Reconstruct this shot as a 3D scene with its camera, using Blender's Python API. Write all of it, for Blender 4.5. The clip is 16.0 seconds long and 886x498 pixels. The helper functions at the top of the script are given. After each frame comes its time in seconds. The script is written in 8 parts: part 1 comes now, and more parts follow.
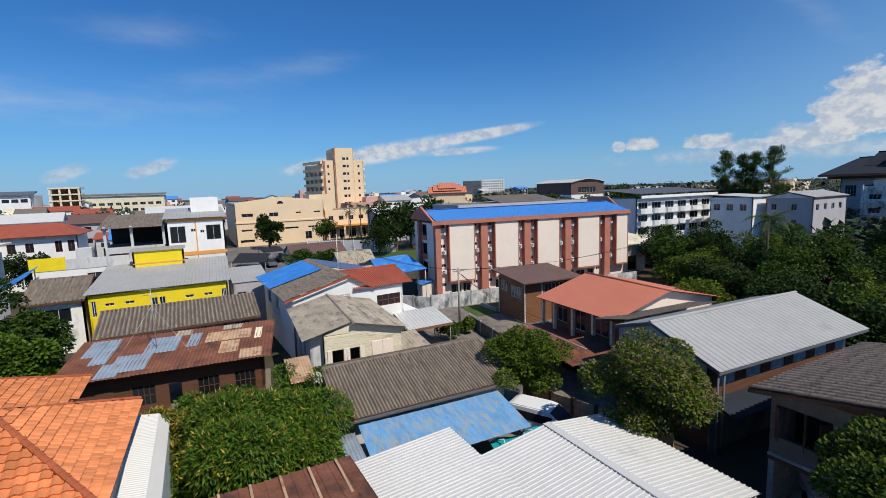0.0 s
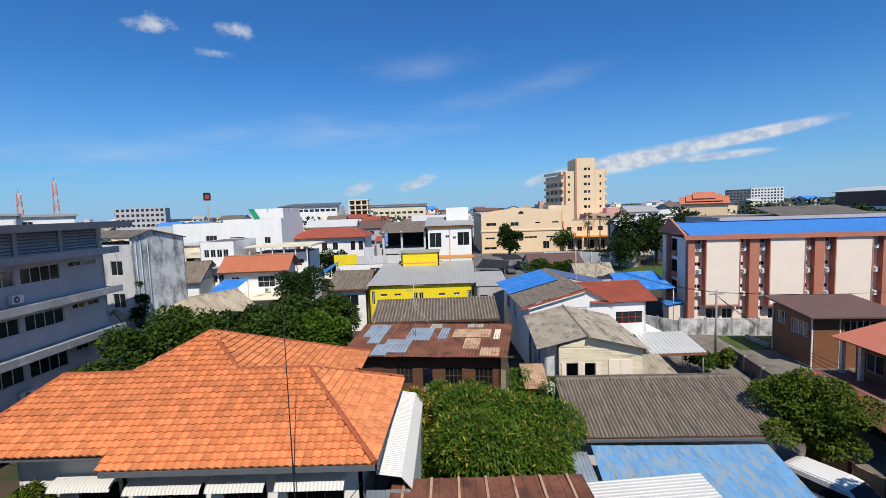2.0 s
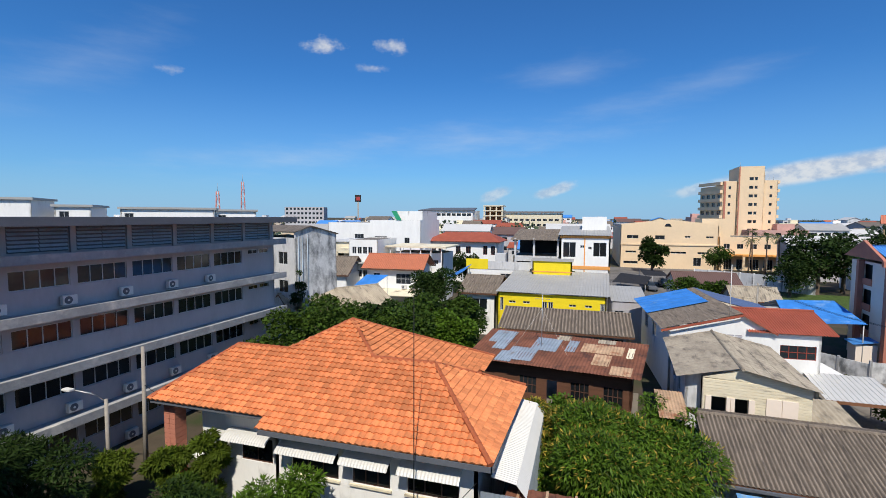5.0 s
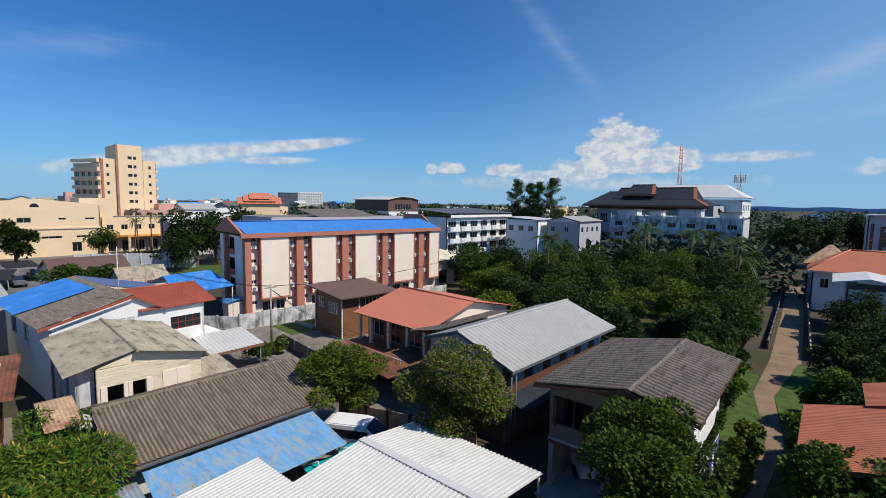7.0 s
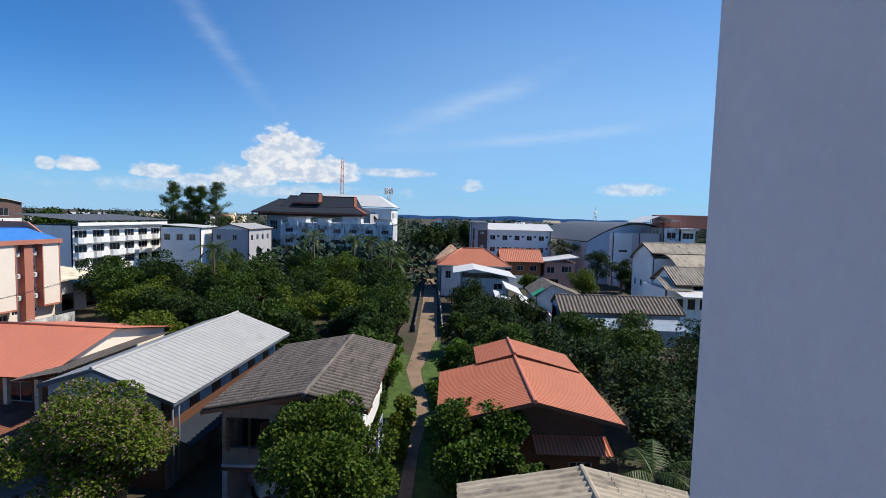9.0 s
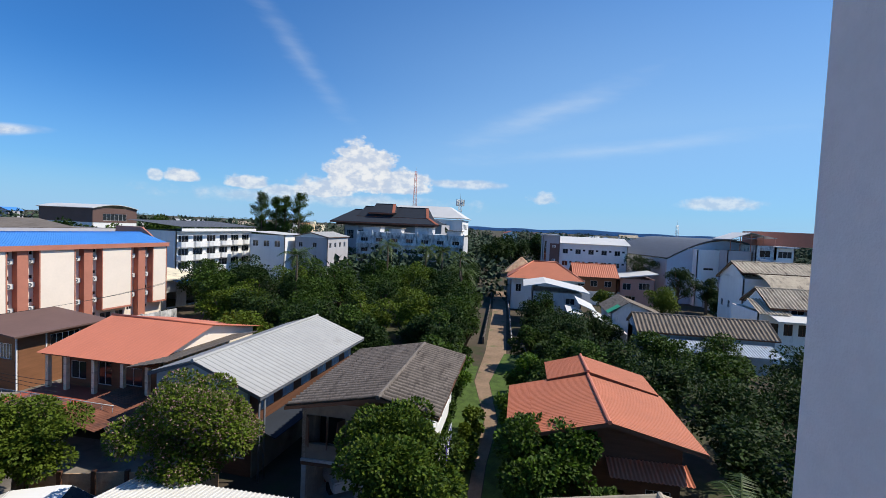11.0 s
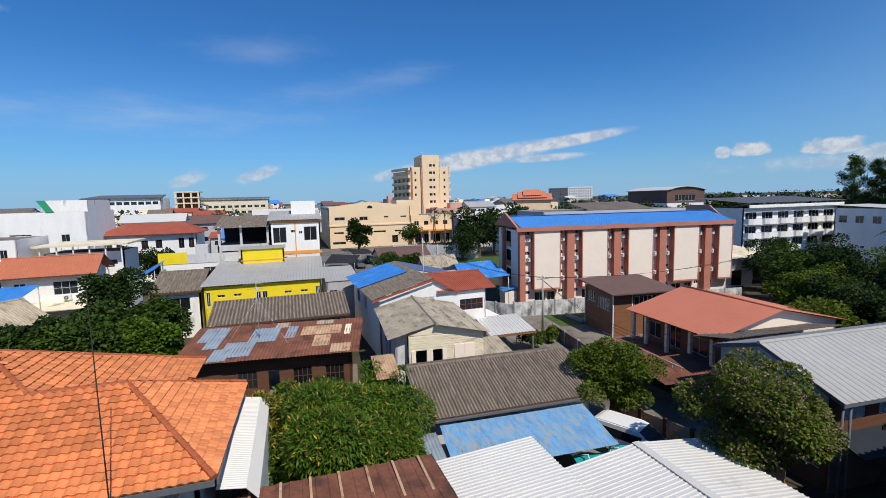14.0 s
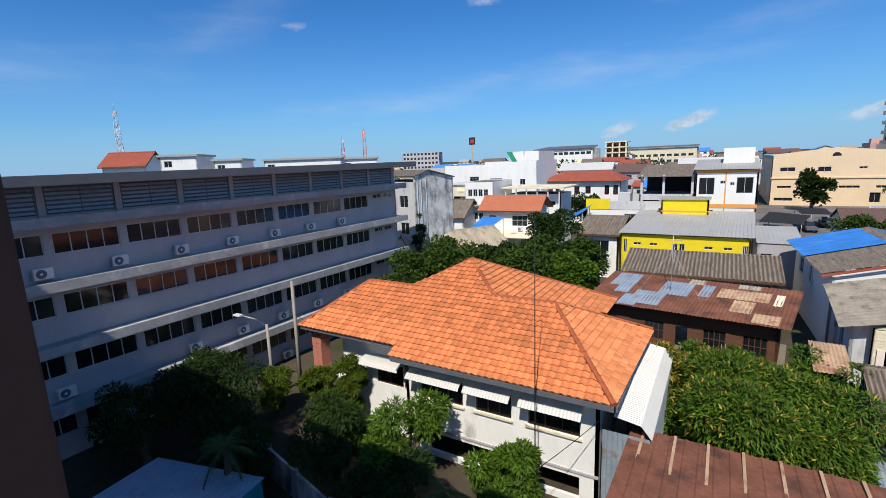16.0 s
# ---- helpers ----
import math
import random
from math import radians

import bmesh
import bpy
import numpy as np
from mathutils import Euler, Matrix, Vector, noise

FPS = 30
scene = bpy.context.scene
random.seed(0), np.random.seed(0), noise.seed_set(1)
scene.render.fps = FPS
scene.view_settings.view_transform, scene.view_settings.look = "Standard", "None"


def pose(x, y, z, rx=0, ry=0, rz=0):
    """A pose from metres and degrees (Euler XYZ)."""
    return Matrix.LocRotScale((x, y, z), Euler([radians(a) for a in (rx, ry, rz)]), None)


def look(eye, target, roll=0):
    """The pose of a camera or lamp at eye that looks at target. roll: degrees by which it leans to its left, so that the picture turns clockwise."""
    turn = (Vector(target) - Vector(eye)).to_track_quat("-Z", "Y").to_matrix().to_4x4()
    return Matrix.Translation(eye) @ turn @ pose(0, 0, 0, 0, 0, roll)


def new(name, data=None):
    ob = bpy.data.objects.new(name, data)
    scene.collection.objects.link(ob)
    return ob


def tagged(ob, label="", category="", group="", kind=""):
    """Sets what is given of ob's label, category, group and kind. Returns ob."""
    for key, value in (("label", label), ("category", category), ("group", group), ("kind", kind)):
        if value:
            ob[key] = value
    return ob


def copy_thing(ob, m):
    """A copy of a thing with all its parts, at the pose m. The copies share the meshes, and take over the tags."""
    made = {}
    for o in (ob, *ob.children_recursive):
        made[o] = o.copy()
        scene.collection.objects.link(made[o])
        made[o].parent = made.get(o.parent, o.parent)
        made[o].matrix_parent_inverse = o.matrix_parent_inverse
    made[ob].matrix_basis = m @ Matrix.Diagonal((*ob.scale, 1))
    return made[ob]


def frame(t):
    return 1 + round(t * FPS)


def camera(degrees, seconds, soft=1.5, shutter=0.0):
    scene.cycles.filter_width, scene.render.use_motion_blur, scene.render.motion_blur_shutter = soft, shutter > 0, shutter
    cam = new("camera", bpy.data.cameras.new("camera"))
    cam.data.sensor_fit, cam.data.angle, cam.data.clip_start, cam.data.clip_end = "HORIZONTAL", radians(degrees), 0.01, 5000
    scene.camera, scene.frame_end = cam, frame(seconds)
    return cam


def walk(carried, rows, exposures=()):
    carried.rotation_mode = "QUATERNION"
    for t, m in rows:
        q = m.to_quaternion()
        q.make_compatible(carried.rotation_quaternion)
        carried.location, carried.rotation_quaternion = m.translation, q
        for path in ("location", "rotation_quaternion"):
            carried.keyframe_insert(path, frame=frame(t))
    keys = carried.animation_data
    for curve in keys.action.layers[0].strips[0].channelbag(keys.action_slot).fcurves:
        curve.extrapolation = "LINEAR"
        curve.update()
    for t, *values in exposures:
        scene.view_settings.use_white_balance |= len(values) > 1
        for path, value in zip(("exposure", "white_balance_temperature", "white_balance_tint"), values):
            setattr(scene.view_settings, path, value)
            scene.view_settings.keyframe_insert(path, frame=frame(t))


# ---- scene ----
cam = camera(87.2, 16.0, soft=0.7)
PATH = [
    (0, 0.100, 0.051, 15.051, -28.174, -7.308, 1.948),
    (0.5, 0.067, 0.050, 15.047, -19.582, -7.233, 1.879),
    (1, -0.001, 0.092, 15.053, -13.687, -6.714, 1.972),
    (1.5, -0.059, 0.108, 15.038, -7.411, -5.798, 2.179),
    (2, -0.180, 0.125, 15.053, 0.439, -5.007, 1.939),
    (2.5, -0.252, 0.133, 15.029, 6.841, -4.388, 0.617),
    (3, -0.296, 0.084, 15.072, 12.289, -4.585, -0.208),
    (3.2, -0.290, 0.075, 15.070, 14.350, -4.420, -0.300),
    (4.3, -0.130, 0.020, 15.050, 18.000, -4.000, -0.300),
    (5.3, 0.010, -0.040, 15.020, 14.700, -3.950, -0.200),
    (5.5, 0.022, -0.045, 15.019, 9.033, -3.820, -0.215),
    (6, 0.083, -0.041, 15.070, -9.560, -3.832, -0.521),
    (6.5, 0.140, -0.024, 15.073, -31.771, -5.019, -0.687),
    (7, 0.128, -0.051, 15.069, -50.074, -5.670, -0.936),
    (7.5, 0.246, -0.081, 15.024, -62.404, -5.040, -1.013),
    (8, 0.430, -0.095, 14.998, -75.148, -4.614, -1.058),
    (8.5, 0.492, -0.135, 15.005, -83.852, -4.405, -0.918),
    (8.7, 0.490, -0.120, 15.005, -86.500, -4.350, -1.000),
    (9.8, 0.330, 0.000, 15.010, -91.000, -3.300, -2.200),
    (10.8, 0.150, 0.110, 15.013, -82.800, -2.600, -2.700),
    (11, 0.132, 0.115, 15.013, -80.390, -2.794, -2.528),
    (11.5, 0.032, 0.079, 15.003, -71.859, -3.976, -1.468),
    (12, -0.031, 0.037, 15.017, -61.071, -5.207, 0.021),
    (12.5, -0.031, 0.063, 14.991, -48.776, -5.585, 0.899),
    (13, -0.009, 0.051, 14.971, -35.862, -5.167, 1.271),
    (13.5, -0.087, 0.040, 15.000, -25.417, -5.654, 1.427),
    (14, -0.138, 0.037, 14.943, -17.948, -6.193, 1.376),
    (14.5, -0.132, -0.067, 14.884, -10.947, -6.805, 1.689),
    (15, -0.099, -0.122, 14.935, -0.451, -6.882, 2.285),
    (15.5, -0.163, -0.032, 14.829, 13.148, -7.323, 2.257),
    (16, -0.214, -0.101, 14.874, 30.694, -10.748, 2.172),
]
walk(cam, [(t, pose(x, y, z, 90 + p, r, yaw)) for t, x, y, z, yaw, p, r in PATH],
     exposures=[(0, -0.27), (1.0, -0.2), (2.5, -0.12), (5.5, -0.12), (7.0, -0.18), (8.5, 0.1), (11.0, 0.08), (12.0, -0.08), (12.8, -0.2), (13.6, -0.22), (14.6, -0.18), (16, -0.08)])

# ---- sun and sky ----
SUN_EL, SUN_AZ = radians(52), radians(165)      # azimuth clockwise from +y
sun = new("sun", bpy.data.lights.new("sun", "SUN"))
sun.data.energy, sun.data.angle, sun.data.color = 5.0, radians(0.55), (1.0, 0.93, 0.81)
sun_to = Vector((math.sin(SUN_AZ) * math.cos(SUN_EL), math.cos(SUN_AZ) * math.cos(SUN_EL), math.sin(SUN_EL)))
sun.matrix_world = look(sun_to * 100, (0, 0, 0))

world = bpy.data.worlds.new("sky")
scene.world = world
world.use_nodes = True
wn, wl = world.node_tree.nodes, world.node_tree.links
wn.clear()


def wmath(op, a, b=None, c=None):
    n = wn.new("ShaderNodeMath")
    n.operation = op
    for i, v in enumerate((a, b, c)):
        if v is None:
            continue
        if isinstance(v, (int, float)):
            n.inputs[i].default_value = v
        else:
            wl.new(v, n.inputs[i])
    return n.outputs[0]


def wramp(v, lo, hi):
    n = wn.new("ShaderNodeMapRange")
    n.interpolation_type = "SMOOTHSTEP"
    wl.new(v, n.inputs[0])
    n.inputs[1].default_value, n.inputs[2].default_value = lo, hi
    return n.outputs[0]


sky_tex = wn.new("ShaderNodeTexSky")
sky_tex.sky_type, sky_tex.sun_disc = "NISHITA", False
sky_tex.sun_elevation, sky_tex.sun_rotation = SUN_EL, SUN_AZ
sky_tex.air_density, sky_tex.dust_density, sky_tex.ozone_density = 1.0, 0.3, 3.0
coord = wn.new("ShaderNodeTexCoord")
sep = wn.new("ShaderNodeSeparateXYZ")
wl.new(coord.outputs["Generated"], sep.inputs[0])
DX, DY, DZ = sep.outputs
AZ = wmath("MULTIPLY", wmath("ARCTAN2", DX, DY), 57.29578)
EL = wmath("MULTIPLY", wmath("ARCSINE", DZ), 57.29578)


def wnoise(sx, sy, scale, detail=6.0, rough=0.6, shift=0.0, skew=0.0):
    comb = wn.new("ShaderNodeCombineXYZ")
    wl.new(wmath("MULTIPLY", wmath("ADD", AZ, wmath("MULTIPLY", EL, skew)), sx), comb.inputs[0])
    wl.new(wmath("MULTIPLY", EL, sy), comb.inputs[1])
    comb.inputs[2].default_value = shift
    n = wn.new("ShaderNodeTexNoise")
    wl.new(comb.outputs[0], n.inputs["Vector"])
    n.inputs["Scale"].default_value, n.inputs["Detail"].default_value, n.inputs["Roughness"].default_value = scale, detail, rough
    return n.outputs[0]


PUFF = wnoise(1, 1.35, 0.42, 8, 0.62)
WISP = wnoise(0.35, 1.6, 0.32, 7, 0.62, 3.0)


def cloud(az, el, ra, re, puff=1.1, edge=0.35, dens=1.0, flat=0.0, tilt=0.0, src=None):
    """One cloud round a bearing and height; its rim is broken by noise."""
    da = wmath("SUBTRACT", AZ, az)
    de = wmath("SUBTRACT", wmath("SUBTRACT", EL, el), wmath("MULTIPLY", da, tilt))
    u, v = wmath("DIVIDE", da, ra), wmath("DIVIDE", de, re)
    if flat:
        v = wmath("MULTIPLY", v, wmath("ADD", 1.0, wmath("MULTIPLY", wmath("LESS_THAN", de, 0.0), flat)))
    d = wmath("SQRT", wmath("ADD", wmath("MULTIPLY", u, u), wmath("MULTIPLY", v, v)))
    body = wmath("ADD", wmath("SUBTRACT", 1.0, d), wmath("MULTIPLY", wmath("SUBTRACT", src or PUFF, 0.5), puff))
    return wmath("MULTIPLY", wramp(body, 0.0, edge), dens)


solid = [  # cumulus heads, the long anvil and small fair-weather puffs
    cloud(70.3, 5.4, 4.6, 4.4, 1.3, 0.22, 0.95, 1.2), cloud(75.0, 4.6, 4.5, 2.4, 1.3, 0.3, 0.9, 1.2),
    cloud(66.0, 3.6, 5.0, 1.9, 1.4, 0.35, 0.85, 1.0), cloud(51.0, 4.0, 1.9, 1.2, 1.1, 0.35, 0.85, 1.0),
    cloud(57.5, 3.8, 2.8, 1.2, 1.3, 0.35, 0.8, 1.0), cloud(61.2, 3.3, 2.6, 0.9, 1.2, 0.4, 0.7),
    cloud(48.6, 4.1, 0.9, 0.8, 1.1, 0.35, 0.7), cloud(83.0, 5.2, 6.0, 0.7, 0.9, 0.6, 0.65),
    cloud(92.5, 3.6, 2.2, 1.1, 2.2, 0.7, 0.55, 1.0), cloud(111.0, 3.6, 4.5, 0.9, 1.3, 0.5, 0.6),
    cloud(21.0, 4.5, 13.0, 1.35, 0.55, 0.55, 0.85, 0.0, 0.15, WISP), cloud(32.0, 6.2, 9.0, 0.85, 0.4, 0.5, 0.85, 0.0, 0.13, WISP),
    cloud(30.0, 4.5, 6.0, 0.55, 0.4, 0.6, 0.7, 0.0, 0.04, WISP), cloud(11.5, 3.0, 2.6, 0.9, 1.0, 0.6, 0.5, 0.0, 0.25),
    cloud(-30.8, 19.0, 2.6, 1.0, 2.6, 0.9, 0.75), cloud(-23.0, 19.3, 2.2, 0.9, 2.6, 0.9, 0.65),
    cloud(-25.5, 17.0, 1.9, 0.6, 2.6, 1.0, 0.5), cloud(-46.8, 14.9, 1.9, 0.6, 2.4, 1.0, 0.5),
    cloud(-10.4, 2.7, 2.4, 0.9, 1.0, 0.6, 0.5, 0.0, 0.3), cloud(-3.3, 3.2, 3.0, 0.9, 0.9, 0.6, 0.6, 0.0, 0.3),
    cloud(66.0, 2.6, 22.0, 1.1, 1.7, 0.9, 0.5),
]
veil = [  # thin cirrus
    cloud(-2.4, 16.2, 9.0, 2.6, 1.4, 2.0, 0.34, 0.0, 0.05, WISP), cloud(-14.0, 9.0, 26.0, 2.8, 2.0, 2.2, 0.42, 0.0, 0.06, WISP),
    cloud(-35.0, 6.5, 22.0, 2.6, 2.0, 2.2, 0.4, 0.0, 0.1, WISP), cloud(8.0, 13.0, 18.0, 2.2, 1.8, 2.0, 0.28, 0.0, 0.2, WISP),
    cloud(63.0, 18.0, 9.0, 2.6, 1.4, 2.0, 0.34, 0.0, -1.05, WISP), cloud(92.0, 13.6, 14.0, 2.2, 1.2, 1.8, 0.5, 0.0, 0.33, WISP),
    cloud(100.0, 9.5, 24.0, 1.2, 1.4, 1.8, 0.4, 0.0, 0.08, WISP), cloud(-55.0, 14.0, 14.0, 4.0, 1.8, 2.2, 0.25, 0.0, 0.5, WISP),
    cloud(-75.0, 9.0, 20.0, 3.0, 1.8, 2.2, 0.3, 0.0, 0.1, WISP),
]


def union(parts):
    m = parts[0]
    for p in parts[1:]:
        m = wmath("MAXIMUM", m, p)
    return m


haze = wmath("ADD", wmath("MULTIPLY", wramp(EL, 17.0, -3.0), 0.58), wmath("MULTIPLY", wmath("MULTIPLY", wramp(AZ, 40.0, 105.0), wramp(EL, 40.0, 4.0)), 0.8))
haze = wmath("MAXIMUM", wmath("MINIMUM", wmath("MULTIPLY", haze, 0.8), 0.62), wmath("MULTIPLY", wramp(EL, 9.0, -1.0), 0.86))
tint = wn.new("ShaderNodeMix")
tint.data_type, tint.blend_type = "RGBA", "MULTIPLY"
tint.inputs["Factor"].default_value = 1.0
wl.new(sky_tex.outputs[0], tint.inputs["A"])
tint.inputs["B"].default_value = (0.33, 0.84, 1.38, 1)


def over(base, factor, colour):
    n = wn.new("ShaderNodeMix")
    n.data_type = "RGBA"
    wl.new(factor, n.inputs["Factor"])
    wl.new(base, n.inputs["A"])
    if isinstance(colour, tuple):
        n.inputs["B"].default_value = colour
    else:
        wl.new(colour, n.inputs["B"])
    return n.outputs["Result"]


cloud_shade = over(over(coord.outputs["Generated"], wmath("ADD", 1.0, 0.0), (5.4, 6.2, 7.6, 1)), wramp(wnoise(1, 1.4, 0.7, 6, 0.6, 1.3), 0.38, 0.62), (8.6, 8.7, 8.8, 1))
sky_col = over(tint.outputs["Result"], haze, (3.6, 6.0, 8.8, 1))
sky_col = over(sky_col, union(veil), (7.4, 8.2, 9.0, 1))
sky_col = over(sky_col, union(solid), cloud_shade)
bg = wn.new("ShaderNodeBackground")
bg.inputs["Strength"].default_value = 0.095
wl.new(sky_col, bg.inputs[0])
wout = wn.new("ShaderNodeOutputWorld")
wl.new(bg.outputs[0], wout.inputs[0])


# ---- materials ----
def mat(name, col, rough=0.75, var=0.14, scale=1.2, bump=0.0, bscale=30.0, metal=0.0, spec=0.3, stain=None, stretch=(1, 1, 1), piece=0.0, island=0.0, trans=0.0, valley=0.0):
    """A surface: base colour varied at two scales, stains of their own shape, fine relief. stain = (colour, amount
    0..1, scale). valley: the pitch of a corrugated sheet along x, whose valleys are darkened and crests lightened."""
    m = bpy.data.materials.new(name)
    m.use_nodes = True
    nt = m.node_tree
    n, l = nt.nodes, nt.links
    b = n["Principled BSDF"]
    b.inputs["Roughness"].default_value, b.inputs["Metallic"].default_value = rough, metal
    b.inputs["Specular IOR Level"].default_value = spec
    tc = n.new("ShaderNodeTexCoord")
    mp = n.new("ShaderNodeMapping")
    mp.inputs["Scale"].default_value = stretch
    l.new(tc.outputs["Object"], mp.inputs[0])

    def noise_of(sc, detail=5.0, vec=None):
        t = n.new("ShaderNodeTexNoise")
        l.new(vec or mp.outputs[0], t.inputs["Vector"])
        t.inputs["Scale"].default_value, t.inputs["Detail"].default_value, t.inputs["Roughness"].default_value = sc, detail, 0.62
        return t.outputs[0]

    def rng(v, a, c, lo, hi):
        t = n.new("ShaderNodeMapRange")
        l.new(v, t.inputs[0])
        for i, q in enumerate((a, c, lo, hi)):
            t.inputs[i + 1].default_value = q
        return t.outputs[0]

    def mul(v, w):
        t = n.new("ShaderNodeMath")
        t.operation = "MULTIPLY"
        l.new(v, t.inputs[0])
        if isinstance(w, float):
            t.inputs[1].default_value = w
        else:
            l.new(w, t.inputs[1])
        return t.outputs[0]

    val = mul(rng(noise_of(scale), 0.3, 0.7, 1 - var, 1 + var), rng(noise_of(scale * 9.0, 3.0), 0.3, 0.7, 1 - var * 0.5, 1 + var * 0.5))
    if piece:
        oi = n.new("ShaderNodeObjectInfo")
        val = mul(val, rng(oi.outputs["Random"], 0, 1, 1 - piece, 1 + piece))
    if island:
        ge = n.new("ShaderNodeNewGeometry")
        val = mul(val, rng(ge.outputs["Random Per Island"], 0, 1, 1 - island, 1 + island))
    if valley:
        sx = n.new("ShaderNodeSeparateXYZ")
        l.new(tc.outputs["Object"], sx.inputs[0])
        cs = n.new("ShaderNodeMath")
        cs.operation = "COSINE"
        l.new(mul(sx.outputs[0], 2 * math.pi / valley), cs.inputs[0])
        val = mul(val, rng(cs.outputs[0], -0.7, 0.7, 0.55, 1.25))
    hsv = n.new("ShaderNodeHueSaturation")
    hsv.inputs["Color"].default_value = (*col, 1)
    l.new(val, hsv.inputs["Value"])
    out = hsv.outputs[0]
    if stain:
        sc_col, amount, sc = stain
        mx = n.new("ShaderNodeMix")
        mx.data_type = "RGBA"
        l.new(rng(noise_of(sc, 8.0), 0.72 - amount * 0.45, 0.80 - amount * 0.25, 0.0, 1.0), mx.inputs["Factor"])
        l.new(out, mx.inputs["A"])
        mx.inputs["B"].default_value = (*sc_col, 1)
        out = mx.outputs["Result"]
    l.new(out, b.inputs["Base Color"])
    if bump:
        bp = n.new("ShaderNodeBump")
        bp.inputs["Strength"].default_value, bp.inputs["Distance"].default_value = min(1.0, bump), 0.02
        l.new(noise_of(bscale, 4.0), bp.inputs["Height"])
        l.new(bp.outputs[0], b.inputs["Normal"])
    if trans:
        tr = n.new("ShaderNodeBsdfTranslucent")
        l.new(out, tr.inputs[0])
        ms = n.new("ShaderNodeMixShader")
        ms.inputs[0].default_value = trans
        l.new(b.outputs[0], ms.inputs[1])
        l.new(tr.outputs[0], ms.inputs[2])
        l.new(ms.outputs[0], n["Material Output"].inputs[0])
    return m


M = {}
M["ground"] = mat("ground_soil", (0.07, 0.055, 0.038), 0.95, 0.35, 0.08, 0.5, 6, stain=((0.04, 0.055, 0.018), 0.55, 0.25))
M["concrete"] = mat("concrete_yard", (0.21, 0.185, 0.155), 0.9, 0.2, 0.2, 0.3, 20, stain=((0.10, 0.085, 0.07), 0.5, 0.35))
M["dirt"] = mat("dirt_lane", (0.24, 0.165, 0.11), 0.95, 0.25, 0.4, 0.6, 8, stain=((0.08, 0.12, 0.04), 0.35, 0.6))
M["grass"] = mat("grass", (0.06, 0.10, 0.02), 0.9, 0.4, 1.2, 0.5, 30)
M["white"] = mat("white_paint", (0.84, 0.83, 0.8), 0.75, 0.06, 0.5, 0.1, 30, stain=((0.45, 0.44, 0.42), 0.22, 0.45), stretch=(1, 1, 0.35))
M["whitedirty"] = mat("weathered_white_paint", (0.6, 0.6, 0.6), 0.8, 0.12, 0.6, 0.2, 20, stain=((0.2, 0.2, 0.2), 0.42, 0.6), stretch=(1, 1, 0.3))
M["decay"] = mat("mouldy_render", (0.68, 0.68, 0.67), 0.9, 0.2, 0.7, 0.3, 15, stain=((0.15, 0.155, 0.16), 0.62, 0.8), stretch=(1, 1, 0.6))
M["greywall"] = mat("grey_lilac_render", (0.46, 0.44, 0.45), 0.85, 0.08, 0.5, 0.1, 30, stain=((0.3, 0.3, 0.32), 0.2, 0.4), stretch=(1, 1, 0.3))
M["ledge"] = mat("weathered_concrete_ledge", (0.36, 0.36, 0.36), 0.9, 0.2, 0.6, 0.3, 20, stain=((0.6, 0.58, 0.53), 0.4, 0.8))
M["cream"] = mat("cream_render", (0.86, 0.74, 0.62), 0.8, 0.04, 0.4, 0.1, 30)
M["brick"] = mat("terracotta_render", (0.47, 0.185, 0.125), 0.8, 0.08, 0.6, 0.1, 30)
M["peach"] = mat("peach_paint", (0.82, 0.62, 0.40), 0.8, 0.05, 0.2, 0.1, 20)
M["yellow"] = mat("yellow_paint", (0.85, 0.66, 0.02), 0.7, 0.05, 0.6, 0.1, 25)
M["orange"] = mat("orange_paint", (0.8, 0.36, 0.1), 0.7, 0.06, 0.6)
M["beige"] = mat("old_cream_boards", (0.76, 0.68, 0.5), 0.85, 0.12, 0.9, 0.3, 20, stain=((0.32, 0.27, 0.2), 0.35, 1.5), stretch=(0.4, 0.4, 2.5))
M["fibre"] = mat("fibre_cement_sheets", (0.20, 0.162, 0.125), 0.92, 0.3, 0.9, 0.3, 20, stain=((0.085, 0.07, 0.06), 0.46, 1.3), stretch=(5.0, 0.7, 0.7), island=0.18)
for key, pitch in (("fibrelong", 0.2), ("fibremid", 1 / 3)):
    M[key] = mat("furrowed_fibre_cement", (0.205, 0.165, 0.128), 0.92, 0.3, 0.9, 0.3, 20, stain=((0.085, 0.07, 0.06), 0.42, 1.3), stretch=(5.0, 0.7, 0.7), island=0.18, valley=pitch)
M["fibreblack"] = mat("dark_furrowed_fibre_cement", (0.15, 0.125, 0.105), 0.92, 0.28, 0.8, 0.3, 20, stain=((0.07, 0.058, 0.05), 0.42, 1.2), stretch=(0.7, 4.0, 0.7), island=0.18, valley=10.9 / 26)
M["fibrelight"] = mat("pale_fibre_cement_sheets", (0.40, 0.34, 0.255), 0.92, 0.22, 0.5, 0.3, 20, stain=((0.17, 0.145, 0.115), 0.47, 1.1), stretch=(1.6, 0.6, 0.7), island=0.14)
M["fibredark"] = mat("dark_fibre_cement_sheets", (0.165, 0.14, 0.118), 0.92, 0.28, 0.8, 0.3, 20, stain=((0.07, 0.058, 0.05), 0.45, 1.2), stretch=(0.7, 4.0, 0.7), island=0.18)
M["greymetal"] = mat("grey_painted_metal_sheet", (0.38, 0.375, 0.36), 0.6, 0.08, 0.3, 0.05, 10, spec=0.3, island=0.03, stain=((0.28, 0.27, 0.25), 0.2, 0.4))
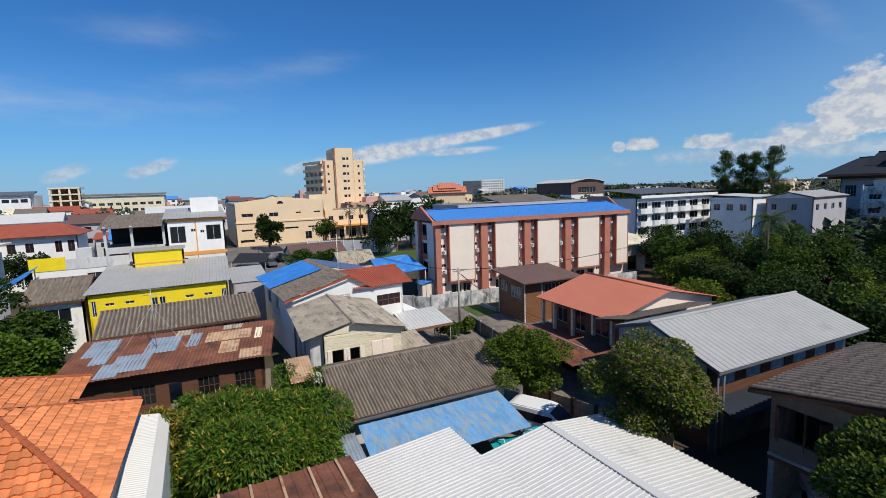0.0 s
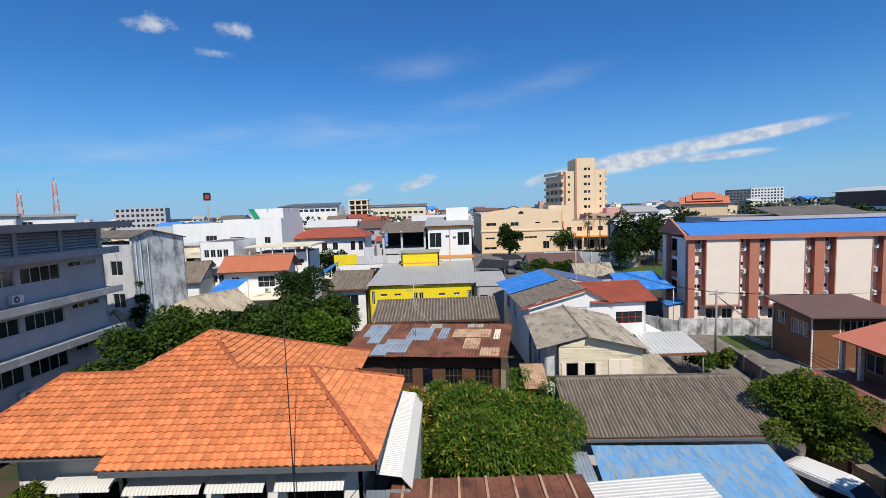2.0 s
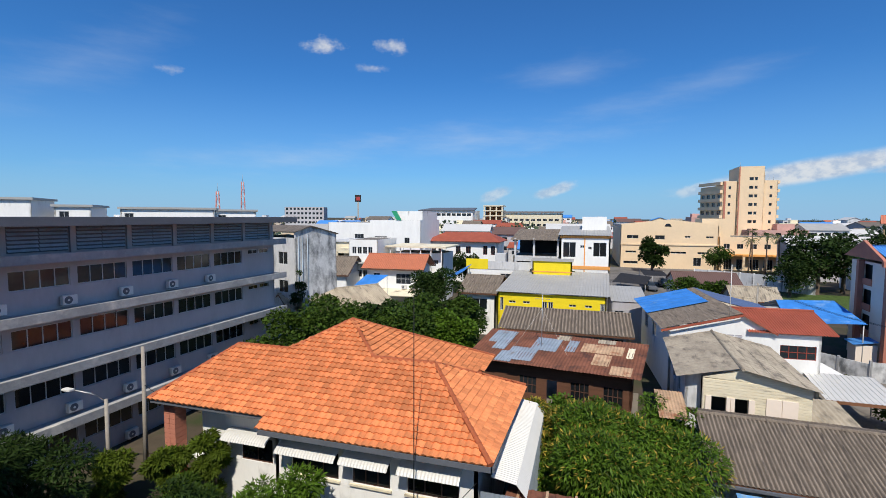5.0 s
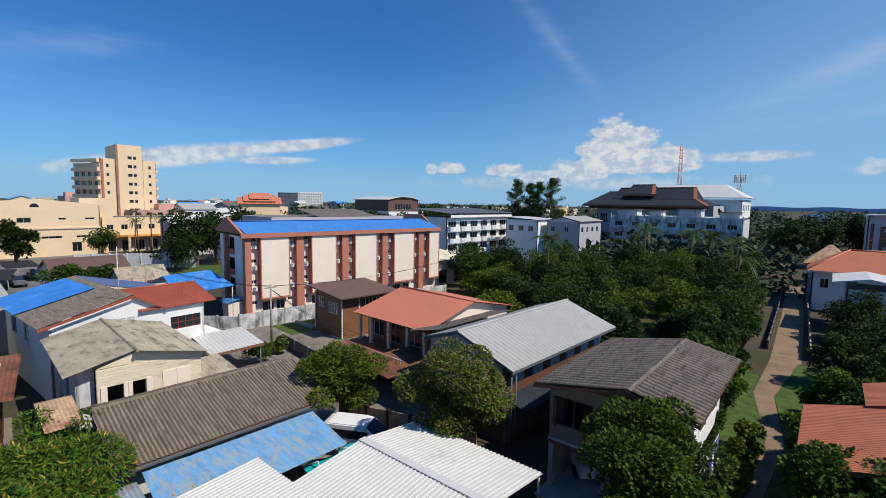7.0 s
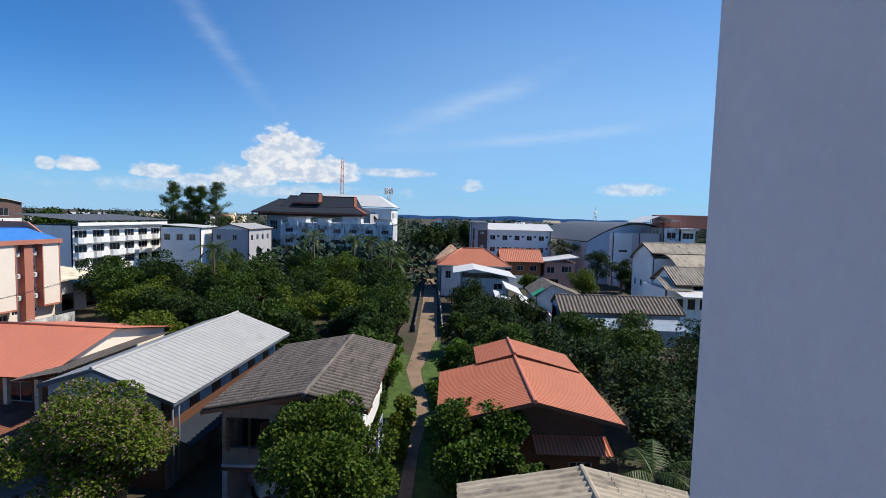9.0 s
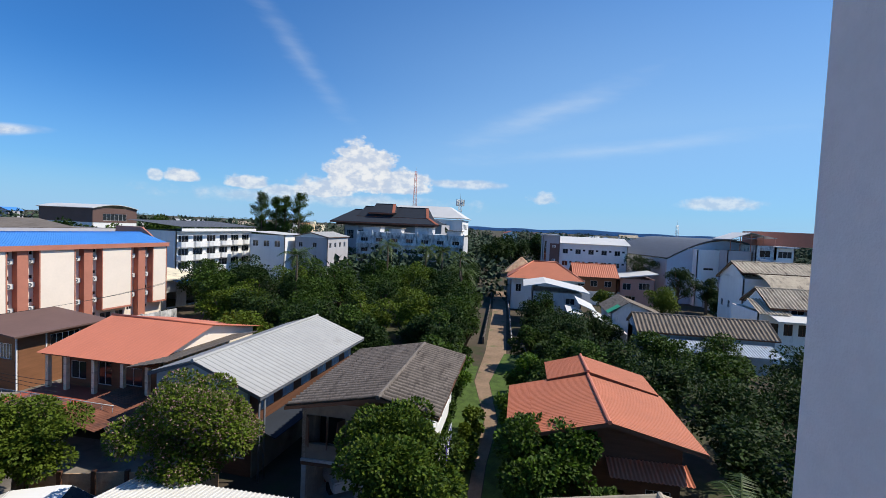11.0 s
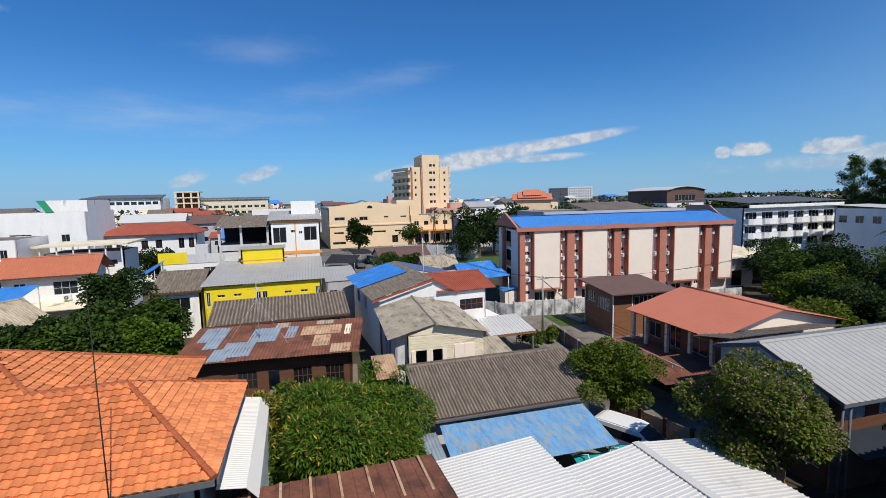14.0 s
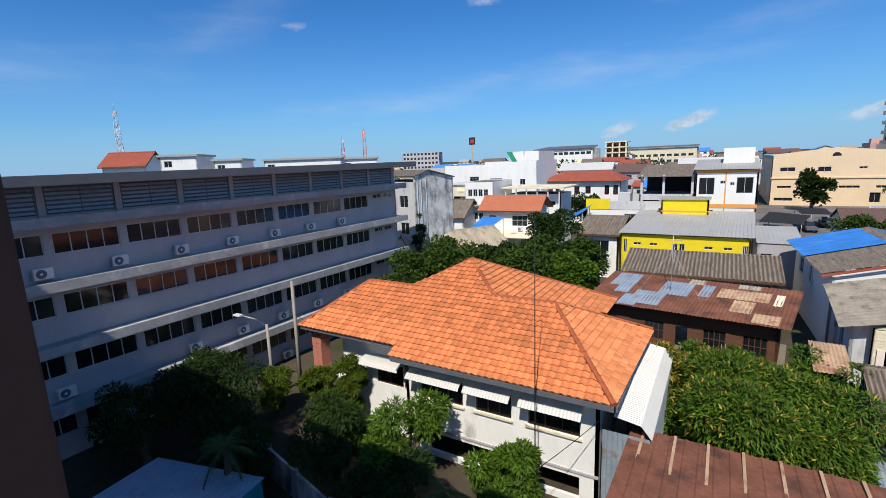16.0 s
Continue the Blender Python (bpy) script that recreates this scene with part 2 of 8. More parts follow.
M["whitemetal"] = mat("bright_zinc_sheet", (0.62, 0.61, 0.58), 0.5, 0.05, 0.3, 0.05, 10, metal=0.1, spec=0.3, stain=((0.5, 0.49, 0.46), 0.15, 0.5), island=0.03)
M["rust"] = mat("rusty_iron_sheet", (0.19, 0.075, 0.045), 0.85, 0.3, 0.7, 0.2, 20, stain=((0.08, 0.04, 0.03), 0.45, 0.9), island=0.25)
M["rustlight"] = mat("pale_rusted_sheet", (0.48, 0.32, 0.2), 0.8, 0.25, 0.8, 0.2, 20, stain=((0.3, 0.12, 0.06), 0.45, 1.2))
M["zincpatch"] = mat("blue_grey_zinc_patch", (0.34, 0.4, 0.46), 0.55, 0.15, 0.9, 0.1, 15, metal=0.3, stain=((0.25, 0.2, 0.16), 0.25, 1.0))
M["bluesheet"] = mat("flaking_blue_sheet", (0.13, 0.31, 0.54), 0.65, 0.2, 0.9, 0.2, 20, stain=((0.30, 0.35, 0.36), 0.6, 2.0), stretch=(2.2, 0.7, 1), island=0.1)
M["asphalt"] = mat("worn_asphalt", (0.16, 0.15, 0.14), 0.9, 0.3, 0.15, 0.3, 20, stain=((0.07, 0.07, 0.07), 0.45, 0.12))
M["blueroof"] = mat("blue_metal_roof", (0.075, 0.27, 0.66), 0.4, 0.05, 0.4, spec=0.45, island=0.03)
M["tarp"] = mat("blue_tarpaulin", (0.045, 0.22, 0.62), 0.5, 0.18, 0.8, 0.5, 5, stain=((0.25, 0.42, 0.65), 0.3, 0.5))
M["salmon"] = mat("salmon_metal_roof", (0.56, 0.185, 0.105), 0.55, 0.05, 0.4, spec=0.4, island=0.03)
M["redroof"] = mat("red_sheet_roof", (0.47, 0.155, 0.08), 0.6, 0.08, 0.5, spec=0.35, island=0.05)
M["darkred"] = mat("dark_red_tile_roof", (0.33, 0.085, 0.05), 0.7, 0.14, 0.6, 0.2, 20, island=0.1)
M["brownroof"] = mat("brown_roof", (0.15, 0.09, 0.075), 0.65, 0.08, 0.5)
M["solar"] = mat("slate_blue_tiles", (0.09, 0.13, 0.24), 0.5, 0.1, 0.8, island=0.08)
M["tile"] = mat("orange_roof_tile", (0.68, 0.235, 0.09), 0.65, 0.1, 1.6, 0.2, 40, piece=0.2, island=0.2, stain=((0.42, 0.13, 0.055), 0.24, 2.0))
M["tileedge"] = mat("dark_ridge_tile", (0.40, 0.11, 0.045), 0.7, 0.15, 1.0)
M["wood"] = mat("dark_brown_boards", (0.13, 0.06, 0.035), 0.7, 0.2, 1.5, 0.2, 25, stretch=(0.4, 0.4, 3))
M["woodwarm"] = mat("brown_boards", (0.22, 0.10, 0.05), 0.6, 0.15, 1.5, 0.2, 25, stretch=(0.4, 0.4, 3))
M["fascia"] = mat("dark_grey_fascia", (0.12, 0.13, 0.15), 0.6, 0.1, 1.0)
M["slate"] = mat("dark_slate_roof", (0.022, 0.028, 0.04), 0.9, 0.12, 0.5, island=0.05)
M["louvre"] = mat("pale_blue_louvre", (0.34, 0.43, 0.52), 0.6, 0.1, 1.0, piece=0.06)
M["glass"] = mat("dark_window_glass", (0.02, 0.024, 0.028), 0.08, 0.3, 0.5, spec=0.6, piece=0.5)
M["frame"] = mat("pale_aluminium_frame", (0.55, 0.56, 0.57), 0.5, 0.05, 1.0)
M["framedark"] = mat("brown_window_frame", (0.1, 0.05, 0.035), 0.6, 0.1, 1.0)
M["framered"] = mat("red_brown_window_frame", (0.25, 0.05, 0.03), 0.6, 0.1, 1.0)
M["acwhite"] = mat("off_white_plastic", (0.72, 0.71, 0.67), 0.5, 0.06, 2.0)
M["black"] = mat("black_rubber", (0.02, 0.02, 0.02), 0.7, 0.1, 3.0)
M["steel"] = mat("galvanised_steel", (0.4, 0.41, 0.42), 0.5, 0.1, 2.0, metal=0.5)
M["redwhite"] = mat("red_mast_paint", (0.5, 0.16, 0.12), 0.6, 0.1, 1.0)
M["pole"] = mat("weathered_concrete_pole", (0.34, 0.31, 0.27), 0.9, 0.15, 1.0, 0.2, 20)
M["bark"] = mat("bark", (0.14, 0.1, 0.07), 0.95, 0.25, 2.0, 0.6, 12)
M["leafmango"] = mat("mango_leaf", (0.075, 0.14, 0.012), 0.5, 0.25, 0.5, island=0.5, spec=0.15, trans=0.25)
M["leafbrown"] = mat("young_brown_leaf", (0.34, 0.25, 0.035), 0.55, 0.2, 0.5, island=0.3, trans=0.25)
M["leaf"] = mat("green_leaf", (0.042, 0.078, 0.009), 0.6, 0.25, 0.35, island=0.4, spec=0.15, trans=0.2)
M["leafdark"] = mat("dark_green_leaf", (0.024, 0.047, 0.008), 0.6, 0.25, 0.3, island=0.4, spec=0.15, trans=0.2)
M["leaflight"] = mat("light_green_leaf", (0.088, 0.128, 0.012), 0.6, 0.25, 0.4, island=0.35, spec=0.15, trans=0.25)
M["flower"] = mat("pale_purple_flower", (0.27, 0.165, 0.15), 0.8, 0.2, 1.0, island=0.3)
# leaf green greyed to put distance haze into the far trees
M["leaffar"] = mat("haze_tinted_far_leaf", (0.05, 0.075, 0.045), 0.8, 0.2, 0.05, island=0.3, spec=0.1)
M["palm"] = mat("palm_frond", (0.06, 0.09, 0.018), 0.5, 0.2, 0.5, island=0.3, trans=0.2)
M["teal"] = mat("teal_cloth", (0.0, 0.28, 0.3), 0.7, 0.12, 1.0, 0.4, 6)
M["carwhite"] = mat("white_car_paint", (0.8, 0.8, 0.8), 0.25, 0.02, 1.0, spec=0.5)
M["silver"] = mat("silver_car_paint", (0.5, 0.51, 0.53), 0.3, 0.04, 1.0, metal=0.5)
# near-black for the painted shade inside rooms, and for the sign board
M["dark"] = mat("interior_shade_and_sign_black", (0.03, 0.028, 0.026), 0.9, 0.2, 1.0)
M["pink"] = mat("pink_render", (0.55, 0.33, 0.28), 0.8, 0.08, 0.5)
M["greenroof"] = mat("green_sheet_roof", (0.03, 0.32, 0.16), 0.6, 0.06, 0.5)
# pale blue carries the distance haze; there is no haze volume
M["hill"] = mat("haze_tinted_hill", (0.30, 0.46, 0.66), 1.0, 0.05, 0.01)
M["ownwall"] = mat("grey_white_render", (0.72, 0.70, 0.68), 0.85, 0.05, 1.5, 0.25, 60)
M["net"] = mat("black_shade_net", (0.022, 0.022, 0.024), 0.9, 0.3, 1.5)
M["slatered"] = mat("dull_terracotta_board", (0.36, 0.12, 0.07), 0.7, 0.1, 0.6)
M["bluewall"] = mat("pale_blue_ribbed_cladding", (0.46, 0.55, 0.64), 0.6, 0.06, 0.5)
M["purple"] = mat("purple_cloth", (0.12, 0.08, 0.4), 0.8, 0.1, 2.0)
M["pylon"] = mat("pale_sign_red", (0.4, 0.05, 0.05), 0.6, 0.1, 1.0)


# ---- builders ----
def thing(name, label, category, m=None, group="", kind=""):
    ob = new(name)
    ob.empty_display_size = 0.3
    if m is not None:
        ob.matrix_world = m
    return tagged(ob, label, category, group, kind)


def link(name, me, material, parent, label="", m=None):
    if material and not me.materials:
        me.materials.append(material)
    ob = new(name, me)
    ob.parent = parent
    if m is not None:
        ob.matrix_local = m
    if label:
        ob["label"] = label
    return ob


def part(name, bm, material, parent, label="", m=None):
    me = bpy.data.meshes.new(name)
    bm.to_mesh(me)
    bm.free()
    return link(name, me, material, parent, label, m)


def mesh_of(name, verts, faces):
    me = bpy.data.meshes.new(name)
    me.from_pydata([tuple(v) for v in verts], [], [tuple(f) for f in faces])
    me.update()
    return me


def add_box(bm, x0, x1, y0, y1, z0, z1):
    v = [bm.verts.new(p) for p in ((x0, y0, z0), (x1, y0, z0), (x1, y1, z0), (x0, y1, z0), (x0, y0, z1), (x1, y0, z1), (x1, y1, z1), (x0, y1, z1))]
    for f in ((3, 2, 1, 0), (4, 5, 6, 7), (0, 1, 5, 4), (1, 2, 6, 5), (2, 3, 7, 6), (3, 0, 4, 7)):
        bm.faces.new([v[i] for i in f])


def box(name, dims, material, parent, label="", m=None, bevel=0.0):
    bm = bmesh.new()
    add_box(bm, *dims)
    if bevel:
        bmesh.ops.bevel(bm, geom=bm.edges[:], offset=bevel, segments=2, affect="EDGES")
    return part(name, bm, material, parent, label, m)


def add_tube(bm, pts, radii, sides=8):
    rings = []
    for i, p in enumerate(pts):
        p = Vector(p)
        d = (Vector(pts[min(i + 1, len(pts) - 1)]) - Vector(pts[max(i - 1, 0)])).normalized()
        a = d.orthogonal().normalized()
        b = d.cross(a)
        rings.append([bm.verts.new(p + (a * math.cos(2 * math.pi * k / sides) + b * math.sin(2 * math.pi * k / sides)) * radii[i]) for k in range(sides)])
    for r0, r1 in zip(rings, rings[1:]):
        for k in range(sides):
            bm.faces.new((r0[k], r0[(k + 1) % sides], r1[(k + 1) % sides], r1[k]))
    bm.faces.new(rings[0][::-1])
    bm.faces.new(rings[-1])


def tube(name, pts, radii, material, parent, label="", sides=8):
    bm = bmesh.new()
    if isinstance(radii, (int, float)):
        radii = [radii] * len(pts)
    add_tube(bm, pts, radii, sides)
    for f in bm.faces:
        f.smooth = True
    return part(name, bm, material, parent, label)


def prism(name, poly, thick, material, parent, label="", m=None):
    """A slab from a ring of 3D points, thickened along its normal, downwards."""
    bm = bmesh.new()
    top = [Vector(p) for p in poly]
    n = Vector((0, 0, 0))
    for i in range(len(top)):
        n += (top[i] - top[0]).cross(top[(i + 1) % len(top)] - top[0])
    n.normalize()
    vt = [bm.verts.new(p) for p in top]
    vb = [bm.verts.new(p - n * thick) for p in top]
    bm.faces.new(vt)
    bm.faces.new(vb[::-1])
    for i in range(len(top)):
        j = (i + 1) % len(top)
        bm.faces.new((vt[j], vt[i], vb[i], vb[j]))
    bmesh.ops.recalc_face_normals(bm, faces=bm.faces[:])
    return part(name, bm, material, parent, label, m)


def sheet(name, o, u, v, material, parent, pitch=0.177, amp=0.028, rows=0, kind="wave", label="", thick=0.012, jag=0.0):
    """Profiled roof sheeting: ribs cross u and run down v. With several rows each overlapping sheet is a piece of its own."""
    o, u, v = Vector(o), Vector(u), Vector(v)
    lu, lv = u.length, v.length
    n = u.cross(v).normalized()
    if n.z < 0:
        n = -n
    rows = rows or max(1, round(lv / 1.5))
    k = max(1, round(lu / pitch))
    prof = []
    if kind == "wave":
        for i in range(k * 6 + 1):
            prof.append((i / (k * 6), amp * math.cos(2 * math.pi * i / 6)))
    else:
        for i in range(k):
            for a, h in ((0, 1), (0.16, 1), (0.26, 0), (0.90, 0)):
                prof.append(((i + a) / k, amp * h))
        prof.append((1, amp))
    per = 6 if kind == "wave" else 4
    cols = max(1, round(k / max(3, round(1.1 / pitch)))) if rows > 1 else 1
    cuts = [per * (k * c // cols) for c in range(cols)] + [len(prof) - 1]
    vn = v.normalized()
    last = None
    for r in range(rows):
        v0, v1 = max(0.0, r / rows - 0.10 / lv), (r + 1) / rows
        for c in range(cols):
            seg = prof[cuts[c]:cuts[c + 1] + 1]
            m = len(seg)
            lift = (0.003 * ((r + c) % 2) + random.uniform(0, 0.006)) if rows > 1 else 0.0
            ends = ((v0, 0.0, random.uniform(-jag, jag)), (v1, 0.02 if rows > 1 else 0.0, random.uniform(-jag, jag)))
            verts, faces = [], []
            for drop in (0.0, thick):
                for vv, up, jj in ends:
                    for s, h in seg:
                        verts.append(o + u * s + v * vv + vn * jj + n * (h + up + lift - drop))
            for i in range(m - 1):
                a, b, c2, d = i, i + 1, m + i + 1, m + i
                faces += [(a, b, c2, d), (a + 2 * m, d + 2 * m, c2 + 2 * m, b + 2 * m), (d, c2, c2 + 2 * m, d + 2 * m), (b, a, a + 2 * m, b + 2 * m)]
            for i in (0, m - 1):
                faces.append((i, m + i, 3 * m + i, 2 * m + i))
            last = link(name if rows == 1 else "roofing_sheet", mesh_of(name, verts, faces), material, parent, label)
    return last


def gable_roof(parent, x0, x1, ya, za, yr, zr, yb, zb, material, pitch=0.177, amp=0.028, kind="wave", cap=None, rows=0, under=True, edge=None, jag=0.0, mb=None):
    """Two slopes that meet on a ridge along x; ya is the eave towards -y, yb the one towards +y."""
    sheet("roof_slope", (x0, ya, za), (x1 - x0, 0, 0), (0, yr - ya, zr - za), material, parent, pitch, amp, rows, kind, jag=jag)
    sheet("roof_slope", (x1, yb, zb), (x0 - x1, 0, 0), (0, yr - yb, zr - zb), mb or material, parent, pitch, amp, rows, kind, jag=jag)
    bm = bmesh.new()
    add_tube(bm, [(x0 - 0.03, yr, zr + 0.02), (x1 + 0.03, yr, zr + 0.02)], [0.11, 0.11], 8)
    part("ridge_cap", bm, cap or material, parent)
    e = edge or M["wood"]
    for y, z in ((ya, za), (yb, zb)):
        s = 0.03 if y < yr else -0.03
        box("fascia_board", (x0, x1, y + s - 0.015, y + s + 0.015, z - 0.2, z - 0.03), e, parent)
    for x in (x0 + 0.03, x1 - 0.03):
        for y, z in ((ya, za), (yb, zb)):
            prism("barge_board", [(x, y, z - 0.03), (x, yr, zr - 0.03), (x, yr, zr - 0.2), (x, y, z - 0.2)], 0.03, e, parent)


def gable_wall(parent, x, ya, yb, yr, z0, ze, zr, material, za=None, zb=None, thick=0.12):
    za, zb = za or ze, zb or ze
    return prism("gable_wall", [(x, ya, z0), (x, yb, z0), (x, yb, zb), (x, yr, zr), (x, ya, za)], thick, material, parent)


def pane_bars(bm, w, h, cols, rows, t=0.05, d=0.05):
    """A window's frame and bars as one connected lattice."""
    us = [q for i in range(cols + 1) for q in ((w - t) * i / cols, (w - t) * i / cols + t)]
    zs = [q for j in range(rows + 1) for q in ((h - t) * j / rows, (h - t) * j / rows + t)]
    seen = {}

    def v(i, y, j):
        if (i, y, j) not in seen:
            seen[(i, y, j)] = bm.verts.new((us[i], y, zs[j]))
        return seen[(i, y, j)]

    def bar(i, j):
        return 0 <= i < len(us) - 1 and 0 <= j < len(zs) - 1 and (i % 2 == 0 or j % 2 == 0)

    for i in range(len(us) - 1):
        for j in range(len(zs) - 1):
            if not bar(i, j):
                continue
            bm.faces.new((v(i, -d, j), v(i + 1, -d, j), v(i + 1, -d, j + 1), v(i, -d, j + 1)))
            bm.faces.new((v(i, 0, j + 1), v(i + 1, 0, j + 1), v(i + 1, 0, j), v(i, 0, j)))
            for di, dj, (a, b) in ((-1, 0, ((i, j + 1), (i, j))), (1, 0, ((i + 1, j), (i + 1, j + 1))), (0, -1, ((i, j), (i + 1, j))), (0, 1, ((i + 1, j + 1), (i, j + 1)))):
                if not bar(i + di, j + dj):
                    bm.faces.new((v(b[0], -d, b[1]), v(a[0], -d, a[1]), v(a[0], 0, a[1]), v(b[0], 0, b[1])))


WINDOW_MESHES = {}


def window(parent, m, w, h, cols=2, rows=1, frame_mat=None, glass_mat=None, simple=False):
    """A framed window, its outer face towards local -y; a pane as its own mesh."""
    frame_mat, glass_mat = frame_mat or M["frame"], glass_mat or M["glass"]
    key = (round(w, 2), round(h, 2), cols, rows, frame_mat.name, glass_mat.name)
    if key not in WINDOW_MESHES:
        bm = bmesh.new()
        pane_bars(bm, w, h, cols, rows)
        me = bpy.data.meshes.new("window")
        bm.to_mesh(me)
        bm.free()
        bm = bmesh.new()
        add_box(bm, 0.02, w - 0.02, -0.02, -0.008, 0.02, h - 0.02)
        pe = bpy.data.meshes.new("pane")
        bm.to_mesh(pe)
        bm.free()
        WINDOW_MESHES[key] = (me, pe)
    me, pe = WINDOW_MESHES[key]
    w_ob = link("window", me, frame_mat, parent, "", m)
    link("pane", pe, glass_mat, w_ob)
    return w_ob


def wall(parent, p, width, height, turn, material, wins=(), thick=0.18, name="wall", label="", frame_mat=None, glass_mat=None):
    """A wall with real openings. p: its lower left corner seen from outside; turn: degrees of its run to the right.
    wins: (u0, u1, z0, z1[, cols[, rows]]); a window with cols 0 stays an open hole."""
    us = sorted({0.0, width, *[round(q, 4) for w in wins for q in w[:2]]})
    zs = sorted({0.0, height, *[round(q, 4) for w in wins for q in w[2:4]]})
    verts, faces, idx = [], [], {}

    def vid(u, y, z):
        k = (u, y, z)
        if k not in idx:
            idx[k] = len(verts)
            verts.append(k)
        return idx[k]

    def hole(u, z):
        return any(w[0] - 1e-4 < u < w[1] + 1e-4 and w[2] - 1e-4 < z < w[3] + 1e-4 for w in wins)

    for a, b in zip(us, us[1:]):
        for c, d in zip(zs, zs[1:]):
            if not hole((a + b) / 2, (c + d) / 2):
                faces.append((vid(a, 0, c), vid(b, 0, c), vid(b, 0, d), vid(a, 0, d)))
                faces.append((vid(a, thick, d), vid(b, thick, d), vid(b, thick, c), vid(a, thick, c)))
    rects = [(w[0], w[1], w[2], w[3], False) for w in wins] + [(0.0, width, 0.0, height, True)]
    for a, b, c, d, out in rects:
        a, b, c, d = (round(q, 4) for q in (a, b, c, d))
        ring = [(a, c), (b, c), (b, d), (a, d)]
        for i in range(4):
            (u0, z0), (u1, z1) = ring[i], ring[(i + 1) % 4]
            q = (vid(u0, 0, z0), vid(u0, thick, z0), vid(u1, thick, z1), vid(u1, 0, z1))
            faces.append(q if out else q[::-1])
    m = Matrix.Translation(p) @ Matrix.Rotation(radians(turn), 4, "Z")
    ob = link(name, mesh_of(name, verts, faces), material, parent, label, m)
    for w in wins:
        cols = w[4] if len(w) > 4 else 2
        rows = w[5] if len(w) > 5 else 1
        if cols:
            window(parent, m @ Matrix.Translation((w[0], thick * 0.6, w[2])), w[1] - w[0], w[3] - w[2], cols, rows, frame_mat, glass_mat)
    return ob


def shell(parent, x0, x1, y0, y1, z0, z1, material, south=(), east=(), north=(), west=(), cap=True, capmat=None, frame_mat=None):
    """Four walls (facing -y, +x, +y, -x) and a flat slab on top."""
    h = z1 - z0
    wall(parent, (x0, y0, z0), x1 - x0, h, 0, material, south, frame_mat=frame_mat)
    wall(parent, (x1, y0, z0), y1 - y0, h, 90, material, east, frame_mat=frame_mat)
    wall(parent, (x1, y1, z0), x1 - x0, h, 180, material, north, frame_mat=frame_mat)
    wall(parent, (x0, y1, z0), y1 - y0, h, 270, material, west, frame_mat=frame_mat)
    if cap:
        box("roof_slab", (x0 + 0.05, x1 - 0.05, y0 + 0.05, y1 - 0.05, z1 - 0.25, z1 - 0.05), capmat or M["concrete"], parent)


def rowwins(u0, step, n, w, z0, z1, cols=2, rows=1):
    return [(u0 + i * step, u0 + i * step + w, z0, z1, cols, rows) for i in range(n)]


def ac_unit():
    ob = thing("air_conditioner", "off-white outdoor air conditioner unit on a wall", "air conditioner", group="air conditioners")
    box("case", (-0.4, 0.4, -0.3, 0.0, 0.0, 0.56), M["acwhite"], ob, bevel=0.02)
    bm = bmesh.new()
    bmesh.ops.create_cone(bm, cap_ends=True, segments=20, radius1=0.23, radius2=0.21, depth=0.03, matrix=pose(-0.1, -0.31, 0.28, 90))
    part("fan_grille", bm, M["fascia"], ob, "dark round fan grille")
    bm = bmesh.new()
    bmesh.ops.create_cone(bm, cap_ends=True, segments=12, radius1=0.07, radius2=0.06, depth=0.03, matrix=pose(-0.1, -0.325, 0.28, 90))
    part("hub", bm, M["acwhite"], ob)
    for x in (-0.3, 0.25):
        box("bracket", (x, x + 0.05, -0.32, 0.05, -0.05, 0.0), M["steel"], ob)
    return ob


AC = ac_unit()
AC_AT = []


def ac_at(m):
    if not AC_AT:
        AC.matrix_world = m
        AC_AT.append(1)
    else:
        copy_thing(AC, m)


# ---- trees ----
LEAF_SHAPES = {
    "long": ((0, 0, 0), (0.45, 0.135, -0.02), (1.0, 0, -0.16), (0.45, -0.135, -0.02)),
    "needle": ((0, 0, 0), (0.5, 0.09, -0.02), (1.0, 0, -0.12), (0.5, -0.09, -0.02)),
    "oval": ((0, 0, 0), (0.5, 0.34, 0.05), (1.0, 0, -0.05), (0.5, -0.34, 0.05)),
}


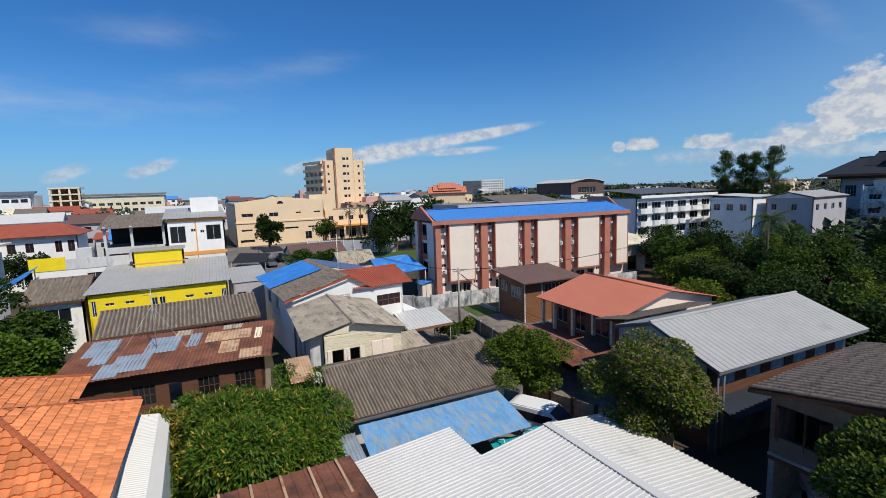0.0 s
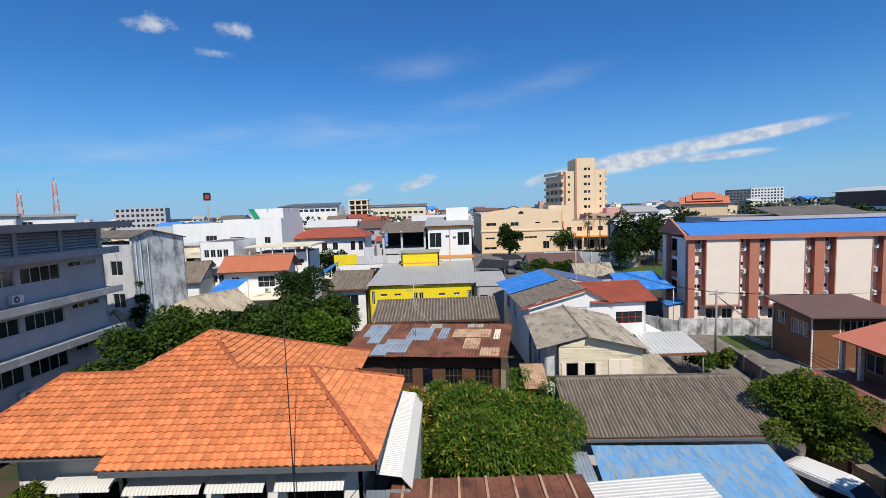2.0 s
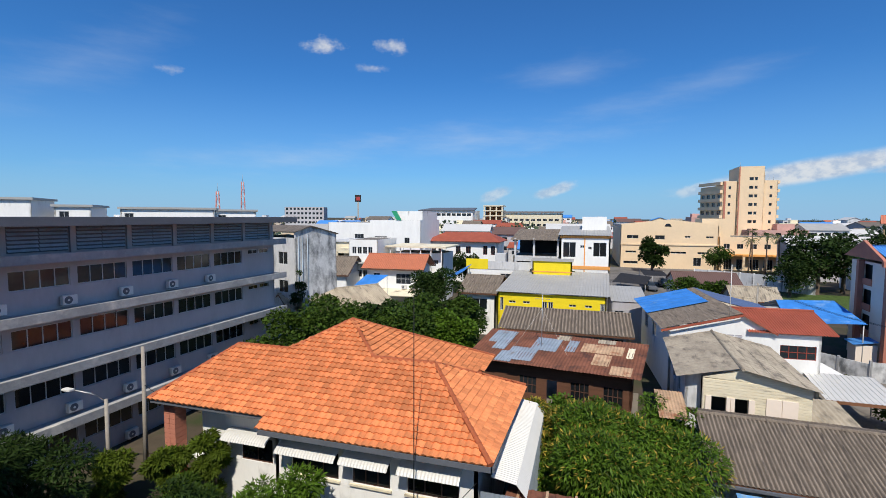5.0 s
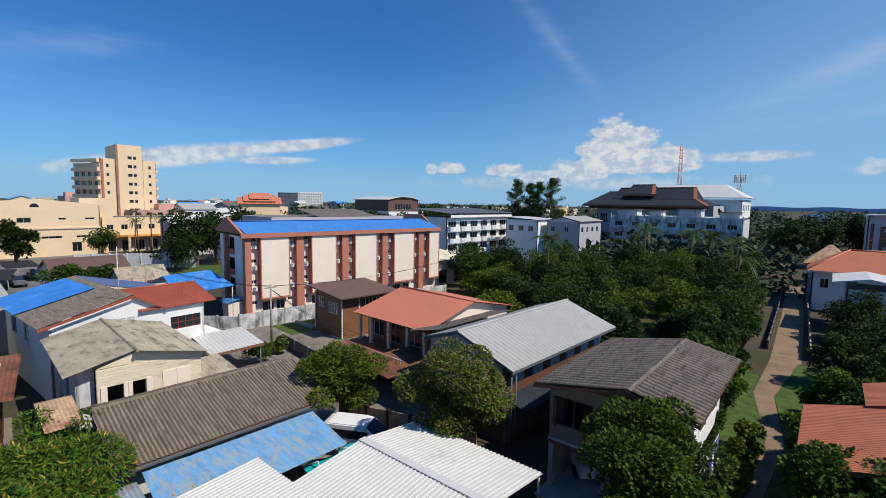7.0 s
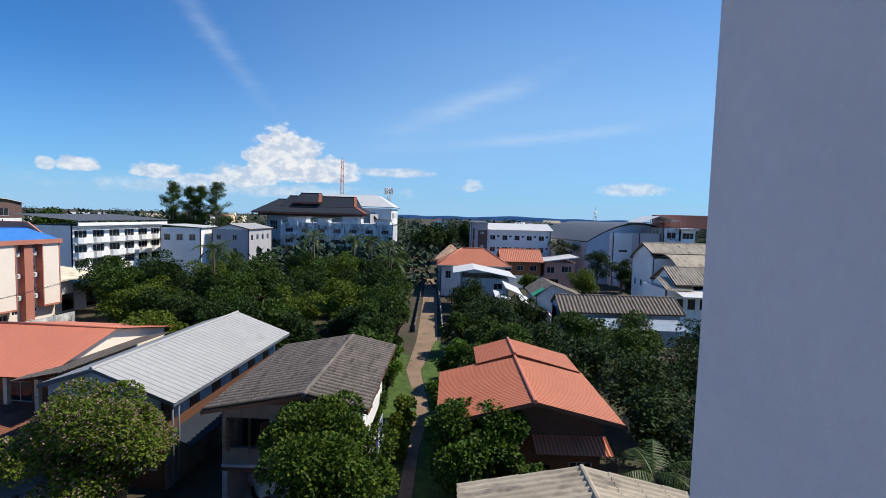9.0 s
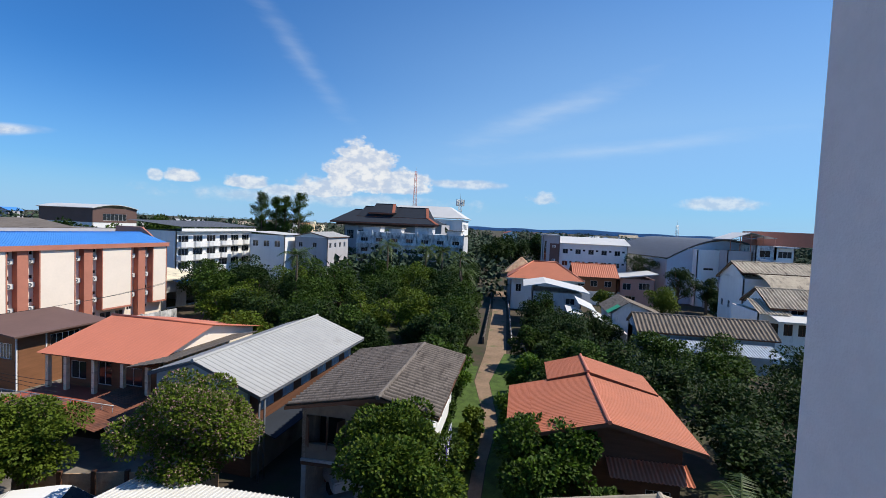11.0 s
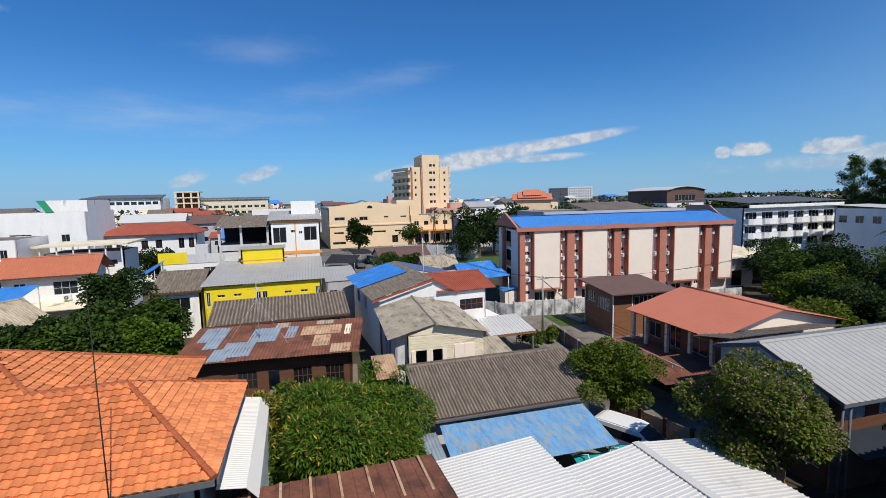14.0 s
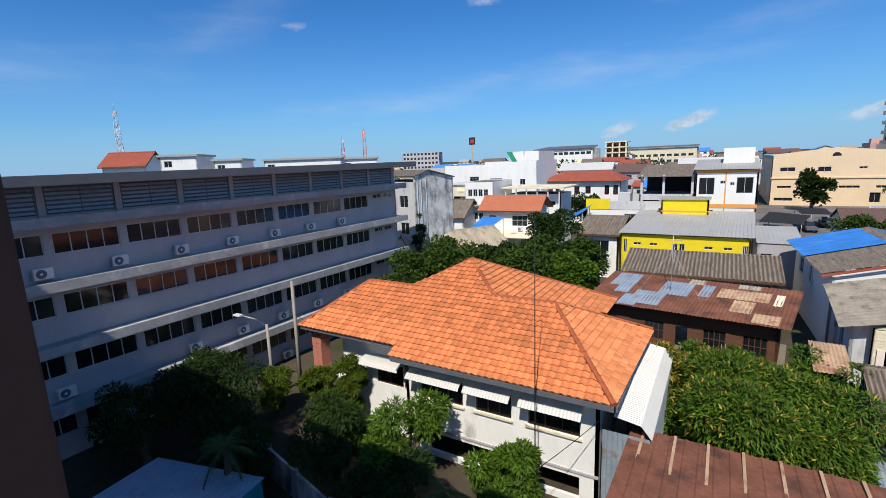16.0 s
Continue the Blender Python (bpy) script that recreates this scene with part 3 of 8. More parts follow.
def leaf_mesh(name, blobs, count, size, shape, rng, droop=0.3, fill=0.35):
    """Leaves scattered in and on overlapping lumps, each a small bent blade."""
    vol = np.array([b[3] ** 2 for b in blobs])
    pick = rng.choice(len(blobs), count, p=vol / vol.sum())
    B = np.array(blobs)[pick]
    d = rng.normal(size=(count, 3))
    d[:, 2] = np.where(d[:, 2] < -0.6, -d[:, 2] * 0.5, d[:, 2])
    d /= np.linalg.norm(d, axis=1)[:, None]
    r = np.where(rng.random(count) < fill, rng.random(count) ** 0.5, 0.92 + 0.16 * rng.random(count))
    pos = B[:, :3] + d * (B[:, 3] * r)[:, None] * np.array([1, 1, 0.85])
    ax = d + rng.normal(scale=0.55, size=(count, 3))
    ax[:, 2] -= droop
    ax /= np.linalg.norm(ax, axis=1)[:, None]
    up = np.array([0, 0, 1.0]) + d * 0.8 + rng.normal(scale=0.35, size=(count, 3))
    side = np.cross(up, ax)
    side /= np.linalg.norm(side, axis=1)[:, None] + 1e-9
    nor = np.cross(ax, side)
    s = size * (0.7 + 0.6 * rng.random(count))
    shp = np.array(LEAF_SHAPES[shape])
    V = pos[:, None, :] + s[:, None, None] * (shp[None, :, 0:1] * ax[:, None, :] + shp[None, :, 1:2] * side[:, None, :] + shp[None, :, 2:3] * nor[:, None, :])
    V = V.reshape(-1, 3)
    me = bpy.data.meshes.new(name)
    n = count
    me.vertices.add(4 * n)
    me.vertices.foreach_set("co", V.ravel())
    tri = np.array([[0, 1, 2], [0, 2, 3]])
    idx = (np.arange(n)[:, None, None] * 4 + tri[None]).reshape(-1)
    me.loops.add(len(idx))
    me.loops.foreach_set("vertex_index", idx)
    me.polygons.add(2 * n)
    me.polygons.foreach_set("loop_start", np.arange(2 * n) * 3)
    me.update(calc_edges=True)
    return me


def tree(x, y, h, r, label, leaf="leaf", count=5000, size=0.3, shape="oval", seed=1, low=0.35, lumps=16, droop=0.3, extra=None, tall=1.0, z0=0.0, name="tree"):
    """A broadleaf tree: tapered trunk, limbs to each lump of the crown, and leaves."""
    rng = np.random.default_rng(seed)
    ob = thing(name, label, "tree", pose(x, y, z0))
    cz = h * (low + 1) / 2
    hz_ = h * (1 - low) / 2
    blobs = []
    for i in range(lumps):
        d = rng.normal(size=3)
        d /= np.linalg.norm(d)
        q = 0.3 + 0.52 * rng.random()
        blobs.append((d[0] * r * q * 1.05, d[1] * r * q * 1.05, cz + d[2] * hz_ * q * 1.05 * tall, r * (0.44 / lumps ** 0.18 - 0.03 + 0.14 * rng.random())))
    top = max(b[2] + 0.85 * b[3] for b in blobs)
    blobs = [(b[0], b[1], b[2] - (top - h), b[3]) for b in blobs]
    bm = bmesh.new()
    tr = 0.05 * h ** 0.8 + 0.05
    add_tube(bm, [(0, 0, -0.1), (0.05, 0.03, h * low * 0.6), (0.1, -0.05, cz * 0.85), (0.05, 0, cz)], [tr * 1.2, tr, tr * 0.7, tr * 0.3], 8)
    for i, b in enumerate(blobs[:9]):
        f = rng.uniform(0.55, 0.95)
        add_tube(bm, [(0.07, 0, cz * f * 0.8), (b[0] * 0.5, b[1] * 0.5, (cz * f * 0.8 + b[2]) / 2), (b[0], b[1], b[2])], [tr * 0.45, tr * 0.28, tr * 0.1], 5)
    part("trunk", bm, M["bark"], ob)
    link("crown", leaf_mesh("crown", blobs, count, size, shape, rng, droop), M[leaf], ob)
    if extra:
        nm, k, sz, lo = extra
        upper = [b for b in blobs if b[2] > cz + lo * hz_] or blobs
        link("blossom" if nm == "flower" else "young_leaves", leaf_mesh("extra", [(b[0], b[1], b[2], b[3] * 1.05) for b in upper], k, sz, shape, rng, -0.3, 0.0), M[nm], ob)
    return ob


def feathery_tree(x, y, h, r, label, seed):
    """A slender tree: a straight trunk, rising side branches and thin drooping tufts with gaps between."""
    rng = np.random.default_rng(seed)
    ob = thing("casuarina_tree", label, "tree", pose(x, y, 0))
    bm = bmesh.new()
    add_tube(bm, [(0, 0, -0.1), (0.1, 0.1, h * 0.5), (0.0, 0.0, h * 0.97)], [0.35, 0.22, 0.04], 7)
    blobs = []
    for k in range(46):
        f = 0.18 + 0.8 * (k + rng.random()) / 46
        a = rng.uniform(0, 6.283)
        L = r * (0.55 + 0.85 * rng.random()) * min(1.0, (1.1 - f) * 2.2)
        z = h * f
        tip = (L * math.cos(a), L * math.sin(a), min(h * 0.99, z + L * 0.55))
        add_tube(bm, [(0.05, 0.05, z), tip], [0.06, 0.02], 4)
        for q in (0.35, 0.6, 0.82, 1.0):
            blobs.append((tip[0] * q, tip[1] * q, z + (tip[2] - z) * q, 0.4 + 0.4 * rng.random()))
    part("trunk", bm, M["bark"], ob)
    link("crown", leaf_mesh("crown", blobs, 17000, 0.46, "needle", rng, 0.5, 0.7), M["leaf"], ob)
    return ob


def palm(x, y, h, label, seed=1, length=2.6, fronds=16, z0=0.0):
    rng = random.Random(seed)
    ob = thing("palm_tree", label, "palm tree", pose(x, y, z0, 0, 0, rng.uniform(0, 360)))
    tube("trunk", [(0, 0, -0.1), (0.15, 0, h * 0.4), (0.3, 0.1, h * 0.75), (0.3, 0.1, h)], [0.2, 0.16, 0.14, 0.12], M["bark"], ob)
    for k in range(fronds):
        a = 2 * math.pi * k / fronds * 1.618 * 3
        up = rng.uniform(-0.1, 0.95)
        L = length * rng.uniform(0.8, 1.1)
        verts, faces = [], []
        pts = []
        for i in range(9):
            s = i / 8
            out = L * (s * math.cos(up * 0.9) * (1 - 0.15 * s))
            z = L * (math.sin(up) * s - (0.75 - 0.3 * up) * s * s)
            pts.append(Vector((0.3 + math.cos(a) * out, 0.1 + math.sin(a) * out, h + z)))
        side = Vector((-math.sin(a), math.cos(a), 0))
        for i in range(1, 9):
            for sgn in (-1, 1):
                for j in range(2):
                    p = pts[i].lerp(pts[i - 1], j * 0.5)
                    w = length * 0.26 * math.sin(math.pi * min(0.95, (i - j * 0.5) / 8 * 0.85 + 0.12))
                    dirn = (side * sgn + (pts[i] - pts[i - 1]).normalized() * 0.6 + Vector((0, 0, -0.55))).normalized()
                    t = (pts[i] - pts[i - 1]) * 0.28
                    b = len(verts)
                    verts += [p, p + t, p + dirn * w + t * 0.5]
                    faces.append((b, b + 1, b + 2))
        b = len(verts)
        for i in range(9):
            verts += [pts[i] + side * 0.03, pts[i] - side * 0.03]
        for i in range(8):
            faces.append((b + 2 * i, b + 2 * i + 1, b + 2 * i + 3, b + 2 * i + 2))
        link("frond", mesh_of("frond", verts, faces), M["palm"], ob)
    return ob


# ---- ground ----
def flat(name, label, poly, z, material, kind="structure", category="ground"):
    me = mesh_of(name, [(x, y, z) for x, y in poly], [tuple(range(len(poly)))])
    ob = link(name, me, material, None)
    return tagged(ob, label, category, kind=kind)


flat("ground", "brown soil and low green growth between the houses", [(-4000, -4000), (4000, -4000), (4000, 4000), (-4000, 4000)], 0.0, M["ground"])
flat("road", "earthen lane between garden walls and trees", [(22, 1.6), (29, 1.6), (36, 1.2), (45, 2.5), (56, 1.2), (82, 2.0), (112, 3.4), (112, 6.0), (82, 4.5), (56, 3.7), (45, 3.9), (36, 2.2), (29, 2.4), (22, 2.3)], 0.02, M["dirt"], category="road")
flat("pavement", "grey concrete car park before the peach hall", [(1, 84), (22, 84), (34, 150), (-2, 150)], 0.02, M["asphalt"], category="car park")
flat("yard", "stained concrete yard between the houses", [(14.5, 17), (26, 17), (26, 38), (17.5, 38)], 0.02, M["concrete"], category="yard")
flat("yard", "concrete yard before the apartment block", [(18.5, 38), (31, 38), (58, 46), (58, 49), (20, 54)], 0.024, M["concrete"], category="yard")
flat("lawn", "small green lawn inside the wall of the apartment block", [(28.5, 45.5), (34, 45), (42, 48.6), (29, 50.6)], 0.05, M["grass"], category="lawn")
flat("lawn", "green strip along the lane", [(24, 2.4), (29, 2.45), (36, 2.25), (45, 3.95), (50, 4.0), (50, 5.4), (24, 4.6)], 0.03, M["grass"], category="lawn")
flat("lawn", "rough grass beside the lane", [(22, -0.6), (45, -0.6), (56, -0.4), (56, 1.45), (45, 2.45), (36, 1.15), (29, 1.55), (22, 1.55)], 0.03, M["grass"], category="lawn")
flat("lawn", "green field beside the car park", [(24, 84), (60, 84), (60, 108), (29, 108)], 0.03, M["grass"], category="lawn")


# ---- the building the camera stands in ----
own = thing("apartment_tower", "pale grey rendered building whose wall edge stands close by", "building", kind="structure")
box("wall", (-60, 2.45, -14, -1.16, 0, 22.5), M["ownwall"], own, bevel=0.012)
post = thing("window_post", "dark red-brown wooden window post in shadow", "post", kind="structure")
box("post_board", (-1.45, -1.04, 0.02, 0.14, 13.5, 16.8), M["framedark"], post, bevel=0.01)
box("wall", (-3.0, -1.3, -1.15, 0.02, 13.5, 16.8), M["ownwall"], post)


# ---- long office block ----
def office_block():
    u = Vector((0.037, 0.999, 0)).normalized()
    turn = math.degrees(math.atan2(u.y, u.x))
    base = pose(-30.65, -24.14, 0, 0, 0, turn)
    ob = thing("office_block", "long grey four-storey block with concrete ledges and a louvred attic", "building", base)
    L = 61.9
    posts = [L - 0.5 - 3.46 * i for i in range(18)]
    for f in range(4):
        z0 = 3.2 * f + (0.0 if f else 0.0)
        wins = [(p - 3.26, p - 0.2, 1.3, 2.4, 4, 1) for p in posts[1:-1]]
        wins += [(posts[0] - 2.9, posts[0] - 1.7, 2.0, 2.4, 2, 1), (posts[0] - 1.5, posts[0] - 0.3, 2.0, 2.4, 2, 1)]
        wall(ob, (0, 0, z0), L, 3.2, 0, M["greywall"], wins, frame_mat=M["frame"])
    for f in range(1, 5):
        z = 3.2 * f
        bm = bmesh.new()
        add_box(bm, -0.3, L + 0.3, -1.05, 0.0, z - 0.16, z)
        add_box(bm, -0.3, L + 0.3, -1.2, -1.05, z - 0.42, z + 0.1)
        part("ledge", bm, M["ledge"], ob, "weathered concrete ledge")
    for p in posts:
        box("post", (p - 0.16, p + 0.16, -0.12, 0.0, 12.8, 14.6), M["greywall"], ob)
    bm = bmesh.new()
    add_box(bm, -0.02, 3.04, -0.01, 0.03, 0, 1.42)
    backing = bpy.data.meshes.new("louvre_backing")
    bm.to_mesh(backing)
    bm.free()
    slat = mesh_of("slat", [(x, y, z) for dz in (0.0, -0.02) for x, y, z in ((0, -0.11, dz - 0.05), (1.45, -0.11, dz - 0.05), (1.45, 0.0, dz + 0.07), (0, 0.0, dz + 0.07))],
                   [(0, 1, 2, 3), (7, 6, 5, 4), (4, 5, 1, 0), (5, 6, 2, 1), (7, 4, 0, 3)])
    for a, b in zip(posts[1:16], posts[:15]):
        lv = link("louvre", backing, M["fascia"], ob, "pale blue louvre panel", pose(a + 0.2, 0.0, 12.95))
        for s in range(6):
            for k in range(2):
                link("slat", slat, M["louvre"], lv, "", pose(0.04 + 1.51 * k, 0, 0.14 + s * 0.225))
    box("attic_wall", (0, L, 0.05, 0.25, 12.8, 14.6), M["greywall"], ob)
    wall(ob, (L, 0, 0), 14, 14.5, 90, M["whitedirty"], rowwins(1.0, 2.4, 4, 1.6, 10.4, 11.6) + rowwins(1.0, 2.4, 4, 1.6, 7.2, 8.4) + rowwins(1.0, 2.4, 4, 1.6, 4.0, 5.2))
    wall(ob, (0, 14, 0), 14, 14.5, 270, M["whitedirty"])
    wall(ob, (L, 14, 0), L, 14.5, 180, M["greywall"])
    bm = bmesh.new()
    add_box(bm, -1, L + 1.0, -1.9, 15.2, 14.6, 14.86)
    part("roof_slab", bm, M["greymetal"], ob, "flat grey metal roof with a deep dark eave")
    box("eave_fascia", (-1, L + 1.0, -1.98, -1.9, 14.42, 14.92), M["fascia"], ob, "dark grey eave fascia")
    for i, p in enumerate(posts[2:16]):
        for f, pattern in ((3, (1, 1, 1, 1, 1, 1, 1, 1, 0, 1, 1)), (1, (1, 1, 1, 1, 1, 0, 1, 1)), (0, (0, 0, 1, 0, 1, 1))):
            if pattern[i % len(pattern)]:
                ac_at(base @ pose(p - 0.5, -0.12, 3.2 * f + 0.2))
    return ob


office_block()
roofhut = thing("house", "tall house with a red gable roof behind the office block", "house", pose(-86, 42, 0, 0, 0, 35))
shell(roofhut, -3.4, 3.4, -3, 3, 0, 16.0, M["white"])
gable_roof(roofhut, -3.8, 3.8, -3.6, 15.9, 0, 18.2, 3.6, 15.9, M["darkred"], 0.4, 0.04)
gable_wall(roofhut, 3.3, -3, 3, 0, 15.8, 16.0, 18.0, M["white"])
for x, y, w, h in ((-70.6, 38, 5, 17.2), (-67, 44, 4, 16.4), (-63, 50, 12, 16.2), (-55, 59, 6, 16.0)):
    rb_ = thing("rooftop_block", "white flat-topped building behind the office block", "building", pose(x, y, 0, 0, 0, 40))
    shell(rb_, 0, w, 0, 8, 0, h - 0.3, M["white"], south=[(0.5, 1.6, h - 1.8, h - 0.9, 2)])
    box("roof_edge", (-0.3, w + 0.3, -0.3, 8.3, h - 0.3, h), M["greymetal"], rb_)


# ---- mouldy gable building beyond the office block ----
old = thing("townhouse", "mould-stained grey rendered house end with pipes and creepers", "house", pose(-30.4, 44.2, 0, 0, 0, 76.6))
wall(old, (0, 0, 0), 6.4, 12.6, 0, M["decay"])
prism("gable_wall", [(0, 0, 12.6), (6.4, 0, 12.6), (6.4, 0, 12.9), (2.2, 0, 13.9), (0, 0, 13.3)], 0.18, M["decay"], old)
wall(old, (6.4, 0, 0), 9, 12.6, 90, M["decay"])
wall(old, (6.4, 9, 0), 6.4, 12.6, 180, M["decay"])
wall(old, (0, 9, 0), 9, 12.6, 270, M["whitedirty"], rowwins(1, 2.6, 3, 1.5, 9.6, 11) + rowwins(1, 2.6, 3, 1.5, 6.4, 7.8), thick=0.2)
prism("roof_slope", [(-0.2, -0.2, 13.3), (2.2, -0.2, 13.95), (2.2, 9.2, 13.95), (-0.2, 9.2, 13.3)], 0.1, M["fibredark"], old)
prism("roof_slope", [(2.2, -0.2, 13.95), (6.6, -0.2, 12.95), (6.6, 9.2, 12.95), (2.2, 9.2, 13.95)], 0.1, M["fibredark"], old)
for x in (0.35, 0.9, 1.7):
    tube("drain_pipe", [(x, -0.08, 0), (x, -0.08, 12.9)], 0.05, M["zincpatch"], old)
creeper = tree(-29.6, 43.6, 9.0, 0.9, "creeper climbing the mouldy wall", "leafdark", 1500, 0.22, "oval", 15, 0.1, 16, name="creeper")


# ---- orange tiled house ----
def tile_mesh():
    """One curved roof tile: across x, up the slope y."""
    prof = [(-0.17, 0.02), (-0.11, 0.06), (-0.03, 0.075), (0.04, 0.03), (0.10, 0.0), (0.175, 0.02)]
    v = [(x, -0.02, z + 0.085) for x, z in prof] + [(x, 0.37, z) for x, z in prof] + [(x, -0.02, z + 0.005) for x, z in prof]
    n = len(prof)
    f = [(i, i + 1, n + i + 1, n + i) for i in range(n - 1)] + [(2 * n + i, 2 * n + i + 1, i + 1, i) for i in range(n - 1)]
    return v, f


def inside(px, py, poly):
    c = False
    for i in range(len(poly)):
        x0, y0 = poly[i][:2]
        x1, y1 = poly[i - 1][:2]
        if (y0 > py) != (y1 > py) and px < (x1 - x0) * (py - y0) / (y1 - y0) + x0:
            c = not c
    return c


def tiled_plane(ob, poly, own_pieces=0):
    pts = [Vector(p) for p in poly]
    n = Vector((0, 0, 0))
    for i in range(1, len(pts) - 1):
        n += (pts[i] - pts[0]).cross(pts[i + 1] - pts[0])
    n.normalize()
    if n.z < 0:
        n = -n
    up = (Vector((0, 0, 1)) - n * n.z).normalized()
    ux = up.cross(n).normalized()
    slab = prism("roof_plane", [p - n * 0.01 for p in pts], 0.08, M["tileedge"], ob)
    o = min(pts, key=lambda p: p.z)
    tv, tf = tile_mesh()
    base = mesh_of("tile", tv, tf)
    base.materials.append(M["tile"])
    verts, faces, made = [], [], 0
    for j in range(-1, 60):
        for i in range(-90, 90):
            p = o + ux * (i * 0.33) + up * (j * 0.335 + 0.0)
            c = p + up * 0.15
            if not inside(c.x, c.y, [(q.x, q.y) for q in pts]):
                continue
            tw = random.uniform(-0.012, 0.012)
            m = Matrix((ux.to_tuple() + (0,), up.to_tuple() + (0,), n.to_tuple() + (0,), (0, 0, 0, 1))).transposed()
            m = Matrix.Translation(p + n * random.uniform(0.0, 0.012)) @ m @ Matrix.Rotation(tw, 4, "Z")
            if made < own_pieces:
                t = new("tile", base)
                t.parent = slab
                t.matrix_local = m
                made += 1
            else:
                b = len(verts)
                verts += [m @ Vector(q) for q in tv]
                faces += [tuple(b + k for k in f) for f in tf]
    if verts:
        t = link("tiles", mesh_of("tiles", verts, faces), M["tile"], slab)
        t["kind"] = "stuff"


def ridge(ob, a, b, step=0.34):
    a, b = Vector(a), Vector(b)
    k = max(1, round((b - a).length / step))
    for i in range(k):
        p, q = a.lerp(b, i / k), a.lerp(b, (i + 1.12) / k)
        bm = bmesh.new()
        add_tube(bm, [p, q], [0.13, 0.11], 7)
        part("ridge_tile", bm, M["tileedge"], ob)


tiled = thing("tiled_house", "white two-storey house with an orange clay-tile hipped roof and awnings", "house")
A1, A2, W1 = (-12.7, 23.9, 9.07), (-6.9, 21.4, 7.8), (-18.5, 21.4, 7.8)
E1, V1 = (-10.2, 21.4, 7.8), (-15.2, 21.4, 7.8)
tiled_plane(tiled, [(-13.75, 16.9, 5.5), (-3.2, 16.9, 5.5), A2, E1, A1, V1, W1, (-20.7, 17.6, 5.857), (-13.75, 17.6, 5.857)], 290)
tiled_plane(tiled, [(-3.2, 16.9, 5.5), (-3.0, 25.8, 5.55), A2])
tiled_plane(tiled, [A1, E1, (-5.9, 25.7, 5.6), (-5.7, 30.9, 5.5)])
tiled_plane(tiled, [A2, (-3.0, 25.8, 5.55), (-5.9, 25.7, 5.6), E1])
tiled_plane(tiled, [A1, (-5.7, 30.9, 5.5), (-19.7, 30.9, 5.5)])
tiled_plane(tiled, [A1, (-19.7, 30.9, 5.5), (-19.7, 25.2, 5.86), V1])
tiled_plane(tiled, [W1, V1, (-19.7, 25.2, 5.86), (-20.7, 25.2, 5.86)])
tiled_plane(tiled, [(-20.7, 17.6, 5.857), W1, (-20.7, 25.2, 5.857)])
for a, b in (((-3.2, 16.9, 5.58), A2), ((-3.0, 25.8, 5.6), A2), (A2, E1), (E1, A1), (A1, V1), (V1, W1), (W1, (-20.7, 17.6, 5.9)), (A1, (-5.7, 30.9, 5.55)), (W1, (-20.7, 25.2, 5.9))):
    ridge(tiled, a, b)
for d in ((-13.75, -3.2, 16.84, 16.9, 5.28, 5.5), (-20.7, -13.75, 17.54, 17.6, 5.63, 5.84), (-3.14, -3.06, 16.9, 25.8, 5.28, 5.5)):
    box("gutter", d, M["fascia"], tiled, "dark grey gutter")
wall(tiled, (-18.5, 18.6, 0), 4.9, 5.6, 0, M["white"], [(2.4, 4.2, 2.9, 4.1, 2, 1)], frame_mat=M["framedark"])
wall(tiled, (-13.6, 17.9, 0), 9.7, 5.4, 0, M["white"], [(0.9, 3.3, 3.2, 4.4, 3, 1), (4.0, 5.8, 3.2, 4.4, 3, 1), (6.6, 8.9, 3.2, 4.4, 3, 1), (1.3, 8.9, 0.3, 1.3, 0)], frame_mat=M["framedark"])
wall(tiled, (-13.6, 18.6, 0), 0.7, 5.4, 270, M["white"])
for x0, x1 in ((-12.8, -10.2), (-9.7, -7.7), (-7.1, -4.6)):
    box("sill", (x0, x1, 17.8, 17.9, 3.08, 3.18), M["beige"], tiled)
box("plinth_band", (-13.6, -3.9, 17.84, 17.9, 1.5, 1.62), M["greywall"], tiled)
box("room_floor", (-18.3, -6.5, 18.8, 29.6, 1.3, 1.6), M["concrete"], tiled)
# near-black sheet puts room shade behind the lower opening
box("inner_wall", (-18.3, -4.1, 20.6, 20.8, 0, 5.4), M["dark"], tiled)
wall(tiled, (-3.9, 17.9, 0), 7.0, 5.4, 90, M["whitedirty"], [(4, 5.2, 3.4, 4.5, 2, 1)])
wall(tiled, (-3.9, 24.9, 0), 3.0, 5.5, 180, M["whitedirty"])
wall(tiled, (-6.9, 24.9, 0), 4.9, 5.5, 90, M["whitedirty"])
wall(tiled, (-6.9, 29.8, 0), 11.6, 5.5, 180, M["white"])
wall(tiled, (-18.5, 29.8, 0), 11.2, 5.6, 270, M["white"])
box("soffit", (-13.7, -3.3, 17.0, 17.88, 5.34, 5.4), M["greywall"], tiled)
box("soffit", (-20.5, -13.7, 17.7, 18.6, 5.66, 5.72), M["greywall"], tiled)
box("balcony_slab", (-20.3, -18.5, 18.4, 22.0, 2.5, 2.75), M["white"], tiled)
for i in range(22):
    for s in range(2):
        box("brick", (-20.35 + 0.36 * s, -20.01 + 0.36 * s, 18.0, 18.7, 0.02 + i * 0.26, 0.26 + i * 0.26), M["brick"], tiled)


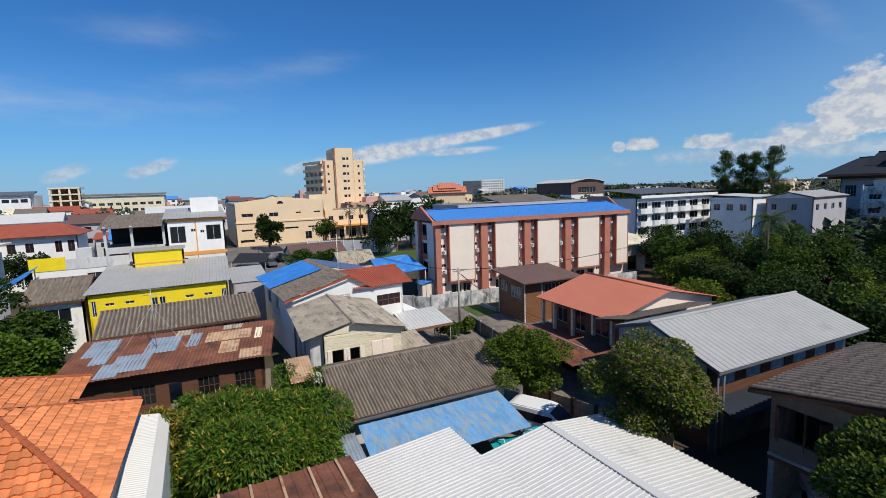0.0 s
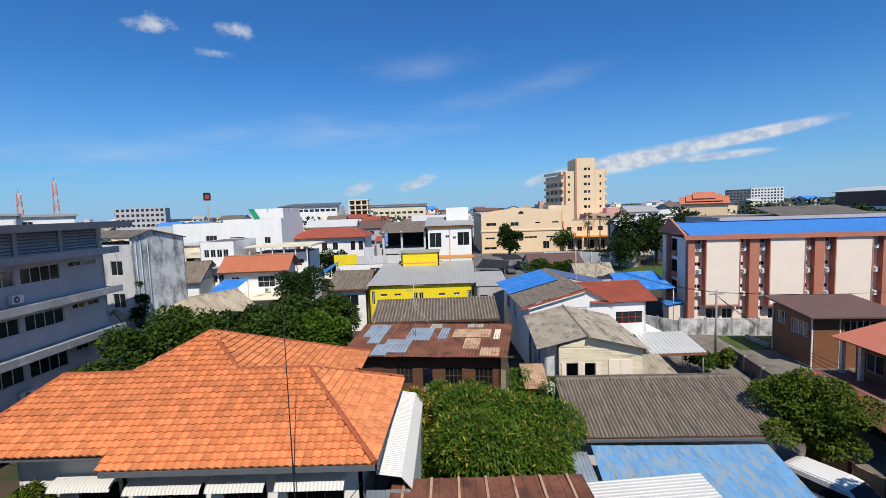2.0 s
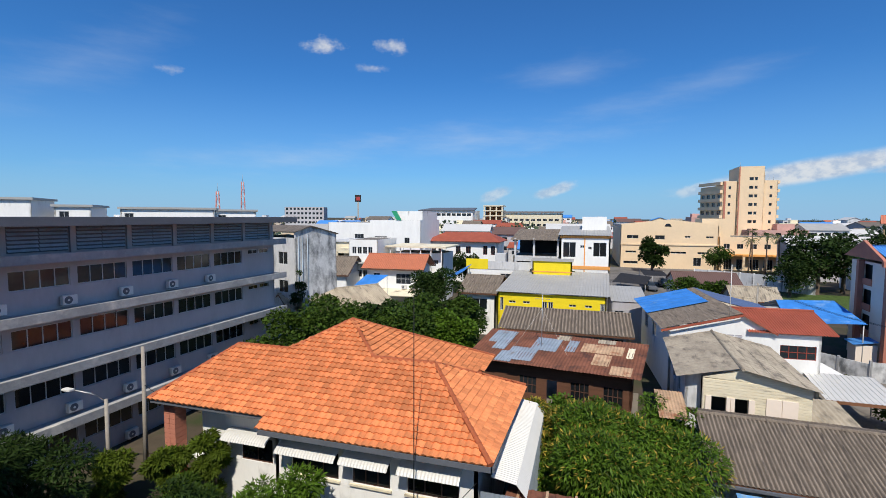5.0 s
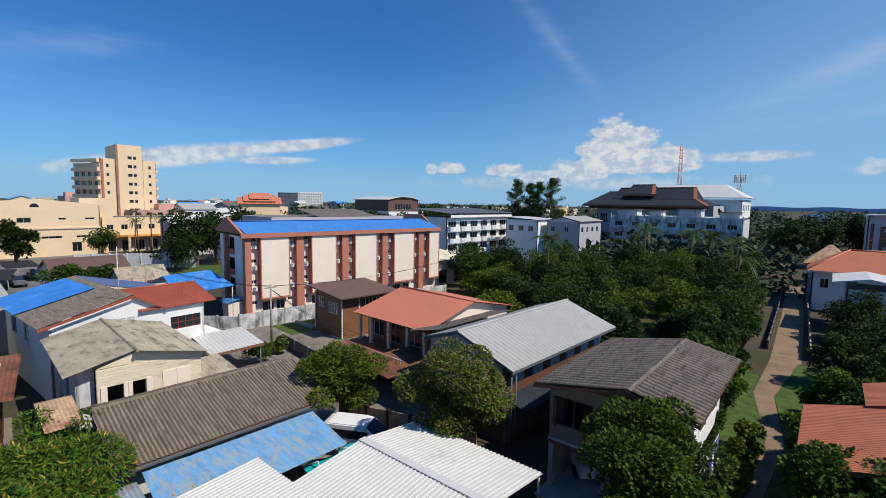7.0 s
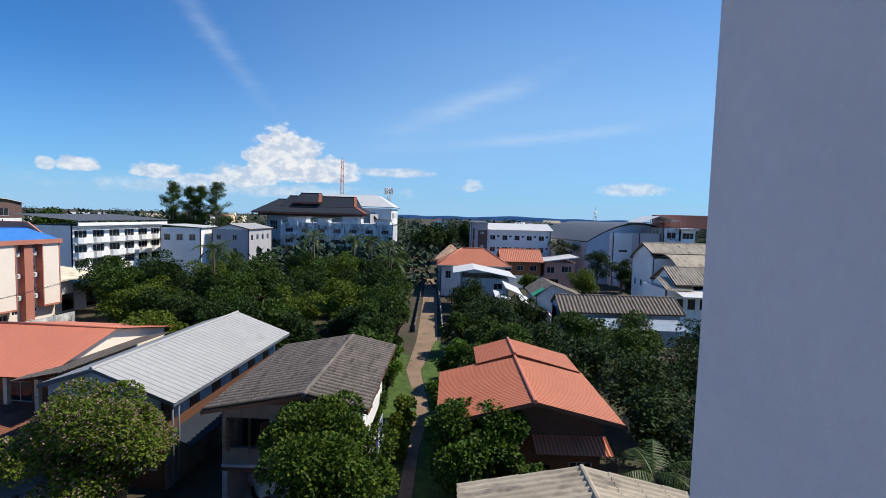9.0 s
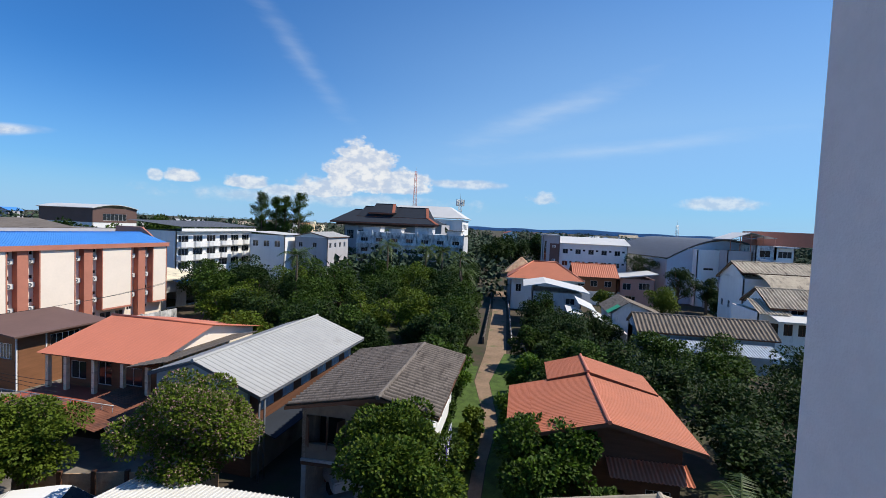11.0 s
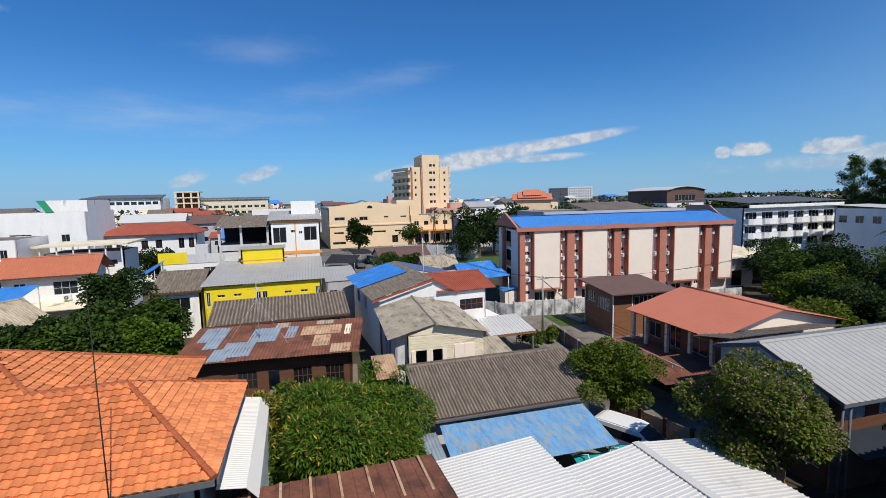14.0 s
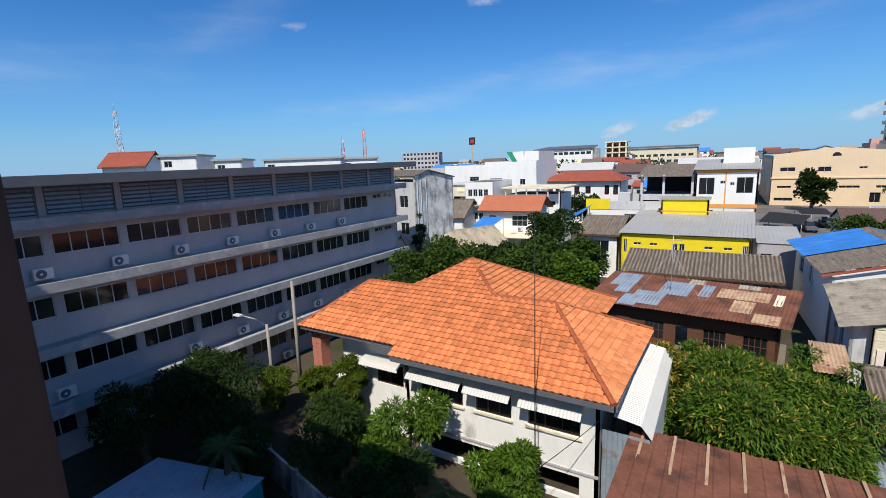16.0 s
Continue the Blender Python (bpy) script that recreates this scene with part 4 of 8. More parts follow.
def awning(parent, x0, x1, y, z):
    """A curved, ribbed white awning over a window."""
    verts, faces = [], []
    n = max(4, round((x1 - x0) / 0.075))
    for layer in (0.0, -0.02):
        for i in range(n + 1):
            h = 0.012 * (i % 2)
            for j in range(6):
                a = j / 5 * 1.35
                verts.append((x0 + (x1 - x0) * i / n, y - 0.85 * math.sin(a) - h * math.sin(a), z - 0.42 * (1 - math.cos(a)) + h + layer))
    s = 6 * (n + 1)
    for i in range(n):
        for j in range(5):
            a = i * 6 + j
            faces += [(a, a + 6, a + 7, a + 1), (s + a, s + a + 1, s + a + 7, s + a + 6)]
    for j in range(5):
        faces += [(j, j + 1, s + j + 1, s + j), (n * 6 + j, s + n * 6 + j, s + n * 6 + j + 1, n * 6 + j + 1)]
    return link("awning", mesh_of("awning", verts, faces), M["whitemetal"], parent, "white ribbed awning")


awning(tiled, -16.7, -14.1, 18.6, 4.5)
for a, b in ((-13.1, -10.1), (-9.9, -7.6), (-7.2, -4.5)):
    awning(tiled, a, b, 17.9, 4.75)
# lean-to with a bent bright sheet roof at its flank
lean = thing("lean_to", "narrow lean-to of grey zinc sheets with a bright curved roof", "shed")
sheet("wall_sheet", (-3.7, 17.45, 0), (1.75, 0, 0), (0, 0, 4.15), M["zincpatch"], lean, 0.2, 0.02, 2, "rib")
sheet("wall_sheet", (-1.95, 17.45, 0), (0, 8.3, 0), (0, 0, 4.0), M["zincpatch"], lean, 0.2, 0.02, 2, "rib")
sheet("roof_sheet", (-3.3, 25.9, 4.75), (0, -8.4, 0), (1.0, 0, -0.16), M["whitemetal"], lean, 0.15, 0.022, 1, "wave")
sheet("roof_sheet", (-2.3, 25.9, 4.59), (0, -8.4, 0), (0.4, 0, -0.5), M["whitemetal"], lean, 0.15, 0.022, 1, "wave")
mast = thing("antenna_mast", "thin dark aerial mast held by wires", "antenna", pose(-6.1, 16.3, 0))
tube("pole", [(0, 0, 0), (0, 0, 6), (0, 0, 12.5)], [0.028, 0.024, 0.015], M["black"], mast)


# ---- sheet-roofed sheds below ----
def shed_roof(name, label, o, u, v, material, kind, pitch, amp, posts=(), rows=0, jag=0.0):
    ob = thing(name, label, "shed roof")
    sheet("roof_sheet", o, u, v, material, ob, pitch, amp, rows, kind, jag=jag)
    for p in posts:
        tube("post", [(p[0], p[1], 0), (p[0], p[1], p[2])], 0.06, M["steel"], ob)
    return ob


rusty = shed_roof("shed", "low shed roofed with long rusty red iron sheets", (-2.75, 13.0, 4.25), (7.75, 0, 0), (0, 5.4, -0.3), M["rust"], "rib", 0.5, 0.03, ((-2.5, 18, 3.8), (4.8, 18, 3.8), (-2.5, 13.2, 4.1)), 2, 0.02)
sheet("wall_sheet", (-2.75, 18.2, 0.02), (7.7, 0, 0), (0, 0, 3.8), M["rust"], rusty, 0.2, 0.02, 2, "rib")
for k in range(7):
    box("batten", (-2.3 + k * 1.1, -2.2 + k * 1.1, 13.0, 18.3, 4.06 - 0.02, 4.10), M["rustlight"], rusty)
white_a = shed_roof("carport", "bright white ribbed sheet roof over a carport", (5.2, 19.3, 3.0), (0.0, -7.0, 0.0), (5.2, 0.1, 0.25), M["whitemetal"], "rib", 0.22, 0.04, ((5.4, 18.9, 2.9), (10.0, 18.9, 2.9)), 1)
white_b = thing("carport", "bright white ribbed sheet gable roof over a yard", "shed roof", pose(0, 0, 0, 0, 0, 0))
sheet("roof_sheet", (10.0, 16.75, 3.0), (0, -8.2, 0), (4.35, 0, 0.52), M["whitemetal"], white_b, 0.22, 0.04, 1, "rib")
sheet("roof_sheet", (18.4, 16.75, 3.0), (0, -7.7, 0), (-4.05, 0, 0.52), M["whitemetal"], white_b, 0.22, 0.04, 1, "rib")
box("ridge_cap", (14.15, 14.55, 8.6, 16.8, 3.53, 3.58), M["whitemetal"], white_b, bevel=0.01)
for p in ((10.2, 16.4), (18.2, 16.4), (18.2, 9.2), (10.2, 9.2)):
    tube("post", [(*p, 0), (*p, 3.0)], 0.06, M["steel"], white_b)
low = shed_roof("shed", "low white sheet roof with a step", (7.2, 10.6, 2.75), (2.7, 0, 0), (0, 5.4, -0.2), M["whitemetal"], "rib", 0.22, 0.035, ((7.4, 15.6, 2.5), (9.7, 15.6, 2.5)), 1)

blue = shed_roof("canopy", "flaking pale blue sheet canopy before a low house", (6.3, 18.9, 2.45), (8.55, -0.35, 0), (0.35, 3.6, 0.5), M["bluesheet"], "rib", 0.8, 0.012, ((6.6, 19.2, 2.4), (14.6, 18.9, 2.4), (10.5, 19.0, 2.4)), 2, 0.02)
for k in range(10):
    box("stain_strip", (7.1 + k * 0.78, 7.16 + k * 0.78, 20.2, 20.7, 2.66, 2.69), M["rustlight"], blue, m=Matrix.Identity(4))
sheet("side_sheet", (5.4, 19.5, 2.3), (0.9, -0.05, 0), (0.1, 3.0, 0.4), M["zincpatch"], blue, 0.2, 0.02, 1, "wave")

longhouse = thing("row_house", "low house under a long weathered corrugated fibre-cement roof", "house", pose(5.9, 23.2, 0, 0, 0, -2))
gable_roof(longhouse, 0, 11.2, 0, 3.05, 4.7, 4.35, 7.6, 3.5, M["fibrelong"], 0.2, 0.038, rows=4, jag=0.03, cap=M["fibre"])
shell(longhouse, 0.5, 10.7, 0.7, 7.0, 0, 2.95, M["whitedirty"], cap=False, south=[(1, 2.4, 0.9, 2.1), (4, 5.4, 0.9, 2.1), (7.5, 8.9, 0.9, 2.1)])
box("gutter", (0, 11.2, -0.14, -0.02, 2.85, 2.97), M["fascia"], longhouse, "dark gutter")
sheet("lean_sheet", (-1.7, 5.2, 3.6), (1.6, 0, 0), (0, 3.2, 0.5), M["rustlight"], longhouse, 0.18, 0.02, 2)

# white van and teal cloth in the gap
van = thing("van", "white van with a dark windscreen parked beside a fence", "van", pose(17.6, 20.9, 0, 0, 0, -63))
bm = bmesh.new()
prof = [(-2.3, 0.35), (-2.35, 1.2), (-2.1, 1.8), (-1.7, 1.97), (0.3, 2.0), (0.75, 1.92), (1.65, 1.2), (2.3, 0.95), (2.4, 0.35)]
for s in (-0.85, 0.85):
    for x, z in prof:
        bm.verts.new((x, s * (0.92 if z > 1.5 else 1.0), z))
bm.verts.ensure_lookup_table()
n_ = len(prof)
bm.faces.new([bm.verts[i] for i in range(n_)][::-1])
bm.faces.new([bm.verts[n_ + i] for i in range(n_)])
for i in range(n_):
    j = (i + 1) % n_
    bm.faces.new((bm.verts[i], bm.verts[j], bm.verts[n_ + j], bm.verts[n_ + i]))
bmesh.ops.recalc_face_normals(bm, faces=bm.faces[:])
bmesh.ops.bevel(bm, geom=bm.edges[:], offset=0.06, segments=2, affect="EDGES")
part("body", bm, M["carwhite"], van)
prism("windscreen", [(0.74, -0.70, 1.94), (0.74, 0.70, 1.94), (1.66, 0.76, 1.20), (1.66, -0.76, 1.20)], -0.03, M["glass"], van)
for s in (-1, 1):
    box("side_window", (-1.9, 0.9, s * 0.83 - 0.015, s * 0.83 + 0.015, 1.2, 1.7), M["glass"], van)
    for x in (-1.4, 1.5):
        bm = bmesh.new()
        bmesh.ops.create_cone(bm, cap_ends=True, segments=20, radius1=0.34, radius2=0.34, depth=0.22, matrix=pose(x, s * 0.78, 0.34, 90))
        part("wheel", bm, M["black"], van)
cloth = thing("awning_cloth", "sagging teal cloth awning on bent steel poles", "awning")
v_, f_ = [], []
for i in range(9):
    for j in range(5):
        v_.append((12.6 + i * 0.46, 17.6 + j * 0.4 - i * 0.02, 1.9 + 0.12 * math.sin(i * 1.3) - 0.25 * math.sin(math.pi * j / 4)))
for i in range(8):
    for j in range(4):
        a = i * 5 + j
        f_.append((a, a + 5, a + 6, a + 1))
c_ = link("cloth", mesh_of("cloth", v_, f_), M["teal"], cloth)
sol = c_.modifiers.new("thickness", "SOLIDIFY")
sol.thickness = 0.01
for x in (12.6, 14.4, 16.2):
    tube("pole", [(x, 17.5, 0), (x, 17.5, 1.95), (x + 0.5, 18.6, 2.2), (x + 0.2, 19.2, 1.9)], 0.035, M["acwhite"], cloth)


# ---- rusty roofed house and its neighbours ----
rust = thing("rusty_house", "low wooden house under a patched rusty iron roof", "house", pose(-9.2, 36.4, 0, 0, 0, -7))
RO, RV = Vector((0, 0, 3.55)), Vector((0.5, 6.2, 1.05))
sheet("roof_sheet", RO, (13.4, 0, 0), RV, M["rust"], rust, 0.25, 0.022, 3, "wave", jag=0.04)
rn = Vector((1, 0, 0)).cross(RV).normalized()
for u0, v0, w, h, mt in ((1.5, 0.35, 1.1, 0.6, "zincpatch"), (2.5, 0.02, 1.3, 0.3, "zincpatch"), (3.1, 0.1, 2.2, 0.38, "zincpatch"), (4.6, 0.45, 2.1, 0.4, "zincpatch"), (7.3, 0.5, 0.8, 0.35, "zincpatch"), (8.5, 0.55, 3.2, 0.26, "rustlight"),
                         (9.7, 0.22, 1.3, 0.3, "rustlight"), (11.2, 0.03, 1.5, 0.22, "rustlight"), (12.0, 0.5, 0.5, 0.3, "beige"), (0.7, 0.55, 1.0, 0.4, "zincpatch"), (6.2, 0.83, 1.1, 0.15, "fibrelight"), (9.5, 0.86, 1.4, 0.12, "fibrelight")):
    sheet("patch", RO + Vector((u0, 0, 0)) + RV * v0 + rn * 0.05, (w, 0, 0), RV * h, M[mt], rust, 0.25, 0.02, 1, "wave")
wall(rust, (1.2, 0.9, 0), 11.6, 3.5, 0, M["wood"], [(3.2, 4.6, 1.0, 2.4, 4, 2), (7.2, 8.6, 1.0, 2.4, 4, 2), (5.4, 6.2, 0.1, 2.3, 0), (9.6, 11.0, 1.0, 2.4, 4, 2)], frame_mat=M["framedark"])
wall(rust, (12.8, 0.9, 0), 5.6, 3.5, 90, M["wood"], [(1, 2.2, 0.1, 2.3, 0)])
wall(rust, (1.2, 6.5, 0), 5.6, 3.5, 270, M["wood"])
box("floor_slab", (0.6, 13.2, 0.3, 6.6, 0.0, 0.25), M["concrete"], rust)
aerial = thing("tv_aerial", "tall thin television aerial on a rusty roof", "antenna", pose(-3.2, 39.2, 3.9))
tube("pole", [(0, 0, 0), (0, 0, 4.8)], 0.03, M["steel"], aerial)
for z, l in ((4.7, 0.9), (4.3, 0.6)):
    tube("boom", [(-l, 0, z), (l, 0, z)], 0.018, M["steel"], aerial)
    for k in range(7):
        tube("element", [(-l + k * l / 3, -0.3, z), (-l + k * l / 3, 0.3, z)], 0.01, M["steel"], aerial, sides=5)
for a, b in (((0, 0, 3.5), (2.2, -1.5, 0)), ((0, 0, 3.5), (-2.4, -1.0, 0)), ((0, 0, 3.5), (0.3, 2.5, 0.6))):
    tube("guy_wire", [a, b], 0.008, M["acwhite"], aerial, sides=4)

mid = thing("row_house", "low house with a grey corrugated fibre-cement roof", "house", pose(-8.2, 46.2, 0))
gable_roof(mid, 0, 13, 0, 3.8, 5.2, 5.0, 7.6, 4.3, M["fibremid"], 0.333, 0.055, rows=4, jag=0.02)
shell(mid, 0.5, 12.5, 0.8, 7.2, 0, 3.8, M["whitedirty"], cap=False, south=rowwins(0.8, 1.9, 6, 1.3, 2.6, 3.3, 3))

yel = thing("shop_house", "yellow painted long house with small vents under a grey sheet roof", "house", pose(-9.9, 56.3, 0))
sheet("roof_sheet", (-0.3, -0.4, 5.95), (13.2, 0, 0), (0.5, 12.9, 1.25), M["greymetal"], yel, 0.35, 0.03, 1, "rib")
wall(yel, (0, 0, 0), 12.6, 5.75, 0, M["yellow"], [(1.3, 2.1, 4.55, 4.85), (3.0, 3.8, 4.55, 4.85), (8.4, 9.2, 4.45, 4.75), (10.2, 11.0, 4.45, 4.75), (5.3, 5.85, 3.4, 4.9, 2, 1), (6.0, 6.55, 3.4, 4.9, 2, 1), (11.9, 12.4, 2.2, 5.0, 3, 1), (0.2, 0.6, 3.6, 5.2, 2, 1)])
wall(yel, (12.6, 0, 0), 12, 5.9, 90, M["white"])
wall(yel, (0, 12, 0), 12, 5.9, 270, M["yellow"])
ybox = thing("roof_lantern", "yellow painted box with a grey lid on a sheet roof", "roof structure", pose(-6.9, 66.4, 5.9))
shell(ybox, 0, 5.4, 0, 2.5, 0, 3.0, M["yellow"])
box("roof_slab", (-0.2, 5.6, -0.2, 2.7, 2.95, 3.15), M["greymetal"], ybox)
box("band", (-0.03, 5.43, -0.03, 0.0, 1.4, 1.55), M["orange"], ybox)
side = thing("house", "white house under a brown corrugated roof", "house", pose(-15.5, 57.6, 0))
gable_roof(side, 0, 5.3, -0.4, 5.4, 5.0, 7.0, 9.4, 5.4, M["fibre"], 0.35, 0.055, rows=4)
shell(side, 0.3, 5.0, 0.1, 9, 0, 5.5, M["white"], cap=False, south=[(1.6, 3.6, 3.2, 4.6)])
greyshed = thing("shed", "flat grey sheet roof on a pale wall beside the yellow house", "shed", pose(3.2, 57, 0))
sheet("roof_sheet", (0, 0, 5.3), (4.0, 0, 0), (0, 7.5, 0.8), M["greymetal"], greyshed, 0.4, 0.02, 1, "rib")
shell(greyshed, 0.1, 3.9, 0.1, 7.3, 0, 5.2, M["greywall"], cap=False, south=[(0.3, 1.3, 3.0, 4.2)])

wb = thing("apartment_house", "white three-storey house with orange bands and a grey roof", "house", pose(-3.3, 70, 0))
shell(wb, 0, 6.9, 0, 11, 0, 12.3, M["white"], south=[(0.4, 2.2, 9.2, 11.4), (4.6, 6.4, 9.4, 11.4), (0.5, 2.2, 5.5, 7.2), (2.8, 3.5, 10.6, 11.0), (3.9, 4.4, 10.4, 10.8), (4.6, 6.4, 6.0, 7.0)], east=rowwins(1, 3.2, 3, 1.4, 9.4, 10.8))
box("band", (-0.04, 6.94, -0.05, 0.0, 7.5, 8.0), M["orange"], wb, "orange painted band")
box("band", (-0.04, 6.94, -0.05, 0.0, 12.0, 12.35), M["orange"], wb, "orange painted band")
box("strip", (3.35, 3.5, -0.04, 0.0, 0, 12.0), M["orange"], wb)
sheet("roof_sheet", (-0.3, -0.5, 12.45), (7.5, 0, 0), (0, 11.8, 1.1), M["greymetal"], wb, 0.4, 0.025, 1, "rib")
box("stair_head", (3.0, 6.6, 6.0, 11.0, 12.4, 15.1), M["white"], wb)
wb2 = thing("house", "white unfinished house with an open roof terrace under a grey roof", "house", pose(-10.2, 70.5, 0))
shell(wb2, 0, 6.8, 0, 10, 0, 9.2, M["whitedirty"], south=[(3.3, 6.2, 6.4, 8.4, 3, 1), (0.5, 2.6, 6.4, 8.4, 0)])
for x in (0.1, 2.9, 6.4):
    box("post", (x, x + 0.3, 0.1, 0.4, 9.2, 11.8), M["whitedirty"], wb2)
# near-black sheet stands in for the shade under the terrace roof
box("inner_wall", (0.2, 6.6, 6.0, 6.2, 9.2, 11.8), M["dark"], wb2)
sheet("roof_sheet", (-0.4, -0.5, 11.6), (7.4, 0, 0), (0, 10.5, 1.4), M["fibre"], wb2, 0.4, 0.03, 1, "rib")
yb2 = thing("house", "white flat-roofed house with a yellow parapet", "house", pose(-17.0, 68.5, 0))
shell(yb2, 0, 9.6, 0, 8, 0, 7.4, M["white"], south=[(1.0, 2.8, 5.0, 6.4), (5.2, 6.8, 5.2, 6.6), (7.4, 9.2, 5.0, 6.6)])
box("parapet", (-0.05, 3.3, -0.06, 0.1, 7.2, 8.7), M["yellow"], yb2, "yellow parapet")
box("parapet", (3.3, 9.6, -0.06, 0.1, 7.2, 8.4), M["whitedirty"], yb2)
box("water_tank", (4.0, 5.6, 2.0, 3.6, 7.4, 9.4), M["whitedirty"], yb2)


# ---- beige wooden house ----
beige = thing("wooden_house", "weathered cream boarded house under a pale fibre-cement roof", "house", pose(6.0, 31.2, 0, 0, 0, -4))
sheet("roof_slope", (-0.3, 10.2, 5.15), (0, -10.0, 0), (3.5, 0, 0.9), M["fibrelight"], beige, 0.6, 0.012, 5, "wave", jag=0.03)
sheet("roof_slope", (7.2, -0.1, 5.15), (0, 10.3, 0), (-4.0, 0, 0.9), M["fibrelight"], beige, 0.6, 0.012, 5, "wave", jag=0.03)
bm = bmesh.new()
add_tube(bm, [(3.2, -0.1, 6.07), (3.2, 10.2, 6.07)], [0.1, 0.1], 6)
part("ridge_cap", bm, M["fibrelight"], beige)
wall(beige, (1.2, 0.4, 0), 5.6, 5.2, 0, M["beige"], [(0.5, 1.3, 2.9, 4.1, 0), (1.75, 2.45, 2.9, 4.1, 0)])
for k in range(15):
    zb = 2.55 + k * 0.175
    for xa, xb in ([(1.22, 1.7), (2.5, 2.95), (3.65, 6.78)] if 2.75 < zb < 4.1 else [(1.22, 6.78)]):
        box("board", (xa, xb, 0.375, 0.398, zb, zb + 0.15), M["beige"], beige)
prism("gable_wall", [(1.2, 0.4, 5.25), (6.8, 0.4, 5.15), (3.3, 0.4, 5.95)], 0.1, M["beige"], beige)
# added black sheet gives the shade behind the open windows
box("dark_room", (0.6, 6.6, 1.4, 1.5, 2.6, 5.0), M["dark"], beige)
for x in (1.37, 2.5, 2.73, 3.66):
    box("shutter", (x, x + (0.21 if 2.4 < x < 3 else 0.32), 0.3, 0.36, 2.85, 4.15), M["cream"], beige, "open cream shutter")
for x in (4.55, 5.35):
    box("shutter", (x, x + 0.78, 0.32, 0.37, 3.1, 4.35), M["cream"], beige, "closed cream shutter")
box("sill_band", (1.15, 6.85, 0.28, 0.4, 2.38, 2.52), M["white"], beige)
wall(beige, (0.3, 9.6, 0), 8.6, 5.2, 270, M["whitedirty"], [(2, 3.4, 2.9, 4.2), (5, 6.4, 2.9, 4.2)])
wall(beige, (0.3, 1.0, 0), 0.9, 5.2, 0, M["whitedirty"])
wall(beige, (6.8, 0.4, 0), 9.2, 5.2, 90, M["beige"])
side_roof = thing("lean_to", "pale fibre-cement lean-to roof beside the boarded house", "shed")
sheet("roof_sheet", (12.4, 31.0, 2.6), (3.4, -0.2, 0), (0.2, 5.0, 0.5), M["fibrelight"], side_roof, 0.3, 0.02, 3)
for p in ((12.6, 31.1), (15.6, 30.9), (15.7, 35.7)):
    tube("post", [(*p, 0), (*p, 2.6)], 0.06, M["wood"], side_roof)
port = thing("carport", "white ribbed sheet carport with a reddish edge", "carport")
sheet("roof_sheet", (16.2, 37.6, 2.55), (4.6, 0.0, 0), (0.6, 5.2, 0.35), M["whitemetal"], port, 0.35, 0.04, 1, "rib")
box("edge_beam", (16.2, 20.8, 37.5, 37.58, 2.35, 2.55), M["woodwarm"], port)
for p in ((16.4, 37.8), (20.6, 37.8), (21.2, 42.4), (17.0, 42.4)):
    tube("post", [(*p, 0), (*p, 2.6)], 0.05, M["steel"], port)

# ---- white two-storey house with a tarpaulin ----
wh = thing("two_storey_house", "white two-storey house with red-brown windows and a roof tarpaulin", "house", pose(6.7, 42.0, 0, 0, 0, 3))
sheet("roof_slope", (-0.4, 14, 5.85), (0, -14.3, 0), (6.0, 0, 1.55), M["fibre"], wh, 0.5, 0.015, 4)
sheet("roof_slope", (8.0, -0.3, 6.0), (0, 5.0, 0), (-2.4, 0, 1.38), M["fibre"], wh, 0.5, 0.015, 2)
sheet("roof_slope", (6.0, -0.35, 5.98), (6.2, 0, 0), (0, 4.0, 1.17), M["darkred"], wh, 0.2, 0.035, 9)
tube("ridge_cap", [(5.8, 3.7, 7.2), (12.25, 3.7, 7.2)], 0.1, M["darkred"], wh)
prism("roof_slope", [(12.2, 3.7, 7.15), (6.0, 3.7, 7.15), (6.0, 5.8, 6.6), (12.2, 5.8, 6.6)], 0.06, M["darkred"], wh)
prism("gable_wall", [(11.2, 0.0, 5.85), (11.2, 5.7, 5.85), (11.2, 5.7, 6.45), (11.2, 3.65, 7.0)], 0.12, M["white"], wh)
sheet("roof_slope", (11.9, 5.7, 5.9), (0, 8.3, 0), (-6.3, 0, 1.5), M["solar"], wh, 0.3, 0.03, 8)
ta = sheet("tarpaulin", (-0.45, 13.8, 5.92), (0, -8.0, 0), (5.3, 0, 1.37), M["tarp"], wh, 1.1, 0.03, 1, "wave", "blue tarpaulin")
wall(wh, (0.3, 0, 0), 10.9, 5.85, 0, M["white"], [(4.7, 6.0, 3.1, 4.9, 2, 1), (8.1, 10.6, 3.9, 5.0, 4, 2), (6.7, 10.4, 0.1, 2.3, 0)], frame_mat=M["framered"])
prism("gable_wall", [(0.3, 0, 5.85), (8.1, 0, 5.85), (5.6, 0, 7.3)], 0.15, M["white"], wh)
for x, z in ((1.2, 4.9), (2.6, 4.9), (3.5, 5.0), (4.6, 5.2), (5.2, 5.2)):
    bm = bmesh.new()
    for k in range(3):
        add_box(bm, x, x + 0.5, -0.03, 0.0, z + k * 0.16, z + k * 0.16 + 0.09)
    part("vent", bm, M["greywall"], wh)
for x0, x1, z0, z1 in ((-0.4, 5.6, 5.75, 7.3), (8.1, 5.6, 5.9, 7.35)):
    prism("barge_board", [(x0, -0.34, z0 + 0.05), (x1, -0.34, z1 + 0.08), (x1, -0.34, z1 - 0.12), (x0, -0.34, z0 - 0.14)], 0.05, M["darkred"], wh, "dark red barge board")
wall(wh, (11.2, 0, 0), 13, 5.9, 90, M["white"], [(2, 3.6, 3.8, 5.0), (6, 7.6, 3.8, 5.0)])
